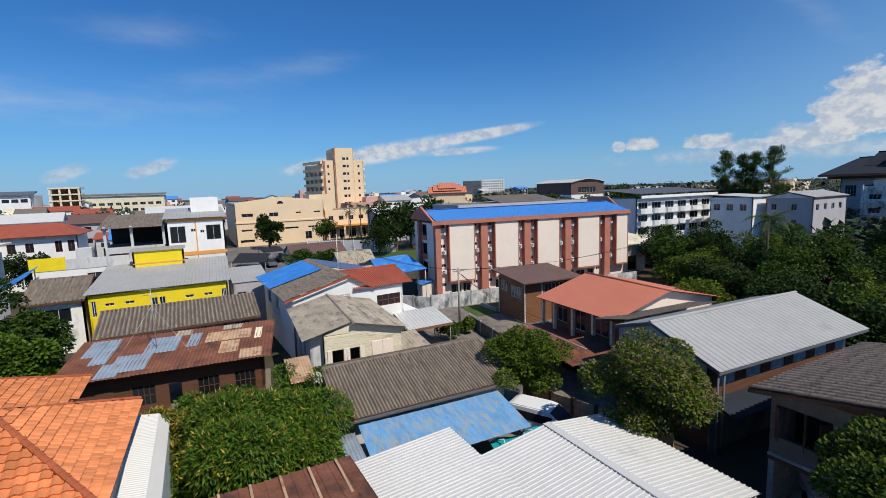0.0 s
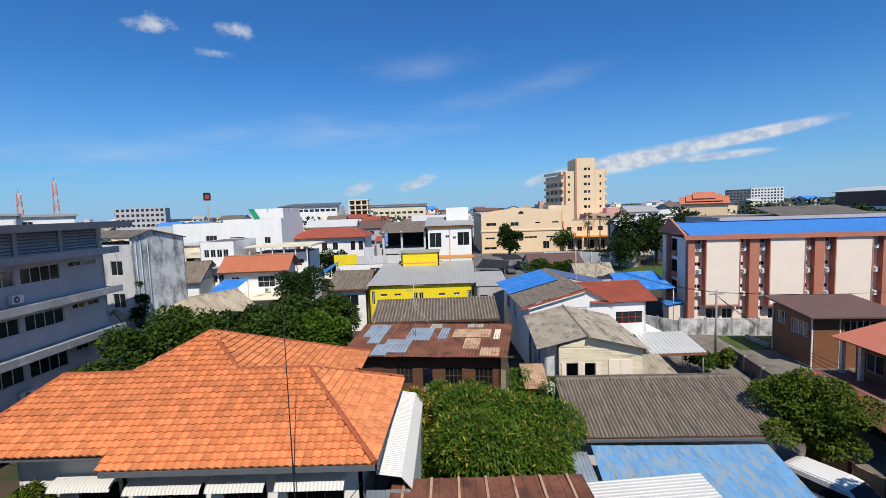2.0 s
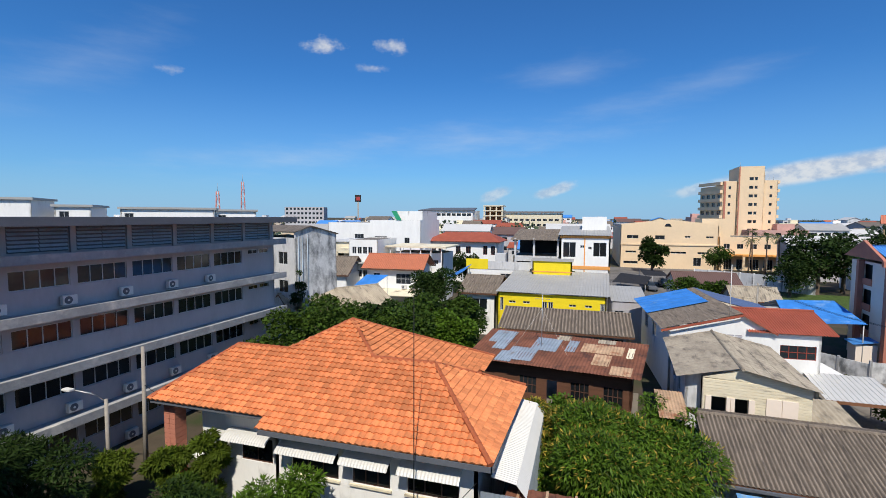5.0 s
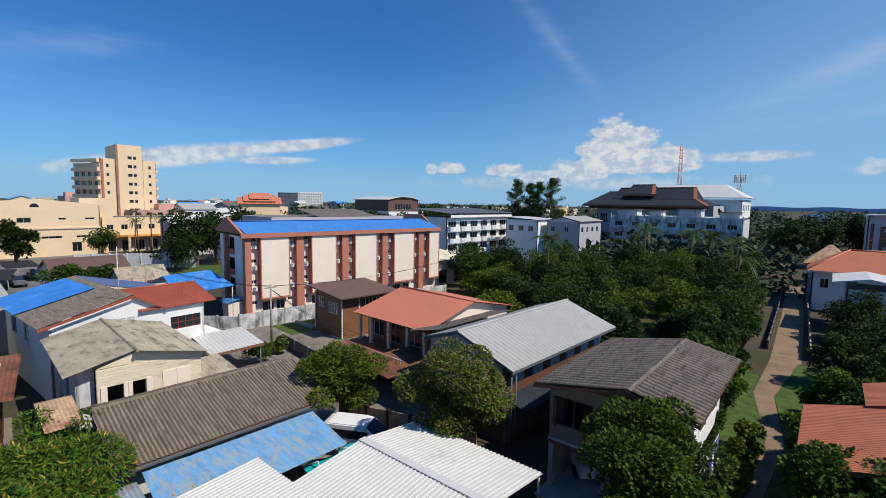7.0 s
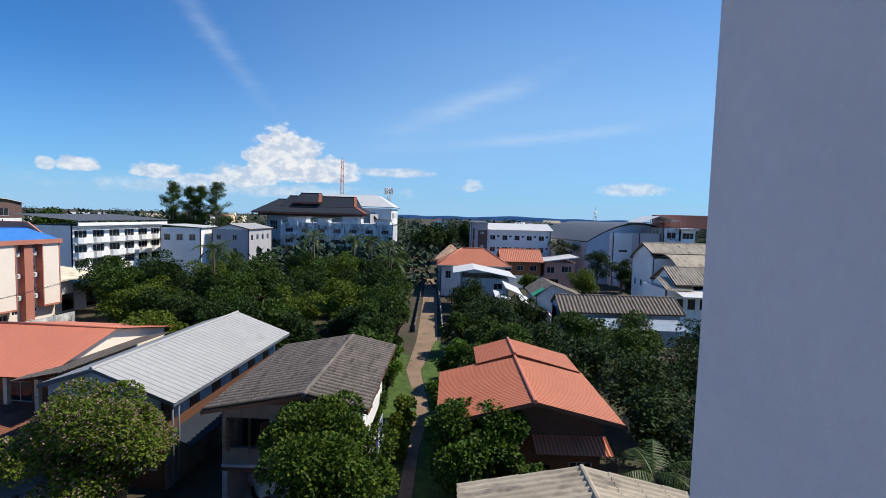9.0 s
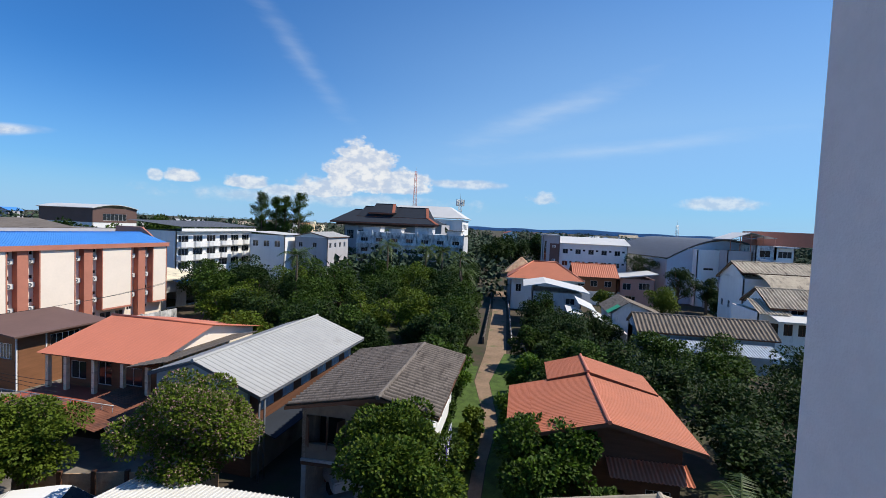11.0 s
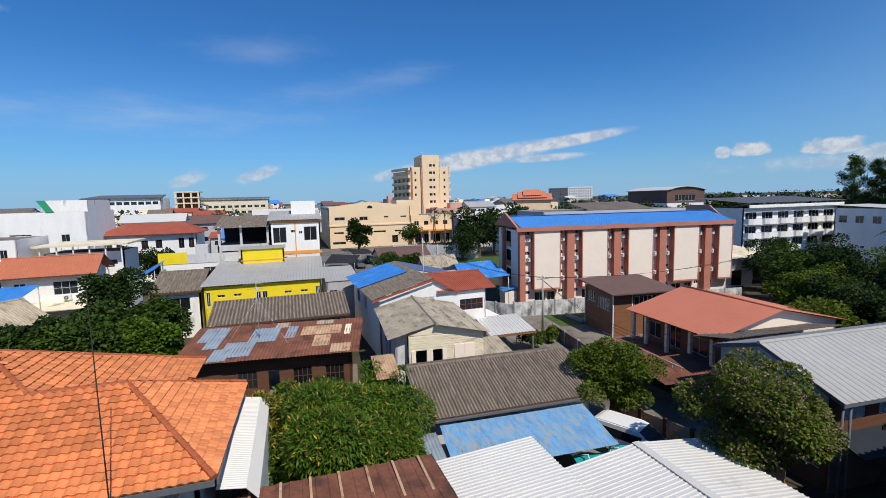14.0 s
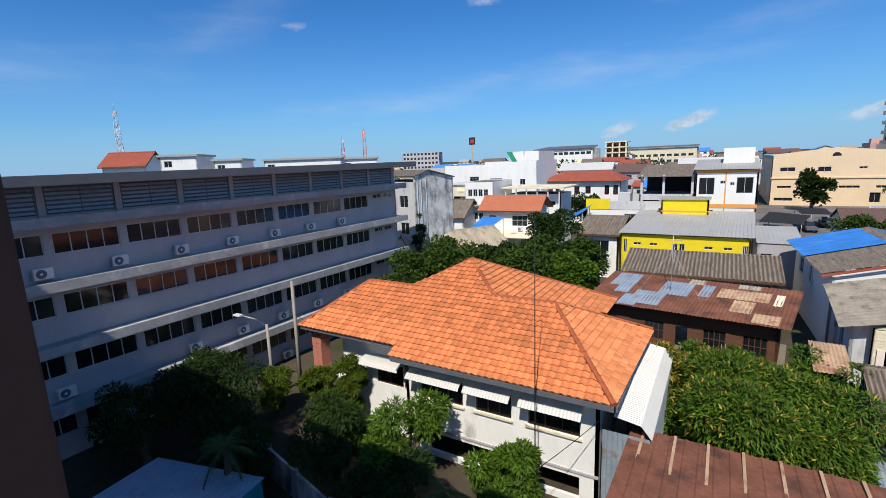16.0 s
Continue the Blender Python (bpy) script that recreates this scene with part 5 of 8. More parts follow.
wall(wh, (0.3, 13, 0), 13, 5.9, 270, M["white"], [(2, 3.6, 3.6, 5.0), (6, 7.6, 3.6, 5.0)])
box("porch_roof", (10.8, 13.2, -0.4, 4.0, 2.6, 2.72), M["white"], wh)
box("porch_post", (10.9, 11.1, -0.3, -0.1, 0, 2.6), M["white"], wh)
wpole = thing("antenna_mast", "tall white pole on the roof of the white house", "antenna", pose(11.4, 42.2, 7.0))
tube("pole", [(0, 0, 0), (0, 0, 4.3)], 0.03, M["acwhite"], wpole)
tarp2 = thing("tent_roof", "blue tarpaulin canopy beside the apartment block", "canopy")
prism("canopy_slope", [(20.5, 56, 4.2), (27, 55.5, 4.6), (26.5, 61, 6.0), (21, 61, 5.8)], 0.03, M["tarp"], tarp2)
prism("canopy_slope", [(21, 61, 5.8), (26.5, 61, 6.0), (27, 66, 4.6), (21, 66, 4.4)], 0.03, M["tarp"], tarp2)
for p in ((20.7, 56.1, 4.2), (26.8, 55.7, 4.5), (26.8, 65.8, 4.5), (21.2, 65.8, 4.3)):
    tube("post", [(p[0], p[1], 0), p], 0.06, M["steel"], tarp2)
for x, y, w, d, h, mt, lb in ((12, 66, 9, 6, 3.0, "fibrelight", "low pale corrugated roof behind trees"), (14.4, 82, 9.2, 8, 4.4, "brownroof", "brown hipped roof behind a dark tree"), (19.4, 70.5, 5.5, 5, 4.0, "fibrelight", "pale flat roof by the wall")):
    o_ = thing("house", lb, "house", pose(x, y, 0))
    gable_roof(o_, -0.3, w + 0.3, -0.3, h, d / 2, h + 1.6, d + 0.3, h, M[mt], 0.3, 0.03)
    shell(o_, 0, w, 0, d, 0, h, M["whitedirty"], cap=False, south=[(1, 2.4, 1, 2.2)])
    gable_wall(o_, 0.1, 0, d, d / 2, 0, h, h + 1.5, M["whitedirty"])
    gable_wall(o_, w - 0.1, 0, d, d / 2, 0, h, h + 1.5, M["whitedirty"])


# ---- apartment block with the blue roof ----
def apartment_block():
    base = pose(28.0, 54.3, 0, 0, 0, -7.1)
    ob = thing("apartment_block", "cream and terracotta four-storey apartment block under a blue metal roof", "building", base)
    L, D = 31.8, 9.5
    bays = [(0.6, 1.7), (5.5, 8.55), (12.35, 15.35), (19.2, 22.35), (26.4, 29.5)]
    panels = [(1.7, 5.5), (8.55, 12.35), (15.35, 19.2), (22.35, 26.4), (29.5, 31.8)]
    wins = []
    for a, b in bays:
        for f in range(4):
            for c, d in (((a + 0.05, a + 0.75), (b - 0.75, b - 0.05)) if b - a > 2 else ((a + 0.15, b - 0.15),)):
                wins.append((c, d, 2.65 * f + 1.9, 2.65 * f + 2.35, 2, 1))
    for a, b in panels[:4]:
        wins.append((a + 0.5, a + 2.0, 0.9, 2.1, 2, 1))
        wins.append((b - 1.5, b - 0.4, 0.9, 2.1, 2, 1))
    wall(ob, (0, 0.95, 0), L, 10.5, 0, M["cream"], sorted(wins))
    for a, b in panels:
        box("panel", (a + 0.12, b - 0.12, 0.0, 0.95, 2.75, 10.4), M["cream"], ob, "cream rendered projecting panel", bevel=0.02)
        bm = bmesh.new()
        add_box(bm, a, a + 0.12, -0.04, 0.95, 2.6, 10.4)
        add_box(bm, b - 0.12, b, -0.04, 0.95, 2.6, 10.4)
        add_box(bm, a + 0.12, b - 0.12, -0.04, 0.95, 2.55, 2.75)
        part("panel_edge", bm, M["brick"], ob, "terracotta panel edge")
    box("pilaster", (-0.15, 0.6, 0.1, 0.95, 0, 10.4), M["brick"], ob)
    for a, b in bays[1:]:
        c = (a + b) / 2
        box("pilaster", (c - 0.52, c + 0.52, 0.1, 0.95, 0, 10.4), M["brick"], ob, "terracotta pilaster")
        for s in (-1, 1):
            for f in range(3):
                ac_at(base @ pose(c + s * 1.0, 0.85, 2.65 * (f + 1) + 1.0))
    for f in range(3):
        ac_at(base @ pose(1.15, 0.85, 2.65 * (f + 1) + 1.0))
    box("fascia", (-0.7, L + 0.2, -0.25, 0.1, 10.4, 10.95), M["brick"], ob, "terracotta eave fascia")
    sheet("roof_slope", (-0.1, -0.1, 10.95), (L, 0, 0), (0, 5.0, 1.35), M["blueroof"], ob, 0.25, 0.03, 1, "rib")
    sheet("roof_slope", (L - 0.1, D + 0.5, 10.95), (-L, 0, 0), (0, -5.6, 1.35), M["blueroof"], ob, 0.25, 0.03, 1, "rib")
    prism("gable_wall", [(-0.3, -0.2, 10.9), (-0.3, D + 0.5, 10.9), (-0.3, 5.0, 12.75)], 0.3, M["brick"], ob)
    prism("gable_wall", [(L + 0.1, 0.6, 10.4), (L + 0.1, D + 0.5, 10.4), (L + 0.1, D, 13.0), (L + 0.1, 4.6, 13.0)], 0.25, M["brick"], ob)
    wall(ob, (0, D, 0), D - 0.95, 10.5, 270, M["cream"], [(3.2, 5.4, 2.65 * f + 0.6, 2.65 * f + 2.3, 0) for f in range(1, 4)])
    # added black sheet paints the shade of the open stairwell
    box("stair_core", (0.4, 0.5, 2.0, 7.5, 0, 10.3), M["dark"], ob)
    box("stair_pier", (-0.5, 0.0, D - 3.4, D - 2.8, 0, 10.6), M["brick"], ob)
    for f in range(1, 4):
        box("stair_rail", (-0.12, -0.02, D - 5.5, D - 3.1, 2.65 * f + 0.1, 2.65 * f + 0.8), M["brick"], ob)
    wall(ob, (L, 0.95, 0), D - 0.95, 10.5, 90, M["cream"])
    wall(ob, (L, D, 0), L, 10.5, 180, M["cream"])
    prism("porch_roof", [(-2.2, 1.0, 2.5), (-0.2, 1.0, 2.9), (-0.2, 3.4, 2.9), (-2.2, 3.4, 2.5)], 0.05, M["blueroof"], ob)
    box("porch_wall", (-1.9, -0.2, 1.2, 3.2, 0, 2.45), M["cream"], ob)
    return ob


apartment_block()


def garden_wall(name, label, pts, h, material, post_mat, step=2.6, thick=0.12):
    ob = thing(name, label, "wall")
    for (x0, y0), (x1, y1) in zip(pts, pts[1:]):
        L = math.hypot(x1 - x0, y1 - y0)
        a = math.degrees(math.atan2(y1 - y0, x1 - x0))
        k = max(1, round(L / step))
        for i in range(k):
            m = pose(x0, y0, 0, 0, 0, a) @ Matrix.Translation((L * i / k, 0, 0))
            box("wall_panel", (0.1, L / k - 0.1, -thick / 2, thick / 2, 0, h - 0.12 + random.uniform(-0.03, 0.03)), material, ob, "", m)
            box("wall_post", (-0.1, 0.1, -0.11, 0.11, 0, h), post_mat, ob, "", m)
    return ob


garden_wall("garden_wall", "stained grey concrete block wall with posts before the apartment block", [(25.5, 51.5), (41.5, 49.2), (58, 47.3)], 2.0, M["decay"], M["ledge"])
garden_wall("garden_wall", "low stained concrete wall beside the yard", [(25.5, 51.5), (20.5, 57.0)], 1.8, M["decay"], M["ledge"])
garden_wall("garden_wall", "dark low wall along the yard", [(25.8, 42.8), (24.5, 34), (22.6, 27.0)], 1.4, M["fibredark"], M["ledge"])
garden_wall("fence", "brownish sheet fence beside the van", [(19.3, 24.2), (20.7, 19.6), (21.7, 15.0)], 1.7, M["rustlight"], M["wood"], 1.4, 0.05)
garden_wall("garden_wall", "white-topped wall beside the field", [(25, 121), (33, 116), (43.5, 107)], 3.2, M["whitedirty"], M["white"], 3.0)
garden_wall("garden_wall", "grey block wall along the lane", [(60, 4.3), (82, 5.0), (108, 6.2)], 1.0, M["fibredark"], M["fibredark"], 3.2)
garden_wall("garden_wall", "grey block wall along the other side of the lane", [(58, 0.6), (82, 1.6), (100, 2.5)], 1.3, M["ledge"], M["fibredark"], 3.2)
kerb = thing("planter_bed", "raised concrete bed with grass", "planter")
box("bed_wall", (31.5, 36.5, 46.0, 46.2, 0, 0.45), M["ledge"], kerb)
box("bed_wall", (31.5, 31.7, 46.2, 49.5, 0, 0.45), M["ledge"], kerb)


def utility_pole(x, y, h, label, arms=1, lean=0.0):
    ob = thing("utility_pole", label, "utility pole", pose(x, y, 0))
    tube("pole", [(0, 0, 0), (lean, 0, h)], [0.14, 0.09], M["pole"], ob)
    for a in range(arms):
        box("crossarm", (-0.7 + lean, 0.7 + lean, -0.05, 0.05, h - 0.4 - 0.5 * a, h - 0.3 - 0.5 * a), M["pole"], ob)
        for x2 in (-0.6, -0.2, 0.2, 0.6):
            tube("insulator", [(x2 + lean, 0, h - 0.3 - 0.5 * a), (x2 + lean, 0, h - 0.15 - 0.5 * a)], 0.035, M["acwhite"], ob, sides=6)
    return ob


utility_pole(25.2, 44.0, 6.4, "dark utility pole with wires by the gate")
utility_pole(19.5, 62, 7.5, "utility pole behind the white house")
utility_pole(-23.6, 19.6, 7.7, "tall weathered concrete pole by the tiled house", 0, 0.1)
lamp = thing("street_lamp", "bent concrete lamp post with a flat grey head", "street lamp", pose(-24.3, 18.0, 0))
tube("pole", [(0, 0, 0), (0, 0, 5.2)], [0.12, 0.09], M["pole"], lamp)
tube("arm", [(0, 0, 5.1), (-0.5, -0.4, 5.6), (-1.1, -0.9, 5.9)], 0.04, M["steel"], lamp)
box("head", (-1.6, -1.0, -1.15, -0.85, 5.86, 5.98), M["acwhite"], lamp, "flat grey lamp head", bevel=0.02)


def wire(a, b, sag=0.5):
    ob = thing("power_cable", "thin dark overhead cable", "cable", group="overhead cables")
    pts = []
    for i in range(9):
        s = i / 8
        p = Vector(a).lerp(Vector(b), s)
        pts.append((p.x, p.y, p.z - sag * 4 * s * (1 - s)))
    tube("wire", pts, 0.015, M["black"], ob, sides=4)


for k in range(3):
    wire((25.0 + 0.25 * k, 44, 6.2), (19.3 + 0.2 * k, 62, 7.3), 0.6)
    wire((25.0 + 0.25 * k, 44, 6.2), (57 + k, 45.5, 6.5), 0.8)
    wire((25.0 + 0.25 * k, 44, 6.1 - 0.2 * k), (22.5, 26, 4.5 + 0.3 * k), 0.5)
wire((-23.5, 19.6, 5.5), (-18.5, 18.5, 5.0), 0.2)
wire((-3.8, 17.2, 4.6), (-6.2, 14, 3.0), 0.1)


# ---- brown house, salmon roof, grey roof, dark roof ----
br = thing("wooden_house", "brown boarded house with white-barred windows under a flat brown roof", "house", pose(31.2, 40.0, 0, 0, 0, -5))
wall(br, (0, 0, 0), 6.6, 4.7, 0, M["woodwarm"], [(2.6, 5.2, 3.0, 4.2, 5, 1)], frame_mat=M["white"])
wall(br, (0, 5.5, 0), 5.5, 4.7, 270, M["woodwarm"], [(0.4, 2.0, 3.0, 4.2, 4, 1), (2.6, 5.0, 2.6, 3.9, 7, 1)], frame_mat=M["white"])
wall(br, (6.6, 0, 0), 5.5, 4.7, 90, M["wood"])
wall(br, (6.6, 5.5, 0), 6.6, 4.7, 180, M["wood"])
prism("roof_slope", [(-0.7, -0.9, 4.75), (7.4, -0.9, 4.75), (7.4, 6.2, 5.35), (-0.7, 6.2, 5.35)], 0.14, M["brownroof"], br)
for x, y in ((-0.05, -0.05), (-0.05, 5.5), (6.6, -0.05), (2.2, -0.05)):
    box("post", (x, x + 0.1, y, y + 0.1, 0, 4.7), M["white"], br)

sal = thing("house", "house with a broad salmon-red metal roof and a tiled terrace", "house", pose(26.8, 23.6, 0, 0, 0, -3))
sheet("roof_slope", (-0.1, 9.6, 4.95), (0, -9.6, 0), (5.9, 0, 1.6), M["salmon"], sal, 0.35, 0.008, 1, "rib")
sheet("roof_slope", (12.2, 0, 5.2), (0, 9.6, 0), (-6.4, 0, 1.35), M["salmon"], sal, 0.35, 0.008, 1, "rib")
tube("ridge_cap", [(5.8, -0.05, 6.58), (5.8, 9.65, 6.58)], 0.1, M["salmon"], sal)
prism("gable_wall", [(1.2, 0.5, 4.6), (11.4, 0.5, 4.6), (11.4, 0.5, 5.25), (5.8, 0.5, 6.45), (1.2, 0.5, 5.2)], 0.12, M["cream"], sal)
wall(sal, (1.2, 0.5, 0), 10.2, 4.6, 0, M["beige"], [(1, 2.5, 2.6, 4.0)])
prism("veranda_soffit", [(0.1, 9.4, 4.85), (0.1, 0.3, 4.85), (1.2, 0.3, 5.1), (1.2, 9.4, 5.1)], 0.05, M["wood"], sal)
wall(sal, (1.2, 9.0, 0), 8.5, 5.0, 270, M["woodwarm"], [(0.8, 2.2, 2.9, 4.2), (3.2, 4.4, 2.7, 4.6, 2, 1), (5.4, 7.0, 2.9, 4.2)])
wall(sal, (11.4, 0.5, 0), 8.5, 5.0, 90, M["cream"])
box("terrace_slab", (-2.6, 1.2, 0.2, 9.6, 2.2, 2.4), M["darkred"], sal, "dark red tiled terrace")
for y in (0.4, 5.0, 9.3):
    box("terrace_post", (-2.5, -2.3, y, y + 0.2, 0, 2.2), M["whitedirty"], sal)
tube("rail", [(-2.5, 0.3, 3.2), (-2.5, 9.5, 3.2)], 0.03, M["steel"], sal)
for k in range(12):
    tube("baluster", [(-2.5, 0.4 + k * 0.8, 2.4), (-2.5, 0.4 + k * 0.8, 3.2)], 0.018, M["steel"], sal, sides=5)
for y in (0.6, 2.6, 5.0, 7.4, 9.0):
    box("column", (0.25, 0.5, y, y + 0.25, 2.4, 4.9), M["beige"], sal)
sheet("canopy_sheet", (-4.6, -0.6, 2.6), (5.4, 0, 0), (0, 3.4, 0.5), M["rust"], sal, 0.2, 0.02, 2)
sheet("canopy_sheet", (-4.0, 4.2, 2.3), (2.8, 0, 0), (0, 4.0, 0.3), M["brownroof"], sal, 0.2, 0.02, 2)
dish = thing("satellite_dish", "small grey satellite dish", "satellite dish", pose(28.6, 23.5, 3.9))
bm = bmesh.new()
bmesh.ops.create_cone(bm, cap_ends=False, segments=20, radius1=0.4, radius2=0.08, depth=0.16, matrix=pose(0, -0.2, 0.2, 60, 0, 20))
part("reflector", bm, M["fascia"], dish)
tube("arm", [(0, 0, 0), (0, -0.1, 0.2), (0.1, -0.5, 0.35)], 0.02, M["steel"], dish)

grey = thing("two_storey_house", "wooden two-storey house under a wide grey metal roof", "house", pose(23.7, 14.0, 0, 0, 0, -3.3))
gable_roof(grey, 0, 14.9, 0, 5.0, 4.5, 6.6, 7.6, 5.6, M["greymetal"], 0.42, 0.035, "rib", rows=1, cap=M["greymetal"], edge=M["fascia"])
wall(grey, (0.5, 0.9, 0), 13.6, 5.1, 0, M["wood"], [(0.9 + 2.3 * i, 2.3 + 2.3 * i, 3.6, 4.7, 3, 1) for i in range(6)], glass_mat=M["louvre"])
# dark materials put the shade into the lower and west walls
box("lower_wall", (0.5, 14.1, 0.8, 0.88, 0, 2.4), M["concrete"], grey, "stained plastered lower wall, darkened for shade")
prism("canopy_slope", [(0.6, -0.6, 2.5), (13, -0.6, 2.5), (13, 0.9, 3.0), (0.6, 0.9, 3.0)], 0.05, M["slate"], grey)
wall(grey, (14.1, 0.9, 0), 6.2, 5.2, 90, M["white"], [(0.8, 1.6, 3.4, 4.6, 2, 1)])
wall(grey, (0.5, 7.1, 0), 6.2, 3.1, 270, M["wood"], [(2, 3.2, 0.1, 2.2, 0), (4.4, 5.8, 1.0, 2.2)])
prism("gable_wall", [(0.3, 0.9, 3.1), (0.3, 7.1, 3.1), (0.3, 7.1, 5.65), (0.3, 4.5, 6.4), (0.3, 0.9, 5.2)], 0.14, M["zincpatch"], grey, "blue-grey sheeted gable")
for x in (0.2, 0.7):
    tube("drain_pipe", [(x, 0.2, 0), (x, 0.2, 4.8)], 0.06, M["fascia"], grey)
sheet("lower_roof", (1.5, 11.0, 5.0), (9.5, 0, 0), (0, -3.2, 0.7), M["fibredark"], grey, 0.3, 0.03, 2)
wall(grey, (14.1, 7.1, 0), 13.6, 5.2, 180, M["woodwarm"])

dark = thing("two_storey_house", "whitish two-storey house under a dark fibre-cement roof", "house", pose(21.3, 3.5, 0, 0, 0, 0))
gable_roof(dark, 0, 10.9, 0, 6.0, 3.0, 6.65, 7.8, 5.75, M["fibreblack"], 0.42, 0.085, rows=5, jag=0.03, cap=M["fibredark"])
# darker greys put shade into this whitish house's west and north walls
wall(dark, (0.8, 7.2, 2.6), 6.4, 3.3, 270, M["concrete"], [(0.25, 1.3, 1.0, 2.5, 0), (1.35, 2.3, 1.0, 2.5, 0), (3.2, 4.9, 1.0, 2.5, 3, 1), (5.2, 6.1, 1.0, 2.5, 0)], frame_mat=M["framedark"])
for y, a in ((6.95, 50), (5.85, 65), (4.9, 115)):
    box("shutter", (-0.02, 0.02, -0.5, 0.0, 3.62, 5.08), M["framedark"], dark, "open brown shutter", pose(0.72, y, 0, 0, 0, -a))
box("sill_beam", (0.68, 0.8, 0.8, 7.2, 2.5, 2.68), M["wood"], dark)
box("inner_wall", (3.4, 3.55, 0.9, 7.0, 0, 2.5), M["brick"], dark, "brick wall under the house")
box("ground_slab", (-0.4, 10.0, 0.6, 7.3, 0.0, 0.12), M["ledge"], dark)
# added black sheet paints the upper room's shade
box("dark_room", (2.6, 2.7, 0.9, 7.0, 2.8, 5.5), M["dark"], dark)
box("floor_slab", (0.7, 10.2, 0.9, 7.2, 2.55, 2.8), M["ledge"], dark)
wall(dark, (0.8, 0.8, 2.6), 9.4, 3.3, 0, M["white"], [(1, 2.4, 0.9, 2.2), (4, 5.4, 0.9, 2.2), (7, 8.4, 0.9, 2.2)], frame_mat=M["framedark"])
wall(dark, (10.2, 0.8, 0), 6.4, 5.9, 90, M["greywall"])
wall(dark, (10.2, 7.2, 0), 9.4, 5.8, 180, M["ledge"])
for y in (0.9, 4.0, 6.9):
    box("post", (0.7, 0.95, y, y + 0.25, 0, 2.6), M["ledge"], dark)
gable_wall(dark, 0.9, 0.8, 7.2, 3.0, 5.8, 5.9, 6.5, M["wood"])
rail_ = thing("washing_line", "purple cloths drying on a line under the eave", "laundry", pose(22.6, 3.3, 0))
tube("line", [(0, 0, 4.4), (2.2, 0, 4.4)], 0.012, M["acwhite"], rail_)
for k, mt in enumerate(("purple", "white", "purple", "zincpatch")):
    sheet("cloth", (0.15 + 0.5 * k, 0.0, 3.1), (0.42, 0, 0), (0, 0.02, 1.28), M[mt], rail_, 0.14, 0.03, 1)

# ---- red roofed house and the near corrugated roof ----
red = thing("house", "single-storey house under a red-orange sheet roof", "house", pose(23.2, -4.8, 0, 0, 0, 0))
gable_roof(red, -0.2, 7.6, -4.2, 4.95, 0.3, 6.0, 3.9, 5.05, M["redroof"], 0.2, 0.02, "rib", rows=1, edge=M["wood"], cap=M["salmon"])
sheet("roof_slope", (7.6, 5.2, 4.71), (-5.5, 0, 0), (0, -1.32, 0.35), M["redroof"], red, 0.2, 0.02, 1, "rib")
gable_roof(red, 7.3, 11.2, -4.0, 5.1, 0.3, 6.2, 2.8, 5.45, M["redroof"], 0.2, 0.02, "rib", rows=1, edge=M["wood"], cap=M["salmon"])
shell(red, 0.9, 10.6, -3.4, 2.6, 0, 4.9, M["wood"], cap=False, west=[(2.2, 3.4, 0.1, 2.2, 0), (4.4, 5.6, 1.2, 2.4, 3, 1)], south=[(2, 3.2, 1.2, 2.4), (6, 7.2, 1.2, 2.4)], north=[(2, 3.2, 1.2, 2.4)])
gable_wall(red, 1.0, -3.4, 2.6, 0.3, 4.8, 5.0, 5.85, M["wood"])
sheet("porch_roof", (-0.5, 0.2, 3.5), (0, -3.8, 0), (1.4, 0, 0.35), M["redroof"], red, 0.2, 0.03, 1)
near = thing("house", "low house under a weathered corrugated roof in half shade", "house", pose(9.5, -5.5, 0))
gable_roof(near, 0, 8.8, -4.2, 4.4, 0, 5.3, 4.9, 4.4, M["fibrelight"], 0.35, 0.055, rows=4)
shell(near, 0.6, 8.2, -3.6, 4.3, 0, 4.4, M["whitedirty"], cap=False)
gable_wall(near, 8.2, -3.6, 4.3, 0, 4.3, 4.4, 5.2, M["whitedirty"])

# ---- sheds in the shadowed court ----
court = thing("shed", "low shed with a grey ribbed roof and teal sheet wall", "shed", pose(-17.5, 8.4, 0, 0, 0, 14))
sheet("roof_sheet", (-3.2, -2, 2.7), (5.6, 0, 0), (0, 3.6, -0.3), M["zincpatch"], court, 0.2, 0.025, 1, "rib")
box("side_wall", (2.2, 2.3, -1.8, 1.5, 0, 2.4), M["teal"], court, "teal sheet wall")
box("front_wall", (-3.1, 2.2, 1.4, 1.5, 0, 2.3), M["woodwarm"], court)
court2 = thing("shed", "low shed with a grey sheet gable roof in shadow", "shed", pose(-12.5, 6.6, 0, 0, 0, 25))
gable_roof(court2, -3, 3, -2.2, 2.3, 0, 2.9, 2.2, 2.3, M["zincpatch"], 0.2, 0.025, "rib", rows=1)
shell(court2, -2.8, 2.8, -2, 2, 0, 2.3, M["whitedirty"], cap=False)
garden_wall("garden_wall", "stained low wall round the shaded court", [(-21, 13.5), (-13, 11.5), (-3, 13.0)], 1.7, M["decay"], M["ledge"], 2.8)


# ---- peach hall and tower ----
hall = thing("hall", "large peach painted hall with a low gabled front", "hall", pose(10.6, 150, 0))
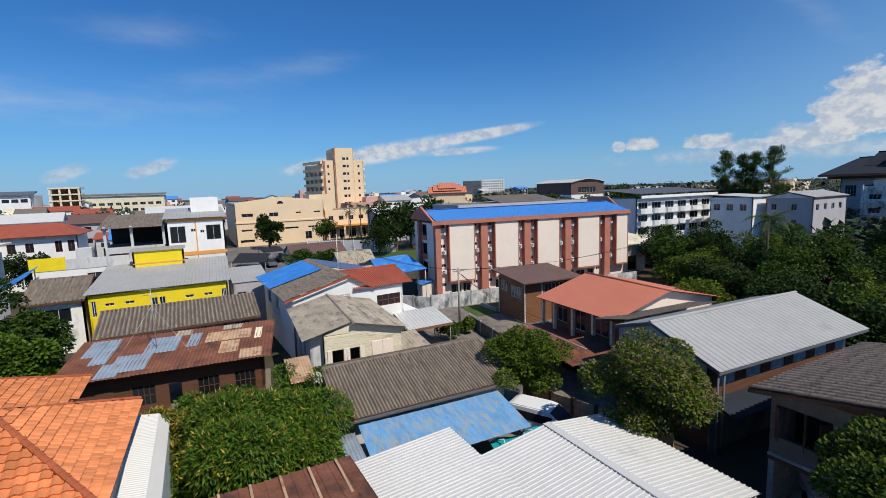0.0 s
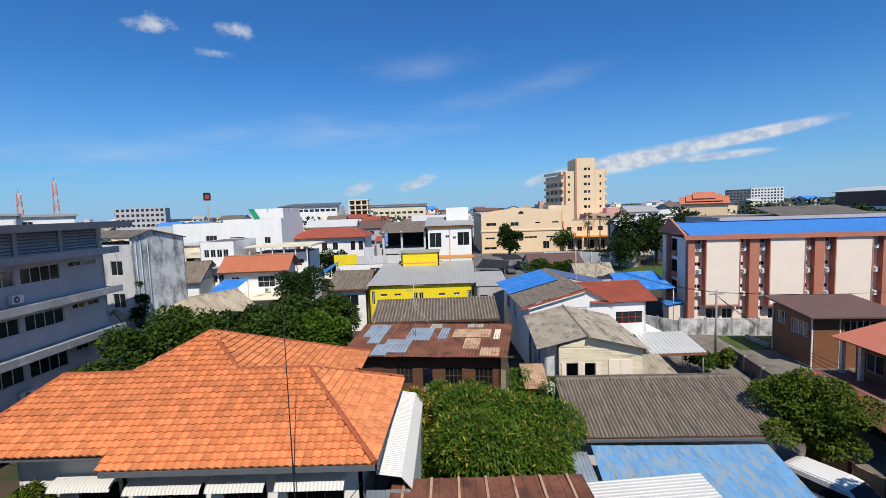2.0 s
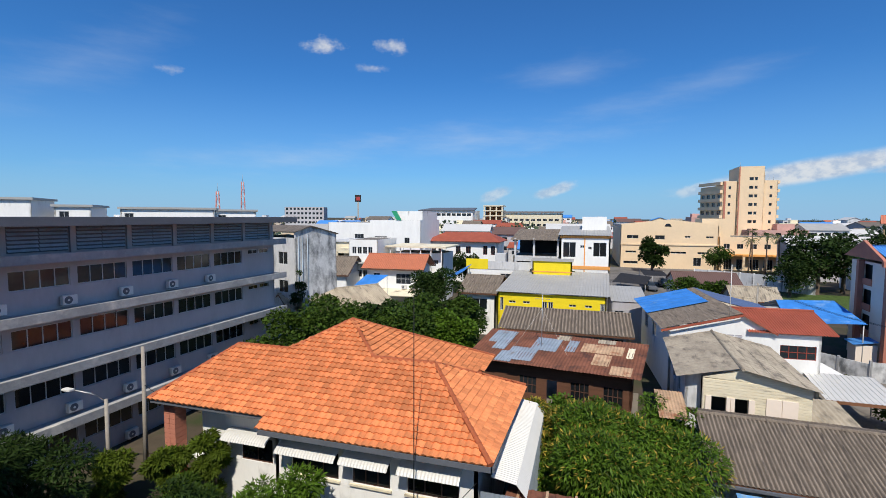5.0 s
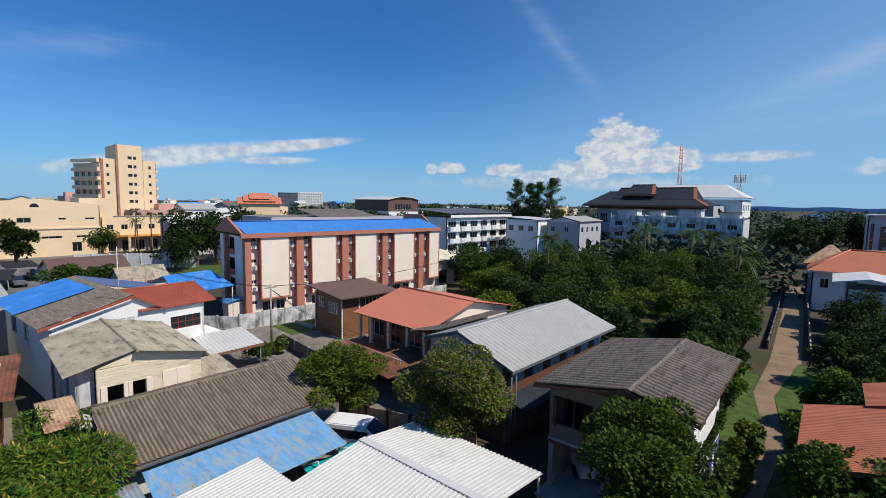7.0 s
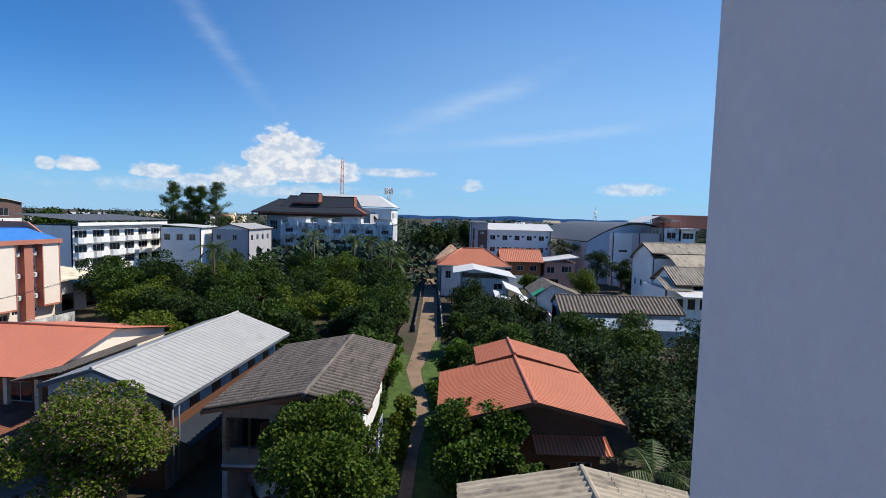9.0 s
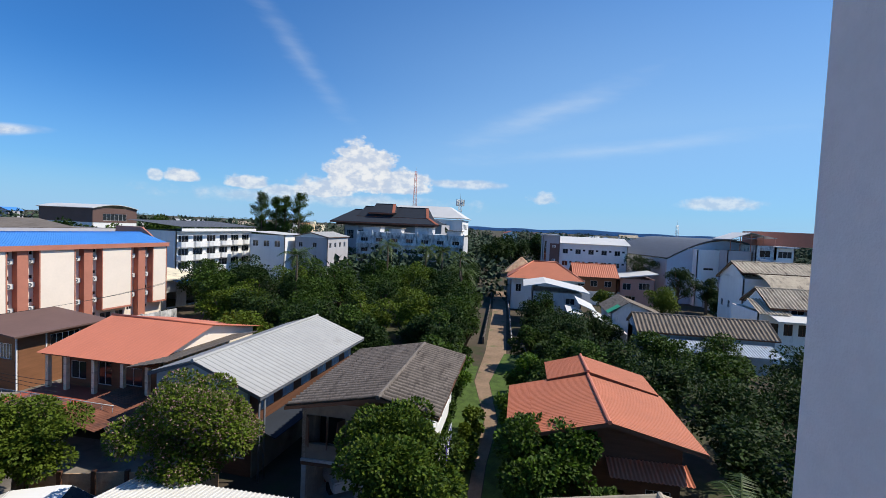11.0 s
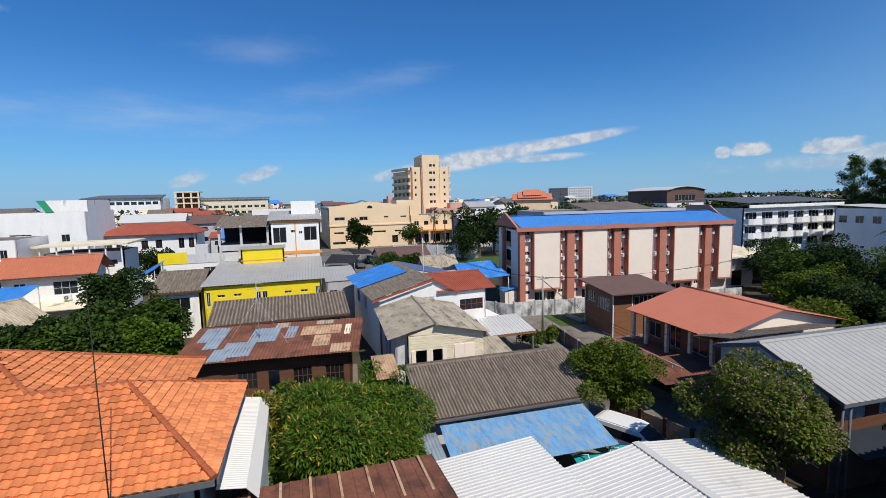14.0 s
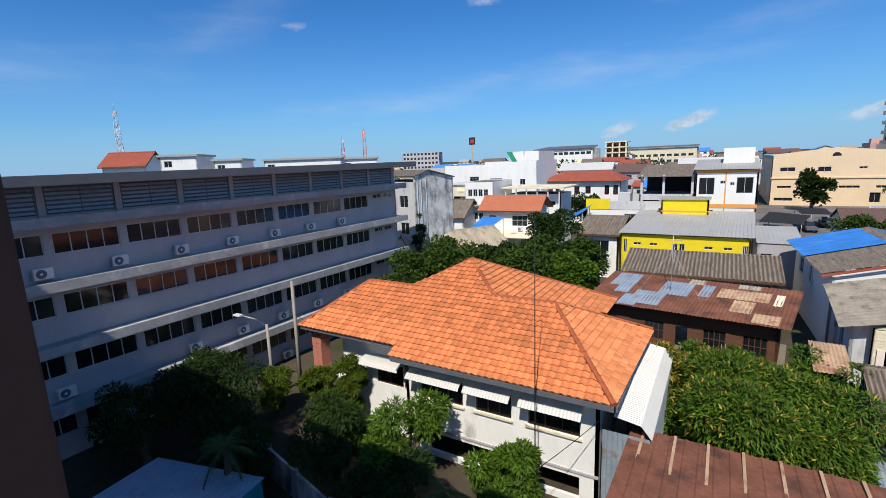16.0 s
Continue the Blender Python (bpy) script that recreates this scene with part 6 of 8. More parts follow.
wall(hall, (0, 0, 0), 26.2, 12.6, 0, M["peach"], [(1.5, 4.5, 4.5, 5.1, 3), (1.8, 5.0, 8.8, 9.8, 2), (9.6, 12.2, 8.6, 9.8, 2), (7, 11, 4.5, 5.1, 3), (17.5, 19, 9.2, 9.7), (23, 25, 9.2, 9.7), (14, 18, 4.5, 5.1, 3), (21, 24, 4.5, 5.1, 3), (20, 22, 1, 3.4), (1, 5, 1.2, 2.0, 2)], thick=0.4)
prism("gable_wall", [(0, 0, 12.6), (26.2, 0, 12.6), (26.2, 0, 13.1), (13, 0, 14.5), (0, 0, 13.1)], 0.4, M["peach"], hall)
bm = bmesh.new()
bmesh.ops.create_circle(bm, cap_ends=True, segments=24, radius=0.9, matrix=pose(13, -0.03, 12.4, 90))
for v in bm.verts:
    v.co.z = max(v.co.z, 12.4)
part("arched_window", bm, M["glass"], hall)
box("ledge_band", (-0.1, 26.3, -0.25, 0.0, 6.9, 7.3), M["peach"], hall)
box("roof", (0, 26.2, 0.4, 40, 12.0, 12.9), M["greymetal"], hall)
wall(hall, (0, 40, 0), 40, 12.8, 270, M["peach"])
wall(hall, (26.2, 0, 0), 40, 12.8, 90, M["peach"])
box("stair_block", (22.5, 30, 3, 12, 0, 14.8), M["peach"], hall)
wing = thing("hotel_wing", "peach two-storey wing with dark openings and flat roof", "building", pose(37.5, 152, 0))
shell(wing, 0, 22, 0, 14, 0, 9.6, M["peach"], south=rowwins(1.2, 3.4, 6, 1.6, 6.2, 7.6) + rowwins(1.2, 3.4, 6, 2.2, 0.2, 3.2, 3), west=rowwins(2, 4, 3, 1.5, 6.2, 7.6))
box("canopy", (-0.5, 22.5, -2.5, 0, 4.2, 4.7), M["orange"], wing)
for x in (0.2, 5.5, 11, 16.5, 21.5):
    box("column", (x, x + 0.6, -2.4, -1.8, 0, 4.2), M["peach"], wing)
tower = thing("hotel_tower", "tall peach hotel tower with rows of small dark windows", "building", pose(48.3, 192, 0, 0, 0, -3))
fl = 3.05
for x0, x1, y0, top, cols in ((0.0, 4.3, 0.9, 28.4, ((1.5, 2.3),)), (4.3, 12.3, 0.0, 33.4, ((3.4, 4.7), (5.1, 6.0))), (12.3, 16.6, 0.9, 28.4, ((1.9, 2.7),))):
    wins = [(a, b, f * fl + 1.0, f * fl + 2.1, 1) for f in range(int(top / fl)) for a, b in cols]
    wall(tower, (x0, y0, 0), x1 - x0, top, 0, M["peach"], wins, thick=0.4)
    wall(tower, (x1, y0, 0), 15 - y0, top, 90, M["peach"])
    wall(tower, (x1, 15, 0), x1 - x0, top, 180, M["peach"])
    wall(tower, (x0, 15, 0), 15 - y0, top, 270, M["peach"])
    box("roof_slab", (x0 + 0.41, x1 - 0.41, y0 + 0.41, 14.6, top - 0.9, top - 0.6), M["concrete"], tower)
box("shaft_line", (4.5, 4.85, -0.06, 0.0, 0, 33.3), M["brick"], tower, "terracotta strip down the shaft")
box("shaft_line", (0.05, 0.7, 0.83, 0.9, 0, 28.2), M["brick"], tower, "terracotta strip down the corner")
for f in range(2, 10):
    box("side_balcony", (16.6, 17.4, 1.4, 4.4, f * fl - 0.2, f * fl + 0.85), M["peach"], tower)
for x in (13.2, 14.4, 15.8):
    tube("roof_aerial", [(x, 3, 28.0), (x, 3, 30.6)], 0.05, M["steel"], tower, sides=5)
tube("lightning_rod", [(5.0, 1, 33.0), (5.0, 1, 35)], 0.08, M["steel"], tower)
twing = thing("hotel_wing", "peach hotel wing with shaded balconies on every floor", "building", pose(48.0, 193.2, 0, 0, 0, -3))
wall(twing, (-4.9, 13.6, 0), 14.5, 26.8, -70, M["peach"], [(0.7 + 3.5 * k, 2.9 + 3.5 * k, f * fl + 0.9, f * fl + 2.4, 2) for f in range(8) for k in range(4)], thick=0.4)
for f in range(1, 10):
    box("balcony", (0, 14.5, -0.9, 0.0, f * fl - 0.35, f * fl + 0.75), M["peach"], twing, "", pose(-4.9, 13.6, 0, 0, 0, -70))
prism("roof_slab", [(-5.4, 13.6, 28.2), (-0.4, -0.2, 28.2), (-0.1, 13.6, 28.2)], 0.5, M["peach"], twing)

# ---- white balcony block and the buildings beyond the wood ----
bal = thing("apartment_block", "white apartment block with curved white balconies and a dark roof", "building", pose(85.3, 70, 0))
shell(bal, 0, 27, 0, 11, 0, 11.6, M["white"], south=[(0.6 + 4.45 * i, 3.6 + 4.45 * i, 2.8 * f + 0.3, 2.8 * f + 2.3, 3, 1) for f in range(4) for i in range(6)], capmat=M["concrete"])
for f in range(4):
    for i in range(6):
        bm = bmesh.new()
        pr = [(0.0, 0.0), (0.25, -0.9), (1.0, -1.35), (3.1, -1.35), (3.85, -0.9), (4.1, 0.0)]
        for z in (0, 1):
            for x, y in pr:
                bm.verts.new((0.15 + 4.45 * i + x, y, 2.8 * f - 0.15 + 1.15 * z))
        bm.verts.ensure_lookup_table()
        k = len(pr)
        for a in range(k - 1):
            bm.faces.new((bm.verts[a], bm.verts[a + 1], bm.verts[k + a + 1], bm.verts[k + a]))
        bm.faces.new([bm.verts[a] for a in range(k)][::-1])
        o_ = part("balcony", bm, M["white"], bal, "white curved balcony front")
        sm = o_.modifiers.new("thickness", "SOLIDIFY")
        sm.thickness = 0.12
    box("balcony_slab", (0, 27, -0.6, 0.1, 2.8 * f - 0.3, 2.8 * f - 0.12), M["whitedirty"], bal)
sheet("roof_sheet", (-0.8, -1.4, 12.6), (28.4, 0, 0), (0, 12.6, 1.0), M["fascia"], bal, 0.5, 0.03, 1, "rib")
for i in range(7):
    box("roof_post", (4.4 * i, 4.4 * i + 0.2, -1.2, -1.0, 11.6, 12.6), M["fascia"], bal)
box("parapet", (0, 27, -1.3, -1.2, 11.6, 12.2), M["white"], bal)
back = thing("building", "long grey wall and dark roof behind the blue-roofed block", "building", pose(38, 66, 0, 0, 0, -7))
shell(back, 0, 26, 0, 12, 0, 12.4, M["greywall"])
prism("roof_slope", [(8, 0.2, 12.5), (20, 0.2, 12.5), (20, 8, 13.6), (8, 8, 13.6)], 0.1, M["fibredark"], back)
vault = thing("warehouse", "brown and white hall with a curved roof", "warehouse", pose(98.5, 104, 0, 0, 0, -6))
shell(vault, 0, 12, 0, 18, 0, 12.2, M["white"], south=[])
wall(vault, (0, -0.05, 12.2), 12, 3.6, 0, M["brownroof"], [(2.6, 9.0, 0.5, 2.2, 6, 1)])
wall(vault, (0, 18, 12.2), 18, 3.6, 270, M["brownroof"])
vs, fs = [], []
for i in range(13):
    a = i / 12
    z = 15.8 + 1.0 * math.sin(math.pi * a)
    vs += [(-0.4 + 12.8 * a, -0.5, z), (-0.4 + 12.8 * a, 18.5, z)]
for i in range(12):
    fs.append((2 * i, 2 * i + 2, 2 * i + 3, 2 * i + 1))
vr = link("vault_roof", mesh_of("vault_roof", vs, fs), M["whitemetal"], vault)
vr.modifiers.new("thickness", "SOLIDIFY").thickness = 0.15
gw = thing("house", "grey and white gabled house beyond the wood", "house", pose(104, 45, 0))
gable_roof(gw, 0, 14, 0, 11.2, 4.5, 12.2, 9, 11.2, M["greymetal"], 0.5, 0.03, "rib", rows=1)
shell(gw, 0.4, 13.6, 0.3, 8.7, 0, 11.2, M["greywall"], cap=False, west=[(1, 2, 8.6, 9.8), (4.6, 5.6, 8.6, 9.8), (1, 2, 5.6, 6.8), (4.6, 5.6, 5.6, 6.8)], south=rowwins(1, 3, 4, 1.2, 8.6, 9.8))
gable_wall(gw, 0.4, 0.3, 8.7, 4.5, 11.0, 11.2, 12.0, M["white"])
gw2 = thing("house", "long white house with a pale roof beyond the wood", "house", pose(102, 55, 0))
shell(gw2, 0, 10, 0, 9, 0, 11.2, M["white"], west=rowwins(0.8, 2.8, 3, 1.4, 8.4, 9.8))
sheet("roof_sheet", (-0.4, -0.4, 11.3), (10.8, 0, 0), (0, 9.8, 0.5), M["whitemetal"], gw2, 0.5, 0.03, 1, "rib")
# mould-stained front; the darker render also stands in for its shade
oldapt = thing("apartment_block", "mould-stained white apartment row with a broken roofline", "building", pose(126, 15.5, 0))
wall(oldapt, (0, 30.5, 0), 30.5, 12.6, 270, M["decay"], [(1.2 + 4.35 * i, 3.2 + 4.35 * i, 2.9 * f + 1.2, 2.9 * f + 2.3, 3) for f in range(4) for i in range(7)])
wall(oldapt, (0, 0, 0), 10, 12.6, 0, M["whitedirty"])
for i in range(8):
    box("pilaster", (-0.25, 0, 4.32 * i, 4.32 * i + 0.3, 0, 13.0), M["decay"], oldapt)
for f in range(1, 4):
    box("ledge", (-0.6, 0, 0, 30.5, 2.9 * f + 0.5, 2.9 * f + 0.75), M["decay"], oldapt)
box("roof_slab", (0.2, 10, 0, 30.5, 12.3, 12.6), M["decay"], oldapt)
for y, w, h in ((1, 4, 1.2), (9, 5, 1.8), (18, 3, 1.2), (24, 5, 1.4)):
    box("roof_room", (1, 5, y, y + w, 12.6, 12.6 + h), M["whitedirty"], oldapt)
    box("room_roof", (0.6, 5.4, y - 0.4, y + w + 0.4, 12.6 + h, 12.75 + h), M["fibre"], oldapt)
cas = thing("assembly_hall", "pale hall with tiered dark slate gable roofs edged in terracotta", "hall", pose(153, 26.5, 0))
shell(cas, 0, 24, 0, 34, 0, 15.4, M["greywall"], west=rowwins(1, 4, 8, 2.4, 9.5, 12.5, 4, 2), capmat=M["greymetal"])
for lo, ro, lr, rr_, x0, xr, z0, z1 in ((38.0, 0.5, 32.6, 9.0, -3.0, 6.0, 15.4, 19.7), (30.0, 4.6, 28.6, 5.8, 1.0, 5.8, 17.4, 20.9), (25.6, 16.4, 24.6, 17.6, 0.6, 5.6, 18.8, 21.9)):
    back_x = 2 * xr - x0
    prism("roof_slope", [(x0, lo, z0), (x0, ro, z0), (xr, rr_, z1), (xr, lr, z1)], 0.25, M["slate"], cas)
    prism("roof_slope", [(back_x, ro, z0), (back_x, lo, z0), (xr, lr, z1), (xr, rr_, z1)], 0.25, M["slate"], cas)
    prism("roof_end", [(x0, lo, z0), (xr, lr, z1), (back_x, lo, z0)], 0.25, M["slate"], cas)
    prism("roof_end", [(x0, ro, z0), (back_x, ro, z0), (xr, rr_, z1)], 0.25, M["slate"], cas)
    prism("barge_board", [(x0 - 0.1, ro - 0.1, z0 + 0.1), (xr, rr_ - 0.1, z1 + 0.15), (xr, rr_ + 0.9, z1 + 0.15), (x0 - 0.1, ro + 0.9, z0 + 0.1)], 0.3, M["slatered"], cas, "terracotta barge board")
    box("eave_board", (x0 - 0.15, x0 - 0.01, ro, lo, z0 - 0.55, z0 - 0.05), M["slatered"], cas, "terracotta eave board")
    box("ridge_tile", (xr - 0.2, xr + 0.2, rr_, lr, z1 - 0.1, z1 + 0.18), M["slate"], cas)
    box("tier_wall", (x0 + 1.4, back_x - 1.4, ro + 1.6, lo - 1.6, z0 - 1.2, z0 + 0.2), M["framedark"], cas)
whr = thing("building", "white building with a large pale hipped roof", "building", pose(172, 22, 0))
shell(whr, 0, 20, 0, 30, 0, 17.6, M["white"], south=rowwins(2, 4, 4, 2, 14, 16), west=rowwins(2, 4, 6, 2, 14, 16))
prism("roof_slope", [(-1, 31, 18.2), (-1, -1, 18.2), (7, 6, 22.6), (7, 26, 22.6)], 0.3, M["whitemetal"], whr)
prism("roof_slope", [(-1, -1, 18.2), (21, -1, 18.2), (14, 6, 22.6), (7, 6, 22.6)], 0.3, M["whitemetal"], whr)


def lattice(x, y, h, label, w=1.6, mt="steel", panels=10, head=False):
    ob = thing("radio_mast", label, "radio mast", pose(x, y, 0, 0, 0, 30))
    for sx, sy in ((-1, -1), (1, -1), (1, 1), (-1, 1)):
        tube("leg", [(sx * w / 2, sy * w / 2, 0), (sx * w / 6, sy * w / 6, h)], 0.09, M[mt], ob, sides=5)
    for k in range(panels):
        z0, z1 = h * k / panels, h * (k + 1) / panels
        r0, r1 = w / 2 * (1 - 0.66 * k / panels), w / 2 * (1 - 0.66 * (k + 1) / panels)
        for a in range(4):
            c0 = [(-1, -1), (1, -1), (1, 1), (-1, 1)][a]
            c1 = [(-1, -1), (1, -1), (1, 1), (-1, 1)][(a + 1) % 4]
            tube("brace", [(c0[0] * r0, c0[1] * r0, z0), (c1[0] * r1, c1[1] * r1, z1)], 0.05, M["acwhite" if k % 2 else mt], ob, sides=4)
    if head:
        for a in range(9):
            c, s = math.cos(a * 0.698), math.sin(a * 0.698)
            box("panel_antenna", (-0.2, 0.2, -0.12, 0.12, h - 3.2, h - 0.4), M["acwhite"], ob, "", pose(c * 1.7, s * 1.7, 0, 0, 0, math.degrees(a * 0.698)))
        tube("ring", [(1.7 * math.cos(a * 0.5236), 1.7 * math.sin(a * 0.5236), h - 1.5) for a in range(13)], 0.06, M["steel"], ob, sides=5)
    tube("tip", [(0, 0, h), (0, 0, h + 2.5)], 0.05, M["steel"], ob, sides=5)
    return ob


lattice(205, 27.5, 27.5, "grey telephone mast ringed with white panel antennas", 2.6, "steel", 9, True)
lattice(230, 54, 42, "red and white lattice radio mast", 2.4, "redwhite", 14)
lattice(-115, 125, 23, "red and white lattice radio mast", 2.2, "redwhite", 12)
lattice(-116, 138, 27, "red and white lattice radio mast", 2.2, "redwhite", 12)
lattice(-181, 85, 36, "thin grey lattice radio mast", 2.4, "steel", 12)
lattice(300, -92, 22, "small grey lattice radio mast", 2.4, "steel", 8)
sg = thing("pylon_sign", "dark square sign with a red mark on a thin tall mast", "sign", pose(-114, 222, 0, 0, 0, 27))
tube("pole", [(0, 0, 0), (0, 0, 22.5)], 0.35, M["pole"], sg)
box("board", (-1.6, 1.6, -0.3, 0.3, 22.5, 26.2), M["dark"], sg, "dark sign board", bevel=0.1)
box("mark", (-0.9, 0.9, -0.36, -0.3, 23.3, 25.2), M["pylon"], sg)

# far buildings past the lane
wr = thing("office_building", "white three-storey building with rows of dark windows", "building", pose(119.5, -25.6, 0))
wall(wr, (0, 16.2, 0), 16.2, 12.2, 270, M["white"], [(0.8 + 3.1 * i, 2.1 + 3.1 * i, z, z + 1.2) for z in (6.6, 9.6) for i in range(5)] + [(2.55 + 3.1 * i, 3.2 + 3.1 * i, z + 0.7, z + 1.2, 1) for z in (6.6, 9.6) for i in range(5)])
wall(wr, (0, 0, 0), 12, 12.2, 0, M["white"], [(2, 4, 9, 10.4)])
shell(wr, -0.8, 7, 16.2, 20.4, 0, 13.9, M["greywall"], west=[(0.4, 1.0, 6, 12.6, 1, 4)])
box("stair_wall", (-0.88, -0.82, 16.3, 18.6, 4, 12.0), M["brownroof"], wr, "brown tiled stair wall")
box("stair_roof", (-1.4, 7.4, 16.6, 20.7, 13.9, 14.2), M["whitedirty"], wr)
sheet("roof_sheet", (-0.6, 16.2, 12.2), (0, -16.8, 0), (8, 0, 1.6), M["whitemetal"], wr, 0.5, 0.03, 1, "rib")
for z in (7.6, 11.0):
    ac_at(pose(118.6, -8.0, z, 0, 0, -90))

vt = thing("sports_hall", "hall with dark barrel roof, ribbed blue end and white front", "hall", pose(112, 0, 0))
arch = [(-32.5 - 24.0 * k / 20, 9.2 + 5.5 * math.sin(math.pi * (0.05 + 0.9 * k / 20))) for k in range(21)]
vs, fs = [], []
for y, z in arch:
    vs += [(-0.6, y, z), (24.0, y + 8.5, z)]
for k in range(20):
    fs.append((2 * k, 2 * k + 1, 2 * k + 3, 2 * k + 2))
link("barrel_roof", mesh_of("barrel_roof", vs, fs), M["fascia"], vt).modifiers.new("thickness", "SOLIDIFY").thickness = 0.2
prism("end_wall", [(0, -32.7, 0)] + [(0, y, z - 0.25) for y, z in arch] + [(0, -56.4, 0)], 0.3, M["bluewall"], vt, "pale blue ribbed end wall")
for k in range(11):
    z0 = 5.4 + k * 0.62
    box("rib", (-0.06, 0.0, -46.0, max(-46.0 + 0.5, min(-34.0, -33.4 - max(0.0, z0 - 10.0) * 1.55)), z0, z0 + 0.12), M["louvre"], vt)
prism("side_wall", [(0, -32.6, 0), (24, -24.1, 0), (24, -24.1, 9.9), (0, -32.6, 9.9)], 0.3, M["greywall"], vt)
shell(vt, -3.0, -0.1, -46.0, -37.8, 0, 12.4, M["white"], west=[(1.4, 3.4, 8.0, 8.5, 2), (5.0, 7.0, 8.0, 8.5, 2)])
box("canopy", (-4.4, -3.0, -38.4, -36.6, 5.8, 6.1), M["white"], vt)

rb = thing("building", "brownish concrete building with an open terrace roof and brick room", "building", pose(104, -55, 0))
shell(rb, 0, 10, 4.4, 8.0, 0, 13.9, M["decay"], west=[(0.8, 2.8, 11.6, 13.0, 2), (0.8, 2.8, 8.2, 9.6, 2)])
shell(rb, 0, 10, 0.8, 4.3, 0, 13.6, M["white"], west=[(0.5, 3.0, 11.6, 12.9, 3), (0.5, 3.0, 8.6, 10.0, 3)])
box("balcony", (-1.2, 0, 4.6, 7.6, 10.2, 11.2), M["whitedirty"], rb, "grey balcony front")
box("roof_slab", (-0.8, 10, 0.5, 4.3, 13.6, 13.9), M["whitedirty"], rb)
shell(rb, 1.0, 10, 8.1, 12.8, 0, 12.6, M["greywall"])
box("terrace_wall", (0.6, 0.8, 8.0, 12.6, 8.6, 9.6), M["fascia"], rb)
prism("roof_slope", [(0, 12.9, 15.0), (0, 9.0, 16.5), (9, 9.0, 16.5), (9, 12.9, 15.0)], 0.08, M["whitemetal"], rb)
prism("roof_slope", [(0, 9.0, 16.5), (0, 4.2, 15.5), (9, 4.2, 15.5), (9, 9.0, 16.5)], 0.08, M["whitemetal"], rb)
for y, z in ((12.7, 15.0), (10.9, 15.7), (8.9, 16.4), (6.6, 15.9), (4.4, 15.5)):
    tube("roof_post", [(0.2, y, 12.6), (0.2, y, z)], 0.07, M["brick"], rb, sides=5)
    tube("tie", [(0.2, y, z - 0.05), (0.2, 8.9, 15.2)], 0.05, M["steel"], rb, sides=5)
box("brick_room", (5, 12, -6, 5.6, 13.9, 16.9), M["brick"], rb, "red brick rooftop room")

rh = thing("house", "house with a red hipped tile roof and white walls", "house", pose(88, -11.7, 0))
shell(rh, 0.9, 12, 1, 13.4, 0, 5.9, M["white"], west=[(1, 2.0, 3.4, 4.8), (4, 5.2, 3.4, 4.8), (9.4, 10.6, 4.0, 5.0)], cap=False)
for q in ([(0, 14.2, 6.0), (0, 0, 6.0), (6, 4.8, 8.9), (6, 9.2, 8.9)], [(0, 0, 6.0), (13, 0, 6.0), (8, 4.8, 8.9), (6, 4.8, 8.9)], [(13, 14.2, 6.0), (0, 14.2, 6.0), (6, 9.2, 8.9), (8, 9.2, 8.9)], [(13, 0, 6.0), (13, 14.2, 6.0), (8, 9.2, 8.9), (8, 4.8, 8.9)]):
    prism("roof_slope", q, 0.2, M["redroof"], rh)
box("eave_band", (-0.06, 0.0, 0, 14.2, 5.7, 5.98), M["beige"], rh)
for a, b in (((0, 0, 6.0), (6, 4.8, 8.95)), ((0, 14.2, 6.0), (6, 9.2, 8.95)), ((6, 4.8, 8.95), (6, 9.2, 8.95))):
    tube("ridge_cap", [a, b], 0.12, M["salmon"], rh, sides=6)
rh2 = thing("house", "small house with a brownish hipped roof by the lane", "house", pose(97, -3.6, 0))
shell(rh2, 0.6, 7, 0.6, 6.2, 0, 6.2, M["whitedirty"], cap=False, west=[(1, 2.2, 3.6, 4.8)])
for q in ([(0, 6.8, 6.2), (0, 0, 6.2), (3.5, 3.2, 9.2), (3.5, 3.6, 9.2)], [(0, 0, 6.2), (7.6, 0, 6.2), (3.9, 3.2, 9.2), (3.5, 3.2, 9.2)], [(7.6, 6.8, 6.2), (0, 6.8, 6.2), (3.5, 3.6, 9.2), (3.9, 3.6, 9.2)]):
    prism("roof_slope", q, 0.2, M["rustlight"], rh2)

ph = thing("house", "brown boarded house on white piers under an orange-red gable roof", "house", pose(105, -20.2, 0, 0, 0, 90))
gable_roof(ph, 0, 9.3, -5, 5.9, 0, 8.3, 5, 5.9, M["redroof"], 0.4, 0.03, rows=1)
shell(ph, 0.3, 9.0, -4.2, 4.2, 2.9, 5.8, M["woodwarm"], cap=False, north=[(0.8, 2.2, 1.0, 2.2), (3.4, 4.8, 1.0, 2.2), (6.2, 7.6, 1.0, 2.2)])
shell(ph, 0.5, 8.8, -4.0, 4.0, 0, 2.9, M["white"], cap=False)
pk = thing("house", "pink two-storey house with a pale sloping roof and outside stair", "house", pose(104, -28.2, 0))
shell(pk, 0, 8, 0, 7.2, 0, 5.6, M["pink"], west=[(0.7, 2.4, 3.2, 4.6, 2), (4.0, 6.2, 3.4, 4.8, 3), (1.2, 3.4, 0.6, 1.9, 3)], cap=False)
prism("roof_slope", [(-0.9, 8.6, 5.7), (-0.9, -0.4, 7.0), (8.8, -0.4, 7.0), (8.8, 8.6, 5.7)], 0.2, M["whitemetal"], pk)
for k in range(10):
    box("step", (-1.2, 0.0, 7.25 + 0.28 * k, 7.55 + 0.28 * k, 2.4 - 0.26 * k, 2.66 - 0.26 * k), M["whitedirty"], pk)

aw = thing("house", "house with a folded white sheet roof", "house", pose(74, -10.6, 0))
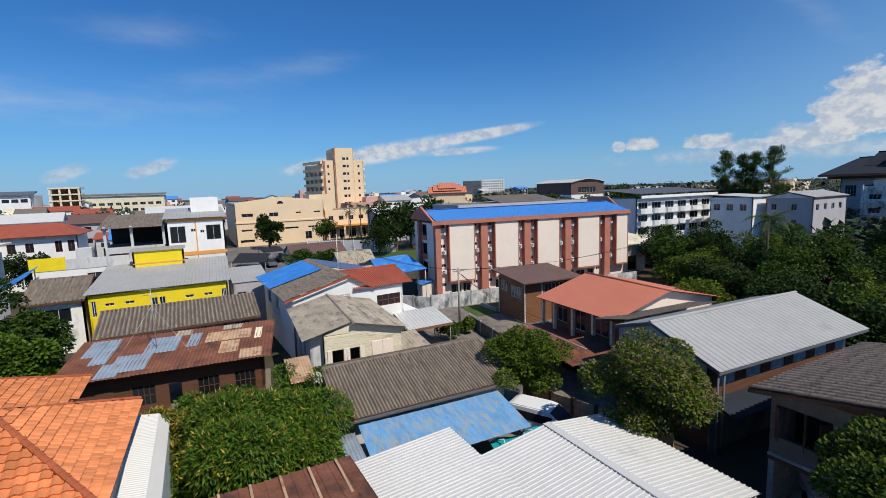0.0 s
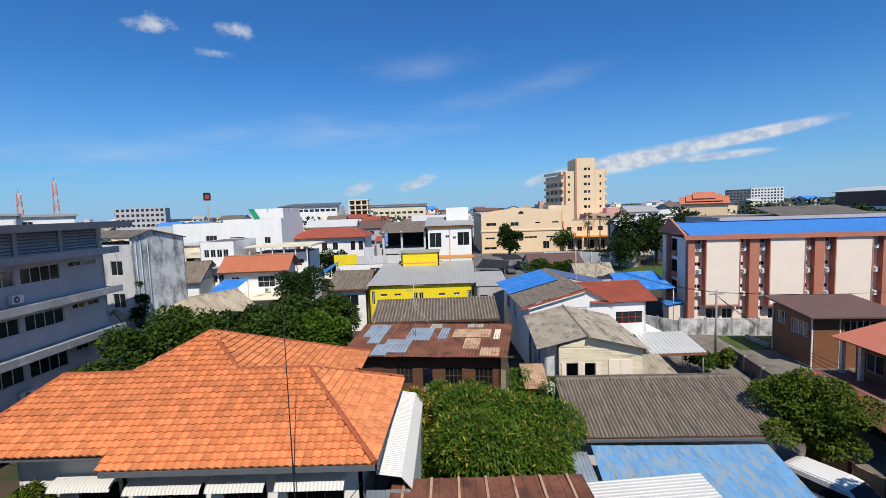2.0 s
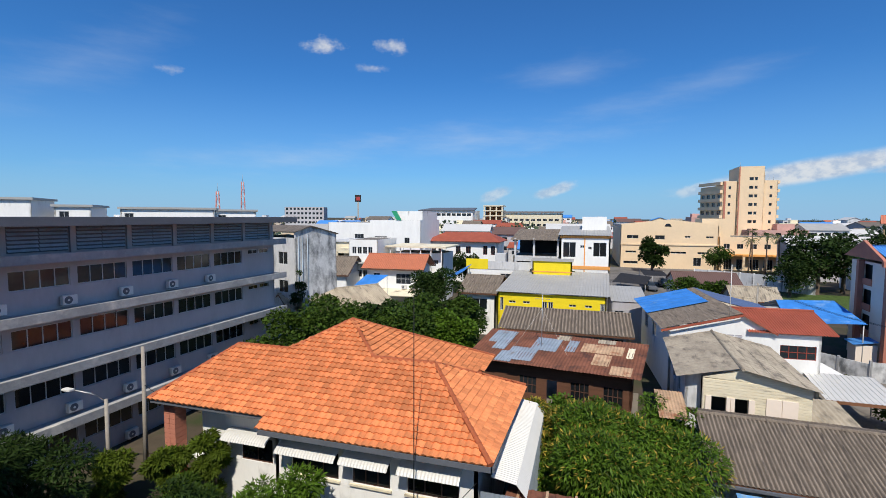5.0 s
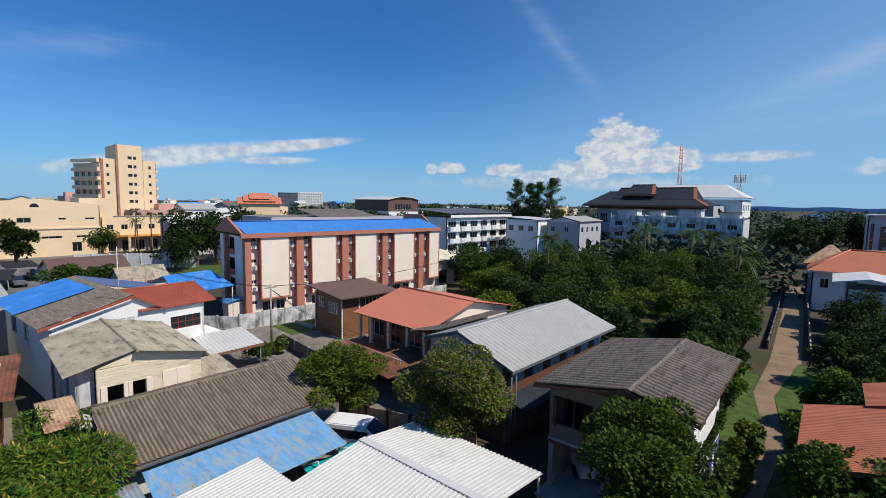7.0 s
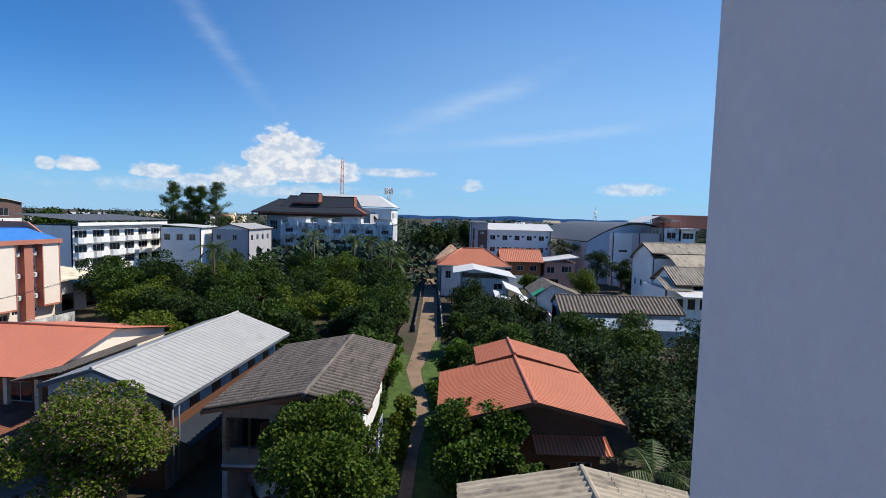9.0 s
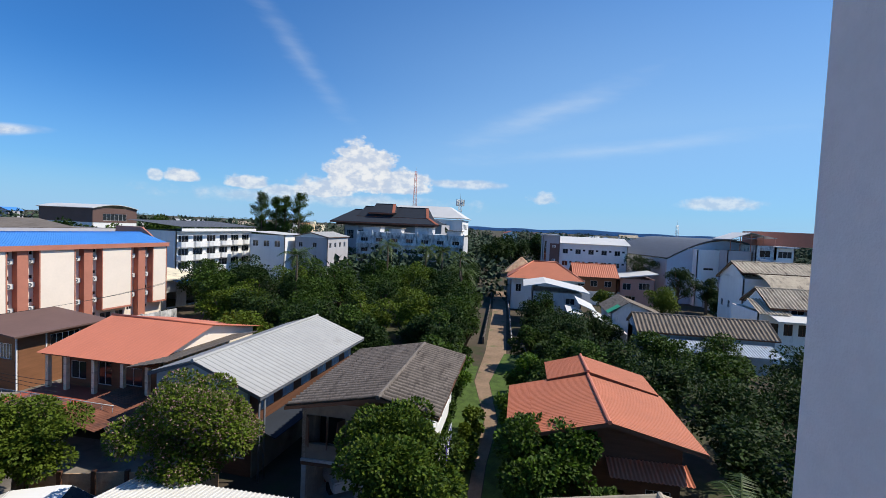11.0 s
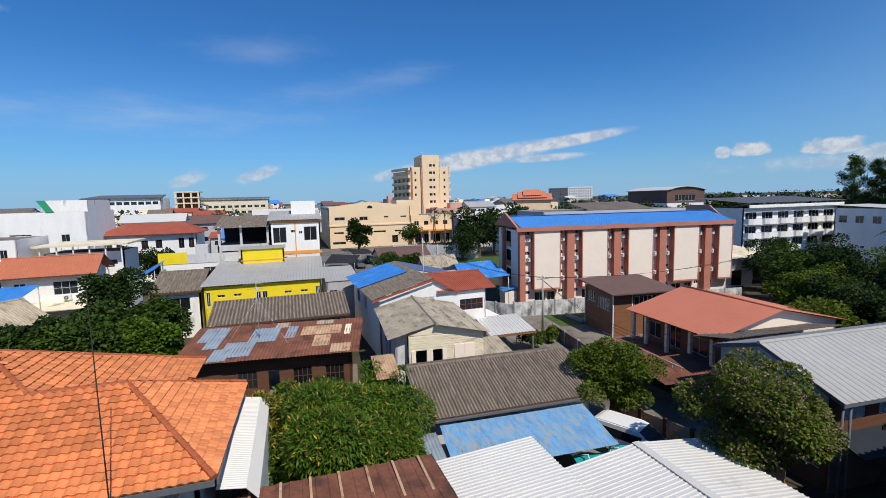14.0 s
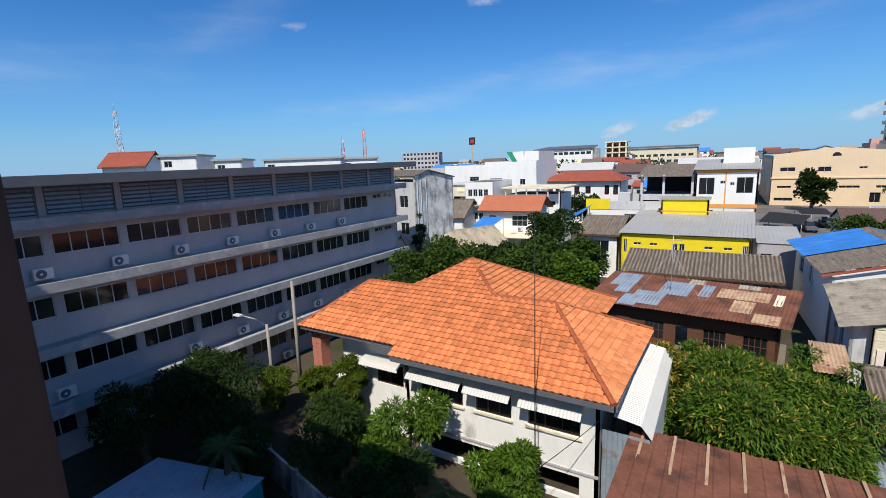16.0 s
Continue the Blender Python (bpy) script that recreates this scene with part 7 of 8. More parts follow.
shell(aw, 0.8, 8, 1.0, 8.6, 0, 5.4, M["whitedirty"], west=[(5.2, 6.6, 3.6, 4.6), (1.6, 3.2, 2.6, 4.2, 3)], cap=False)
prism("roof_slope", [(-0.4, 10.0, 6.3), (-0.4, 6.6, 6.95), (9, 6.6, 6.95), (9, 10.0, 6.3)], 0.12, M["whitemetal"], aw)
prism("roof_slope", [(-0.4, 6.6, 6.95), (-0.4, -0.1, 5.7), (9, -0.1, 5.7), (9, 6.6, 6.95)], 0.12, M["whitemetal"], aw)
annex = thing("shed", "stepped bright white sheet roofs over sheds", "shed")
for x0, x1, y0, y1, z0, z1 in ((65.0, 70.5, -10.4, -8.0, 4.4, 5.4), (63.5, 67.5, -8.6, -6.4, 4.0, 4.4), (61.5, 67.0, -13.8, -9.6, 2.3, 4.4)):
    prism("roof_sheet", [(x0, y1, z1), (x0, y0, z0), (x1, y0, z0 + 0.3), (x1, y1, z1 + 0.3)], 0.08, M["whitemetal"], annex, "white sheet roof")
    for px_, py_ in ((x0 + 0.2, y0 + 0.2), (x0 + 0.2, y1 - 0.2), (x1 - 0.2, y1 - 0.2)):
        tube("post", [(px_, py_, 0), (px_, py_, z0)], 0.05, M["steel"], annex, sides=5)
gs = thing("house", "grey gabled house with a green strip on its roof", "house", pose(64, -19.6, 0))
prism("roof_slope", [(0, 7.9, 4.5), (0, 5.3, 6.2), (8, 5.3, 6.2), (8, 7.9, 4.5)], 0.08, M["fibredark"], gs)
prism("roof_slope", [(0, 5.3, 6.2), (0, 0.2, 4.3), (8, 0.2, 4.3), (8, 5.3, 6.2)], 0.08, M["fibre"], gs)
prism("green_strip", [(-0.03, 7.95, 4.55), (-0.03, 6.4, 5.55), (1.8, 6.4, 5.55), (1.8, 7.95, 4.55)], 0.03, M["greenroof"], gs, "green roof sheet")
shell(gs, 0.4, 7.6, 0.7, 7.5, 0, 4.3, M["whitedirty"], cap=False)
prism("gable_wall", [(0.4, 7.5, 4.3), (0.4, 0.7, 4.3), (0.4, 5.3, 6.05)], 0.12, M["whitedirty"], gs)

cr = thing("row_house", "long low blue-walled house under a grey corrugated roof", "house", pose(58, -28.4, 0, 0, 0, 90))
gable_roof(cr, 0, 15.0, -3.2, 4.4, -0.8, 5.7, 2.2, 4.1, M["fibre"], 0.45, 0.07, rows=3, cap=M["fibredark"])
shell(cr, 0.4, 14.8, -2.8, 1.7, 0, 4.1, M["zincpatch"], cap=False, north=rowwins(1, 2.6, 5, 1.3, 2.0, 3.2))
gable_wall(cr, 14.8, -2.8, 1.7, -0.8, 0, 4.2, 5.5, M["louvre"])
sheet("low_roof", (1, 5.2, 2.8), (13.4, 0, 0), (0, -3.0, 0.7), M["zincpatch"], cr, 0.3, 0.03, 1)
for x in (1.4, 5.6, 9.8, 14.0):
    tube("post", [(x, 5.0, 0), (x, 5.0, 2.8)], 0.06, M["steel"], cr, sides=5)

ws = thing("warehouse", "white gabled hall with pale ribbed and curved roofs", "warehouse", pose(77, -48, 0, 0, 0, 90))
gable_roof(ws, 0, 16.6, -5, 9.0, 0, 11.7, 4, 10.3, M["fibrelight"], 0.5, 0.05, rows=1)
for k in range(6):
    y0, y1 = 4.2 + 5.4 * k / 6, 4.2 + 5.4 * (k + 1) / 6
    z0, z1 = 10.1 - 2.2 * (k / 6) ** 1.7, 10.1 - 2.2 * ((k + 1) / 6) ** 1.7
    prism("curved_roof", [(0, y0, z0), (0, y1, z1), (14.8, y1, z1), (14.8, y0, z0)], 0.08, M["fibrelight"], ws)
shell(ws, 0.3, 16.2, -4.5, 3.6, 0, 9.4, M["white"], cap=False, east=[(1.0, 1.8, 4.5, 5.6), (3.4, 4.2, 4.5, 5.6)])
gable_wall(ws, 16.2, -4.5, 3.6, 0, 9.3, 9.4, 11.4, M["white"], thick=0.15)
shell(ws, 0.3, 14.5, 3.7, 9.0, 0, 7.7, M["greywall"], cap=False, north=[(2, 3.6, 4.6, 6.6), (10.8, 12.2, 5.0, 6.2)])
ws2 = thing("house", "white house with hipped grey corrugated roofs and dark-framed windows", "house", pose(66, -38.4, 0, 0, 0, 90))
gable_roof(ws2, 0, 8.4, -4, 6.8, 0, 8.9, 4, 6.9, M["fibrelight"], 0.4, 0.06, rows=2)
sheet("low_roof", (6.2, 4.6, 6.2), (3.6, 0, 0), (0, -3.6, 1.4), M["fibrelight"], ws2, 0.4, 0.06, 1)
shell(ws2, 0.4, 9.6, -3.4, 3.8, 0, 6.2, M["white"], cap=False, north=[(1.4, 2.4, 3.6, 5.0), (3.0, 4.0, 3.6, 5.0), (4.6, 5.6, 3.6, 5.0)], frame_mat=M["framedark"])
gable_wall(ws2, 8.2, -3.4, 3.8, 0, 6.1, 6.2, 8.6, M["white"])
prism("porch_roof", [(-1, 6.6, 5.6), (8.6, 6.6, 5.6), (8.6, 3.8, 6.1), (-1, 3.8, 6.1)], 0.1, M["whitemetal"], ws2)
garden_wall("fence", "white balustrade fence with square posts", [(108, -39.2), (94, -38.8)], 2.2, M["whitedirty"], M["ledge"], 1.5)
gr = thing("shed", "green sheet roofed shed far off", "shed", pose(130, -31.5, 0))
gable_roof(gr, 0, 16, -5, 10.4, 0, 12.6, 5, 10.4, M["greenroof"], 0.5, 0.03, rows=1)
shell(gr, 0.4, 15.6, -4.4, 4.4, 0, 9.4, M["beige"], cap=False)

# ---- left-hand middle distance ----
rl = thing("two_storey_house", "white two-storey house with a red gable roof and awning", "house", pose(-32.5, 66, 0, 0, 0, 4))
gable_roof(rl, -0.6, 9.5, -0.8, 7.0, 2.6, 9.0, 7, 7.0, M["redroof"], 0.3, 0.03, rows=2)
shell(rl, 0.2, 8.6, 0, 6.2, 0, 7.0, M["white"], cap=False, south=[(0.9, 2.0, 5.2, 6.2), (4.6, 7.0, 4.6, 6.2, 3, 2), (0.8, 2.6, 1.0, 2.4)], east=[(2, 3.4, 4.8, 6.0)])
gable_wall(rl, 8.5, 0, 6.2, 2.6, 6.8, 7.0, 8.7, M["white"])
prism("porch_roof", [(-0.6, -2.6, 3.2), (8.4, -2.6, 3.2), (8.4, 0, 3.9), (-0.6, 0, 3.9)], 0.1, M["beige"], rl)
ac_at(pose(-26.2, 66.0, 4.0, 0, 0, 4))
l2 = thing("house", "white narrow three-storey house beside the red gable", "house", pose(-38.8, 72, 0, 0, 0, 4) @ Matrix.Diagonal((0.75, 1, 1, 1)))
shell(l2, 0, 7, 0, 10, 0, 11.0, M["white"], south=rowwins(0.8, 1.3, 4, 1.0, 8.6, 9.8) + rowwins(0.8, 1.3, 4, 1.0, 4.6, 5.8))
box("canopy", (-0.2, 7.2, -1.4, 0, 7.0, 7.2), M["greymetal"], l2)
o_ = thing("house", "beige three-storey house with flat roof and small balcony", "house", pose(-47.2, 80, 0))
shell(o_, 0, 5.6, 0, 9, 0, 10.1, M["beige"], south=[(1.6, 3.0, 7.2, 8.2, 0), (3.4, 4.8, 4.2, 5.6)])
box("balcony", (2.4, 5.6, -1.2, 0, 8.0, 9.0), M["beige"], o_)
box("roof_edge", (-0.2, 5.8, -0.3, 9.2, 10.1, 10.35), M["whitedirty"], o_)
o_ = thing("house", "low grey-roofed house with pale shutters", "house", pose(-43.4, 66, 0, 0, 0, 6))
gable_roof(o_, -0.5, 7.5, -0.6, 5.6, 4, 8.2, 8.6, 5.8, M["fibre"], 0.3, 0.03, rows=2)
shell(o_, 0, 7, 0, 8, 0, 5.6, M["white"], cap=False, south=[(1.0, 2.0, 3.4, 4.8), (3.4, 4.8, 3.6, 4.6)])
gable_wall(o_, 6.8, 0, 8, 4, 5.5, 5.6, 8.0, M["white"])
o_ = thing("canopy", "blue tarpaulin over a yard beside the mouldy house", "canopy")
prism("tarpaulin", [(-29.2, 54.6, 5.6), (-26.0, 54.4, 6.0), (-25.6, 58.6, 7.0), (-29.0, 58.8, 6.9)], 0.03, M["tarp"], o_)
for p in ((-29.1, 54.7, 5.6), (-26.1, 54.5, 5.9), (-25.7, 58.4, 6.9), (-28.9, 58.6, 6.8)):
    tube("post", [(p[0], p[1], 0), p], 0.05, M["steel"], o_, sides=5)
o_ = thing("house", "white veranda house with a long flat roof on slim posts", "house", pose(-33.0, 76, 0))
shell(o_, 0, 9.5, 1.6, 8, 0, 8.6, M["white"], south=[(0.4, 2.6, 6.4, 8.0, 0), (4.2, 8.6, 6.0, 7.4, 4)])
box("roof_slab", (-0.6, 10.6, -0.4, 8.4, 9.6, 9.85), M["beige"], o_)
for k in range(6):
    box("post", (0.1 + 1.9 * k, 0.25 + 1.9 * k, 0.0, 0.15, 0, 9.6), M["white"], o_)
box("rail", (0, 9.6, 0.0, 0.1, 6.2, 6.9), M["white"], o_)
o_ = thing("lean_to", "blue sheet lean-to roof beside the flat-roofed white house", "shed")
prism("roof_sheet", [(-19.2, 63.6, 5.6), (-16.2, 63.6, 7.4), (-16.0, 67.5, 8.0), (-19.2, 67.5, 6.2)], 0.06, M["tarp"], o_)
for p in ((-19.0, 63.8, 5.6), (-16.4, 63.8, 7.2), (-16.3, 67.3, 7.7)):
    tube("post", [(p[0], p[1], 0), p], 0.06, M["steel"], o_, sides=5)
lowl = thing("house", "low house with a broad brown corrugated roof behind trees", "house", pose(-33, 44.5, 0, 0, 0, 55))
gable_roof(lowl, 0, 13, -4.5, 4.2, 0, 6.2, 4.5, 4.2, M["fibrelight"], 0.25, 0.035, rows=4)
shell(lowl, 0.4, 12.6, -4, 4, 0, 4.2, M["whitedirty"], cap=False)
big = thing("office_building", "large white building with stepped flat roofs and a green stripe", "building", pose(-57, 96, 0, 0, 0, 2) @ Matrix.Diagonal((0.74, 1, 1, 1)))
shell(big, 0, 15, 0, 16, 0, 13.6, M["white"], south=[(9, 12, 8.6, 11, 3)])
shell(big, 15, 31, -1.5, 14, 0, 14.2, M["white"], south=[(1.5, 5.5, 8.4, 10.6, 4), (7.5, 8.4, 6, 10, 1), (11, 12.6, 9.0, 10.4)])
shell(big, 23, 31, 0, 12, 14.2, 16.2, M["white"])
prism("stripe", [(22.0, -1.56, 16.2), (23.6, -1.56, 16.2), (25.2, -1.56, 14.2), (23.6, -1.56, 14.2)], 0.05, M["greenroof"], big)
box("balcony_deck", (14, 34, -5, -1.5, 7.0, 7.4), M["fascia"], big)
for k in range(7):
    box("deck_post", (14.2 + 3.2 * k, 14.5 + 3.2 * k, -4.9, -4.6, 0, 8.4), M["white"], big)
rr = thing("school", "long white two-storey house with a dark red hipped roof", "house", pose(-34.9, 104, 0, 0, 0, 0) @ Matrix.Diagonal((0.81, 1, 1, 1)))
shell(rr, 0, 20, 0, 9, 0, 9.4, M["white"], cap=False, south=[(0.8, 2, 6.4, 8.4), (2.8, 4.0, 6.4, 8.4), (8, 9.4, 6.6, 8.2), (11, 12.4, 6.6, 8.2), (16, 17.2, 6.4, 8.4), (18.2, 19.4, 6.4, 8.4)], frame_mat=M["framered"])
for q in ([(-1, -1, 9.4), (21, -1, 9.4), (16.5, 4.5, 11.4), (3.5, 4.5, 11.4)], [(21, -1, 9.4), (21, 10, 9.4), (16.5, 4.5, 11.4)], [(-1, 10, 9.4), (-1, -1, 9.4), (3.5, 4.5, 11.4)], [(21, 10, 9.4), (-1, 10, 9.4), (3.5, 4.5, 11.4), (16.5, 4.5, 11.4)]):
    prism("roof_slope", q, 0.15, M["darkred"], rr)

# long old concrete blocks on the horizon
lb2 = thing("warehouse", "long old beige concrete block with rows of openings", "warehouse", pose(-57, 330, 0) @ Matrix.Diagonal((0.68, 1, 1, 1)))
shell(lb2, 0, 62, 0, 20, 0, 17.6, M["beige"], south=[(2 + 5.9 * i, 6 + 5.9 * i, 3.6 * f + 5, 3.6 * f + 6.6, 3) for f in range(3) for i in range(10)])
sheet("roof_sheet", (-1, -1, 17.8), (64, 0, 0), (0, 22, 1.4), M["fibredark"], lb2, 1.2, 0.05, 1)
tb2 = thing("concrete_frame", "tall unfinished concrete frame with open floors", "building", pose(-63.5, 300, 0))
for f in range(7):
    box("floor_slab", (0, 13, 0, 12, 3.2 * f + 2.6, 3.2 * f + 3.3), M["beige"], tb2)
    for x in (0.2, 4.2, 8.2, 12.0):
        box("column", (x, x + 0.8, 0.2, 1.0, 3.2 * f - 0.6, 3.2 * f + 2.6), M["beige"], tb2)
    box("back_wall", (0.5, 12.5, 5, 5.3, 3.2 * f - 0.6, 3.2 * f + 2.6), M["woodwarm"], tb2)
wl2 = thing("warehouse", "long white hall with a dark curved roof edge", "warehouse", pose(-104, 290, 0, 0, 0, 0))
shell(wl2, 0, 36, 0, 20, 0, 19.0, M["white"], south=[(1.5 + 3.4 * i, 4.2 + 3.4 * i, 15.5, 17.2, 1) for i in range(10)])
prism("roof_slope", [(-1, -1, 19.3), (37, -1, 19.3), (34, 21, 21.2), (2, 21, 21.2)], 0.5, M["fascia"], wl2)
cd = thing("apartment_tower", "distant dark and pale condominium block", "building", pose(-192, 268, 0, 0, 0, 20))
shell(cd, 0, 26, 0, 12, 0, 21, M["greywall"], south=[(0.8 + 2.5 * i, 2.4 + 2.5 * i, 3 * f + 1, 3 * f + 2.6, 1) for f in range(3, 7) for i in range(10)])
cd2 = thing("apartment_tower", "distant white and grey apartment blocks with many balconies", "building", pose(294, 495, 0, 0, 0, -28))
shell(cd2, 0, 22, 0, 14, 0, 24, M["fascia"], south=[(0.8 + 3 * i, 2.6 + 3 * i, 3 * f + 1, 3 * f + 2.6, 1) for f in range(4, 8) for i in range(7)])
shell(cd2, 22, 50, 0, 14, 0, 25, M["white"], south=[(0.8 + 2.7 * i, 2.4 + 2.7 * i, 3 * f + 1, 3 * f + 2.6, 1) for f in range(3, 8) for i in range(10)])
th = thing("temple_roof", "far temple hall with stacked orange roofs", "temple", pose(118, 236, 0, 0, 0, -25))
shell(th, 0, 20, 0, 12, 0, 13, M["peach"])
for k in range(3):
    gable_roof(th, -1 + 3 * k, 21 - 3 * k, -1 + k, 13 + 1.3 * k, 6, 16.4 + 1.1 * k, 13 - k, 13 + 1.3 * k, M["salmon"], 1.0, 0.05, rows=1)

# ---- the scattered town ----
rngc = random.Random(7)
WALLS = ("white", "white", "whitedirty", "beige", "greywall", "peach", "white", "pink")
ROOFS = ("greymetal", "fibre", "fibrelight", "redroof", "whitemetal", "fibredark", "darkred", "blueroof", "brownroof")
WORDS = {"white": "white", "whitedirty": "weathered white", "beige": "beige", "greywall": "grey", "peach": "peach", "pink": "pinkish"}
RWORDS = {"greymetal": "grey metal", "fibre": "grey-brown corrugated", "fibrelight": "pale corrugated", "redroof": "red", "whitemetal": "bright metal", "fibredark": "dark corrugated", "darkred": "dark red", "blueroof": "blue", "brownroof": "brown"}
TAKEN = [(-60, -8, 60, 118), (0, 45, 60, 215), (-62, 10, 325, 355), (-125, -60, 285, 315)]


def town_house(x, y, w, d, h, rot, wm, rm, flat_top):
    ob = thing("house", "%s distant town house with a %s roof" % (WORDS[wm], "flat" if flat_top else RWORDS[rm]), "house", pose(x, y, 0, 0, 0, rot))
    nf = max(1, int(h // 3.2))
    nw = max(2, int(w // 3.2))
    wins = [(w * (i + 0.25) / nw, w * (i + 0.7) / nw, h - 3.0 * f - 2.2, h - 3.0 * f - 1.0, 1) for i in range(nw) for f in range(min(nf, 2))]
    wall(ob, (0, 0, 0), w, h, 0, M[wm], [q[:4] + (0,) for q in wins])
    bm = bmesh.new()
    for q in wins:
        add_box(bm, q[0], q[1], 0.1, 0.14, q[2], q[3])
    part("panes", bm, M["glass"], ob)["kind"] = "stuff"
    box("body", (0.01, w - 0.01, 0.18, d, 0, h - 0.12), M[wm], ob)
    if flat_top:
        box("roof_slab", (0.1, w - 0.1, 0.1, d - 0.1, h - 0.5, h - 0.3), M["concrete"], ob)
        box("stair_head", (w * 0.55, w * 0.85, d * 0.4, d * 0.8, h - 0.3, h + 2.0), M[wm], ob)
    else:
        r = min(2.2, d * 0.22)
        prism("roof_slope", [(-0.5, -0.5, h - 0.1), (w + 0.5, -0.5, h - 0.1), (w + 0.5, d / 2, h + r), (-0.5, d / 2, h + r)], 0.15, M[rm], ob)
        prism("roof_slope", [(w + 0.5, d + 0.5, h - 0.1), (-0.5, d + 0.5, h - 0.1), (-0.5, d / 2, h + r), (w + 0.5, d / 2, h + r)], 0.15, M[rm], ob)
        for xx in (0.1, w - 0.1):
            gable_wall(ob, xx, 0, d, d / 2, h - 0.1, h - 0.05, h + r - 0.15, M[wm])


for k in range(270):
    for _ in range(20):
        az = radians(rngc.uniform(-66, 27))
        dist = 118 + 400 * rngc.random() ** 1.6
        x, y = dist * math.sin(az), dist * math.cos(az)
        if x < -30 - 0.0 * y and y < 60:
            continue
        if not any(a - 6 < x < b + 2 and c - 6 < y < d + 4 for a, b, c, d in TAKEN):
            break
    else:
        continue
    w, d = rngc.uniform(8, 18), rngc.uniform(8, 15)
    h = min(rngc.choice((5.5, 6.5, 8.5, 9.5, 11.0)), 13) + (rngc.uniform(1, 5) if dist > 300 else 0)
    town_house(x, y, w, d, h, rngc.choice((0, 0, 4, -4, 90, 12)), rngc.choice(WALLS), rngc.choice(ROOFS), rngc.random() < 0.35)
    TAKEN.append((x, x + w, y, y + d))
for k in range(36):
    az = radians(rngc.uniform(27, 118))
    dist = rngc.uniform(190, 520)
    town_house(dist * math.sin(az), dist * math.cos(az), rngc.uniform(9, 20), rngc.uniform(8, 14), rngc.uniform(8, 13), rngc.choice((0, 90, 10, -20)), rngc.choice(WALLS), rngc.choice(ROOFS), rngc.random() < 0.25)

# low hills on the horizon, distance haze put into their colour
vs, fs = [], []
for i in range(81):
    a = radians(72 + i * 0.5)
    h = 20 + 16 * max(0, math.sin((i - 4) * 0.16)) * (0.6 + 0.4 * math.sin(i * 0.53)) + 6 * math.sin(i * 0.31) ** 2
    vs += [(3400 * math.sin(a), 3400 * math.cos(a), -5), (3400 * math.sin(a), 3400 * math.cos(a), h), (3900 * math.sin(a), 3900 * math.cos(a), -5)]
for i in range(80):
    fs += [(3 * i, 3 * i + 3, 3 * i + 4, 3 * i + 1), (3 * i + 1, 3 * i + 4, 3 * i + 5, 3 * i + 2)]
tagged(link("backdrop", mesh_of("hills", vs, fs), M["hill"], None), "low hills on the horizon, coloured pale blue for haze", "hills", kind="structure")


# ---- shade nets over the car park ----
for pts, z in ((((5.4, 95), (11.0, 92), (14.0, 106), (8.0, 110)), 2.6), (((12.5, 107), (17.0, 106), (17.6, 116), (12.8, 118)), 2.7)):
    o_ = thing("shade_net", "black shade net stretched on posts over the car park", "canopy")
    prism("net", [(x, y, z + 0.15 * (k % 2)) for k, (x, y) in enumerate(pts)], 0.02, M["net"], o_)
    for x, y in pts:
        tube("post", [(x, y, 0), (x, y, z + 0.1)], 0.05, M["steel"], o_, sides=5)

# ---- cars ----
def pickup(x, y, rot, mt, label):
    ob = thing("pickup_truck", label, "car", pose(x, y, 0, 0, 0, rot))
    bm = bmesh.new()
    add_box(bm, -2.5, 2.5, -0.88, 0.88, 0.45, 1.05)
    bmesh.ops.bevel(bm, geom=bm.edges[:], offset=0.08, segments=2, affect="EDGES")
    part("body", bm, M[mt], ob)
    bm = bmesh.new()
    add_box(bm, -0.6, 1.3, -0.8, 0.8, 1.05, 1.7)
    for v in bm.verts:
        if v.co.z > 1.5:
            v.co.x *= 0.75
            v.co.y *= 0.88
    bmesh.ops.bevel(bm, geom=bm.edges[:], offset=0.06, segments=2, affect="EDGES")
    part("cab", bm, M["glass"], ob, "dark glazed cab")
    box("roof", (-0.42, 0.95, -0.68, 0.68, 1.68, 1.74), M[mt], ob, bevel=0.02)
    for sx in (-1.6, 1.6):
        for sy in (-0.8, 0.8):
            bm = bmesh.new()
            bmesh.ops.create_cone(bm, cap_ends=True, segments=16, radius1=0.36, radius2=0.36, depth=0.22, matrix=pose(sx, sy, 0.36, 90))
            part("wheel", bm, M["black"], ob)


pickup(20.5, 118, 5, "silver", "silver pickup truck in the car park")
pickup(13.5, 104, 95, "fascia", "dark pickup truck in the car park")
pickup(17.0, 111, 90, "fascia", "dark car in the car park shade")
pickup(25.5, 10.2, 40, "carwhite", "white car beside the two-storey houses")

# ---- planting ----
tree(1.9, 23.6, 5.5, 4.9, "broad mango tree with long drooping glossy leaves and browner new growth", "leafmango", 70000, 0.26, "long", 3, 0.05, 40, 0.6, ("leafbrown", 4200, 0.24, -0.6), name="mango_tree")
tree(-1.6, 26.2, 4.6, 2.4, "mango tree with yellowing leaves beside a lean-to", "leaflight", 9000, 0.28, "long", 4, 0.1, 22, 0.6, ("leafbrown", 3500, 0.28, -0.6), name="mango_tree")
tree(5.0, 29.0, 4.4, 2.0, "small leafy tree behind the mango", "leafmango", 3000, 0.3, "long", 5, 0.2, 12, 0.5)
tree(18.4, 23.6, 5.9, 2.6, "round bright green tree beside a corrugated roof", "leaflight", 19000, 0.17, "oval", 6, 0.2, 30)
tree(20.4, 15.6, 7.1, 3.3, "flowering tree dotted with pale purple blossom", "leaflight", 26000, 0.17, "oval", 7, 0.15, 40, 0.2, ("flower", 15000, 0.085, -0.5))
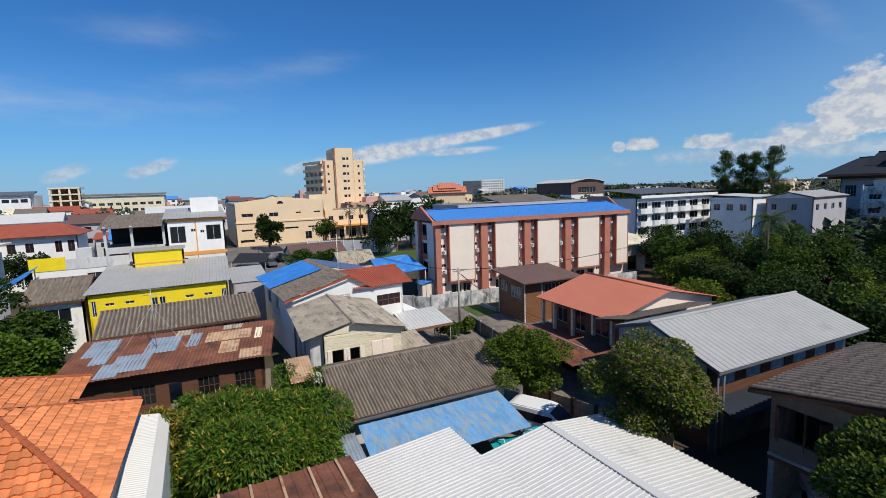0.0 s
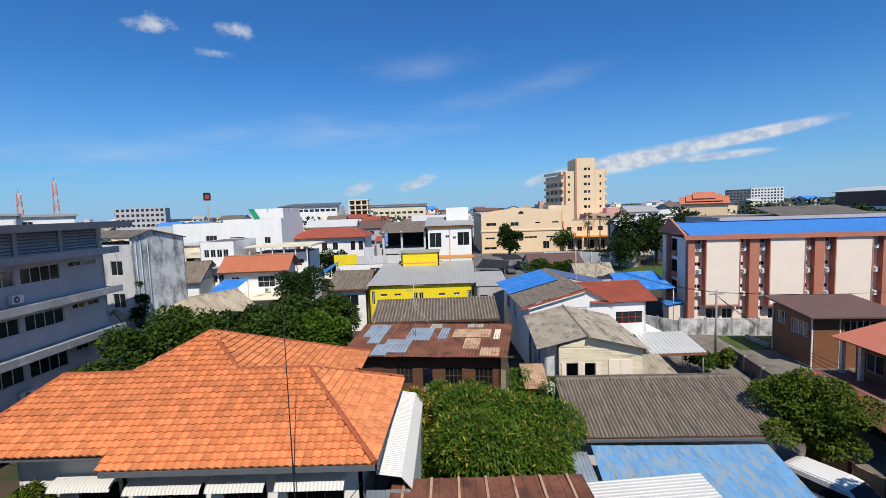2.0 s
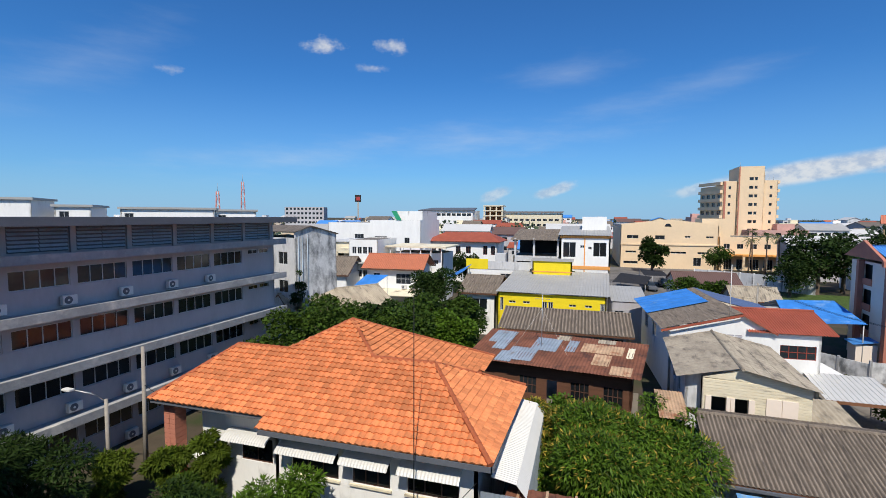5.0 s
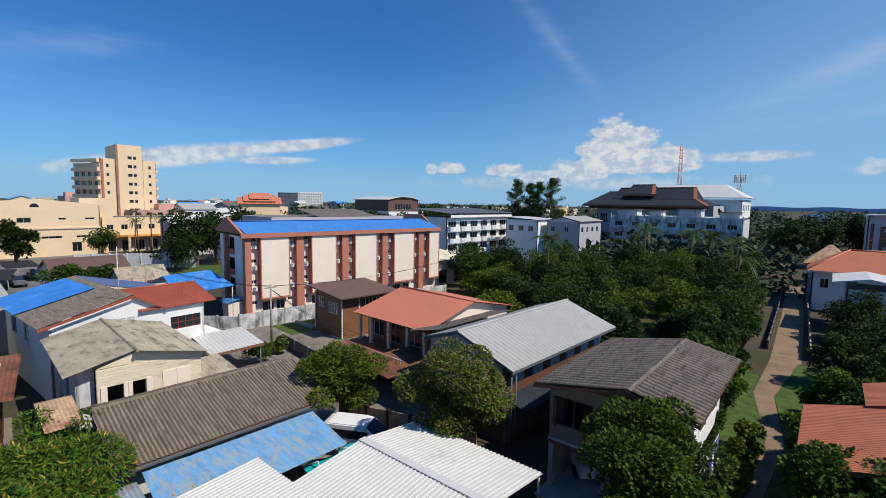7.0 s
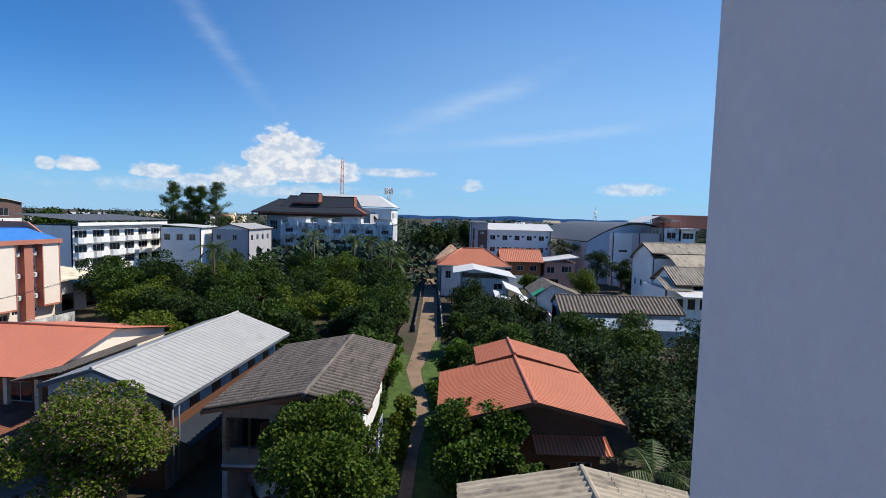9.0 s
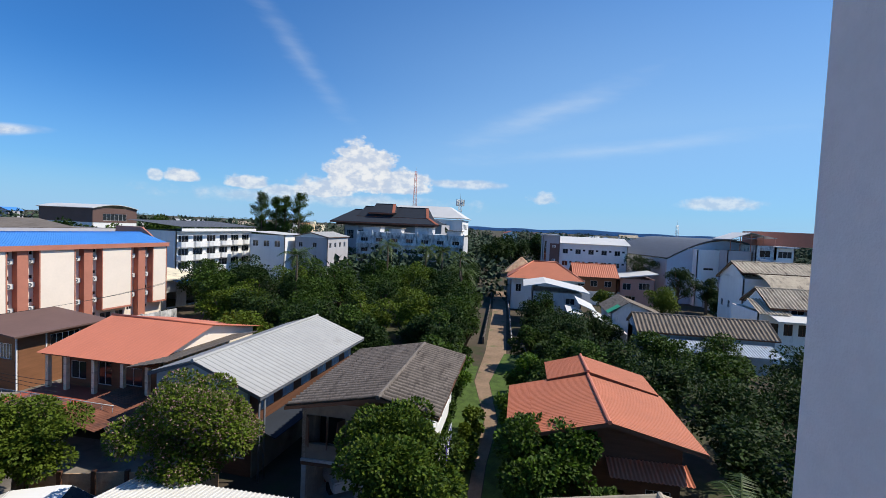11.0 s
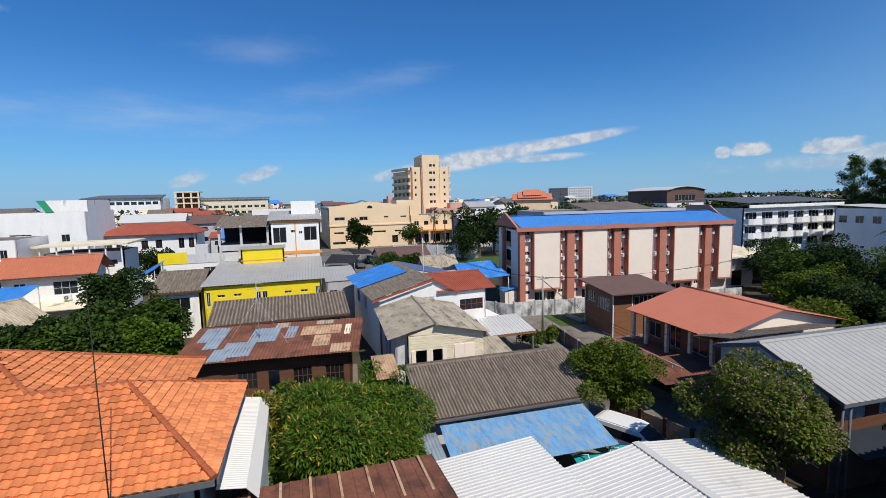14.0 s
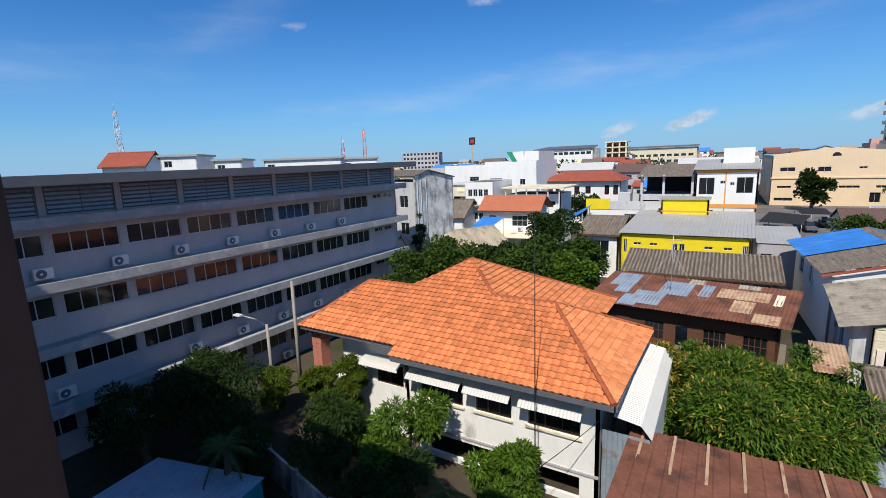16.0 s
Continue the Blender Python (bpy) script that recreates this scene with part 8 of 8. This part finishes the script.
# its paler leaf colour on upper clumps stands in for highlight tufts
tree(19.6, 5.2, 6.8, 3.2, "light green feathery tree beside the dark-roofed house", "leaf", 24000, 0.18, "oval", 8, 0.2, 46, 0.1, ("leaflight", 9000, 0.17, -0.6))
tree(23.2, -2.0, 5.6, 2.9, "dense dark green tree before the red roof", "leaf", 20000, 0.2, "oval", 9, 0.15, 40, 0.3, ("leafmango", 3500, 0.2, -0.3))
tree(20.9, -4.6, 3.6, 1.4, "small shiny shrub by the red-roofed house", "leaf", 1800, 0.24, "oval", 10, 0.15, 8)
for i, (x, y, h, r, lf) in enumerate(((26.5, -13.0, 5.4, 3.0, "leafdark"), (20.5, -12.6, 5.0, 2.6, "leafdark"), (32.5, -14.2, 5.6, 3.4, "leafdark"), (17.5, -13.5, 5.2, 2.4, "leaf"), (38, -11, 5.4, 3.4, "leafdark"), (41.5, -5.2, 5.8, 3.4, "leaf"),
                                       (46, -9, 5.2, 3.6, "leafdark"), (44, -17, 5.0, 3.6, "leaf"), (52, -4.6, 6.0, 3.6, "leafdark"), (50, -14, 5.2, 3.4, "leaf"), (36, -20, 5.4, 4.0, "leafdark"), (60, -6, 5.5, 3.2, "leafdark"), (54, -22, 5.0, 3.4, "leaf"),
                                       (46, -26, 5.5, 4.0, "leafdark"), (84, -24.2, 6.4, 3.2, "leaflight"), (97, -30.5, 9.0, 3.4, "leafdark"), (98, -36.2, 7.2, 3.0, "leafdark"), (114, -27.5, 10.4, 3.6, "leafdark"), (88, -35, 5.0, 2.4, "leafdark"), (90, -15.5, 4.4, 2.2, "leaflight"), (80, -17, 3.4, 2.2, "leaf"), (62, -10.5, 4.6, 3.0, "leafdark"), (69, -2.6, 6.2, 3.0, "leafdark"))):
    tree(x, y, h, r, "dark leafy garden tree beyond the lane" if lf == "leafdark" else "green leafy garden tree beyond the lane", lf, 6000, 0.26, "oval", 20 + i, 0.12, 24)
for i, (x, y, h, r) in enumerate(((33.5, 6.0, 5.4, 1.7), (36.5, 6.6, 6.2, 2.2), (39.5, 6.6, 6.4, 2.0), (43, 7.2, 7.0, 2.5), (47, 7.0, 7.0, 2.5), (52, 7.4, 7.4, 2.7), (57, 7.4, 7.6, 2.7), (63, 8.0, 7.8, 2.7), (34.5, -1.9, 4.6, 2.0), (38.5, -2.6, 4.4, 2.2), (43, -3.8, 4.8, 2.3), (47.5, -4.4, 5.0, 2.4), (56, -4.8, 5.0, 2.4), (30.5, 5.2, 3.6, 1.2), (33, 5.0, 4.0, 1.2))):
    tree(x, y, h, r, "leafy tree leaning over the lane", "leaf" if i % 2 else "leafdark", 6500, 0.24, "oval", 210 + i, 0.02, 22)
for i, (x, y, h, r) in enumerate(((31, 5.0, 3.8, 1.4), (38, 5.0, 4.2, 1.6), (45, 5.8, 4.6, 1.6), (54, 5.9, 5.5, 1.9), (29.5, -0.6, 2.4, 1.3), (33, -1.0, 2.8, 1.4), (37, -1.2, 2.6, 1.4), (40.5, -0.9, 4.4, 1.7), (46, -2.2, 2.6, 1.6), (50.5, -1.2, 4.8, 1.9), (32, -0.4, 4.0, 1.5), (63, -2.0, 3.6, 2.0), (72, 8.2, 6.0, 2.6), (70, -3.2, 4.6, 2.4))):
    tree(x, y, h, r, "bushy garden tree at the edge of the lane", ("leaf", "leafmango", "leafdark")[i % 3], 3800, 0.24, "oval", 310 + i, 0.0, 16)
for i, (x, y, h, r) in enumerate(((62, 45, 7.2, 3.6), (66, 50, 7.6, 3.6), (59, 40.5, 7.0, 3.4), (69, 45, 8.0, 3.6), (72, 52, 7.6, 3.4), (75, 46, 8.4, 3.6), (55, 37.5, 6.6, 3.2))):
    tree(x, y, h, r, "dark green tree at the edge of the wood", "leafdark" if i % 2 else "leaf", 3600, 0.34, "oval", 260 + i, 0.08, 15)
shed_ = thing("market_shed", "low pale sheet roof with a blue awning beside the apartment block", "shed", pose(64, 55, 0, 0, 0, -5))
shell(shed_, 0, 9, 0, 8, 0, 4.6, M["whitedirty"], cap=False, south=[(1, 3, 0.2, 2.6, 0), (5, 7, 0.2, 2.6, 0)])
sheet("roof_sheet", (-0.5, -0.8, 4.6), (10, 0, 0), (0, 9.5, 0.9), M["beige"], shed_, 0.4, 0.03, 1, "rib")
prism("awning", [(2, -3, 4.0), (8, -3, 4.0), (8, -0.2, 4.5), (2, -0.2, 4.5)], 0.05, M["tarp"], shed_, "blue awning")
rngt = random.Random(11)
WOOD = []
for i in range(400):
    x, y = rngt.uniform(38, 82), rngt.uniform(8.5, 46)
    if x < 41 and y < 22 or y > 12 + (82 - x) * 0.95 + 6 and x > 60:
        continue
    if y > 26 + (x - 38) * 0.75:
        continue
    if all((x - a) ** 2 + (y - b) ** 2 > 20 for a, b in WOOD):
        WOOD.append((x, y))
for i, (x, y) in enumerate(WOOD[:58]):
    h = 6.4 + 2.3 * min(1, max(0, (x - 40) / 26)) + rngt.uniform(-0.7, 0.8)
    lf = rngt.choice(("leaf", "leafdark", "leaf", "leaflight"))
    tree(x, y, h, rngt.uniform(2.8, 3.9), "tall %s tree in the small wood" % {"leaf": "green", "leafdark": "dark green", "leaflight": "light green"}[lf], lf, 6500, 0.27, "oval", 60 + i, 0.12, 26)
for i, (x, y, h) in enumerate(((57, 29, 10.4), (72, 21, 11.6), (78, 13, 10.8), (72, 9.5, 10.2), (66, 8.4, 9.0), (82, 17, 10.8))):
    palm(x, y, h, "tall coconut palm rising from the wood", 30 + i, 3.4, 17)
palm(20.2, -9.2, 4.2, "palm with drooping fronds close below", 41, 3.0, 15)
palm(-8.5, 13.6, 2.4, "small shaded palm in the court", 42, 1.8, 12)
palm(-17.4, 9.8, 3.6, "dark spiky palm over a low shed", 43, 1.5, 16)
for i, (x, y, h, r, lf) in enumerate(((-20.5, 37.5, 7.8, 4.8, "leaf"), (-24.3, 33.5, 7.0, 4.2, "leaf"), (-15.5, 41.5, 7.2, 4.4, "leaf"), (-20.5, 46, 5.8, 3.4, "leafdark"), (-12.5, 45, 6.6, 3.2, "leaf"), (-13.5, 50.5, 7.8, 3.4, "leafdark"), (-18.5, 54, 8.6, 3.4, "leafdark"),
                                       (-11, 40.5, 6.2, 2.6, "leafmango"), (-12.5, 34, 5.6, 2.6, "leaf"), (-25, 42, 6.8, 3.4, "leaf"))):
    tree(x, y, h, r, "leafy garden tree behind the tiled house", lf, 8000, 0.32, "oval", 120 + i, 0.05, 22)
for i, (x, y, h, r, lf) in enumerate(((-21.5, 12.5, 5.6, 2.5, "leafdark"), (-14.6, 13.6, 4.4, 2.2, "leafdark"), (-11.4, 14.8, 4.6, 2.0, "leafmango"), (-6.6, 14.9, 3.9, 1.5, "leafmango"), (-18.8, 16.8, 4.0, 1.0, "leaflight"), (-22.5, 16.8, 3.0, 1.2, "leaflight"), (-17.2, 17.8, 4.5, 0.9, "leaflight"), (-16.5, 15.4, 3.2, 1.3, "leaf"), (-24.6, 10.2, 4.6, 2.6, "leafdark"), (-18.6, 11.4, 3.6, 1.9, "leafdark"), (-11.0, 12.6, 3.4, 1.7, "leafdark"), (-25.4, 13.5, 4.8, 2.0, "leafdark"))):
    tree(x, y, h, r, "garden tree before the tiled house, partly in shade", lf, 6500, 0.26, "long", 140 + i, 0.12, 12, 0.5)
for i, (x, y, h, r, lf) in enumerate(((44, 108, 12.5, 6.5, "leafdark"), (50, 112, 12.0, 5.5, "leafdark"), (38, 104, 7, 4, "leafdark"), (18, 138, 9.5, 4.0, "leafdark"), (34, 141, 7.5, 4.0, "leaf"), (15.4, 76.5, 6.0, 3.4, "leaf"), (19.4, 77, 5.6, 3.2, "leaf"), (8.5, 63, 4.5, 1.8, "leaf"),
                                       (-27, 92, 8.0, 4.0, "leafdark"), (-23, 94, 7.6, 3.6, "leafdark"), (86, 96, 13, 6.5, "leafdark"), (78, 100, 12.5, 6.0, "leafdark"), (70, 108, 11.5, 6.0, "leafdark"), (94, 90, 12, 5, "leaf"), (112, 96, 14.5, 5, "leaf"), (60, 118, 12, 6, "leafdark"),
                                       (105, 108, 14, 5, "leafdark"), (150, 3, 13.0, 6.0, "leafdark"), (142, 8, 12.0, 5.5, "leafdark"), (158, -6, 13.5, 6, "leafdark"))):
    tree(x, y, h, r, "large dark spreading tree among the town houses", lf, 4200, 0.62 if h > 9 else 0.4, "oval", 160 + i, 0.1, 18)
for i, (x, y, h, r) in enumerate(((118, 70.6, 22.0, 2.6), (118.5, 66.6, 21.0, 2.3), (117.5, 63.4, 21.2, 2.2), (118, 59.6, 22.2, 3.2))):
    feathery_tree(x, y, h, r, "tall casuarina with thin feathery foliage above the roofs", 190 + i)
for i in range(16):
    a = rngt.random()
    x, y, h, r = [(13, 37, 2.2, 1.3), (-6, 44.8, 2.4, 1.2), (22.6, 33, 1.8, 1.2), (23.5, 30, 2.2, 1.4), (21.5, 39.5, 2.0, 1.3), (24, 41, 1.6, 1.1), (-9, 34.5, 2.6, 1.6), (-5.5, 33.5, 2.4, 1.5), (-1.2, 32.5, 2.6, 1.6), (1.5, 31.6, 3.0, 1.6), (19.4, 52, 2.4, 1.5), (21, 47.5, 1.6, 1.2), (29, 12.2, 2.4, 1.2), (33, 2.9, 2.2, 1.1), (30, 3.0, 2.0, 0.9), (28, 2.9, 1.8, 0.9)][i]
    tree(x, y, h, r, "low green shrub between the houses", rngt.choice(("leaf", "leaflight", "leafmango")), 1100, 0.24, "oval", 230 + i, 0.05, 8, name="shrub")
for i in range(9):
    palm(41 + i * 2.4, 138 + (i * 5) % 7, 9.5 + (i * 3) % 4 * 0.6, "tall palm before the peach wing", 70 + i, 2.8, 13)


def far_woods(name, az0, az1, d0, d1, hmin, hmax, n, seed):
    """The distant tree belt, as one mass of crowns, its leaf colour greyed for haze."""
    rng = np.random.default_rng(seed)
    blobs = []
    for k in range(n):
        a, d = radians(rng.uniform(az0, az1)), rng.uniform(d0, d1)
        h = rng.uniform(hmin, hmax)
        r = rng.uniform(3.0, 6.5)
        for q in range(3):
            blobs.append((d * math.sin(a) + rng.normal() * r * 0.6, d * math.cos(a) + rng.normal() * r * 0.6, h - r * 0.8 - q * r * 0.8, r))
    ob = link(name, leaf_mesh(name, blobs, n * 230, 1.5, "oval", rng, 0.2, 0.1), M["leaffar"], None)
    tagged(ob, "belt of distant dark green trees with haze in their colour", "trees", kind="stuff")


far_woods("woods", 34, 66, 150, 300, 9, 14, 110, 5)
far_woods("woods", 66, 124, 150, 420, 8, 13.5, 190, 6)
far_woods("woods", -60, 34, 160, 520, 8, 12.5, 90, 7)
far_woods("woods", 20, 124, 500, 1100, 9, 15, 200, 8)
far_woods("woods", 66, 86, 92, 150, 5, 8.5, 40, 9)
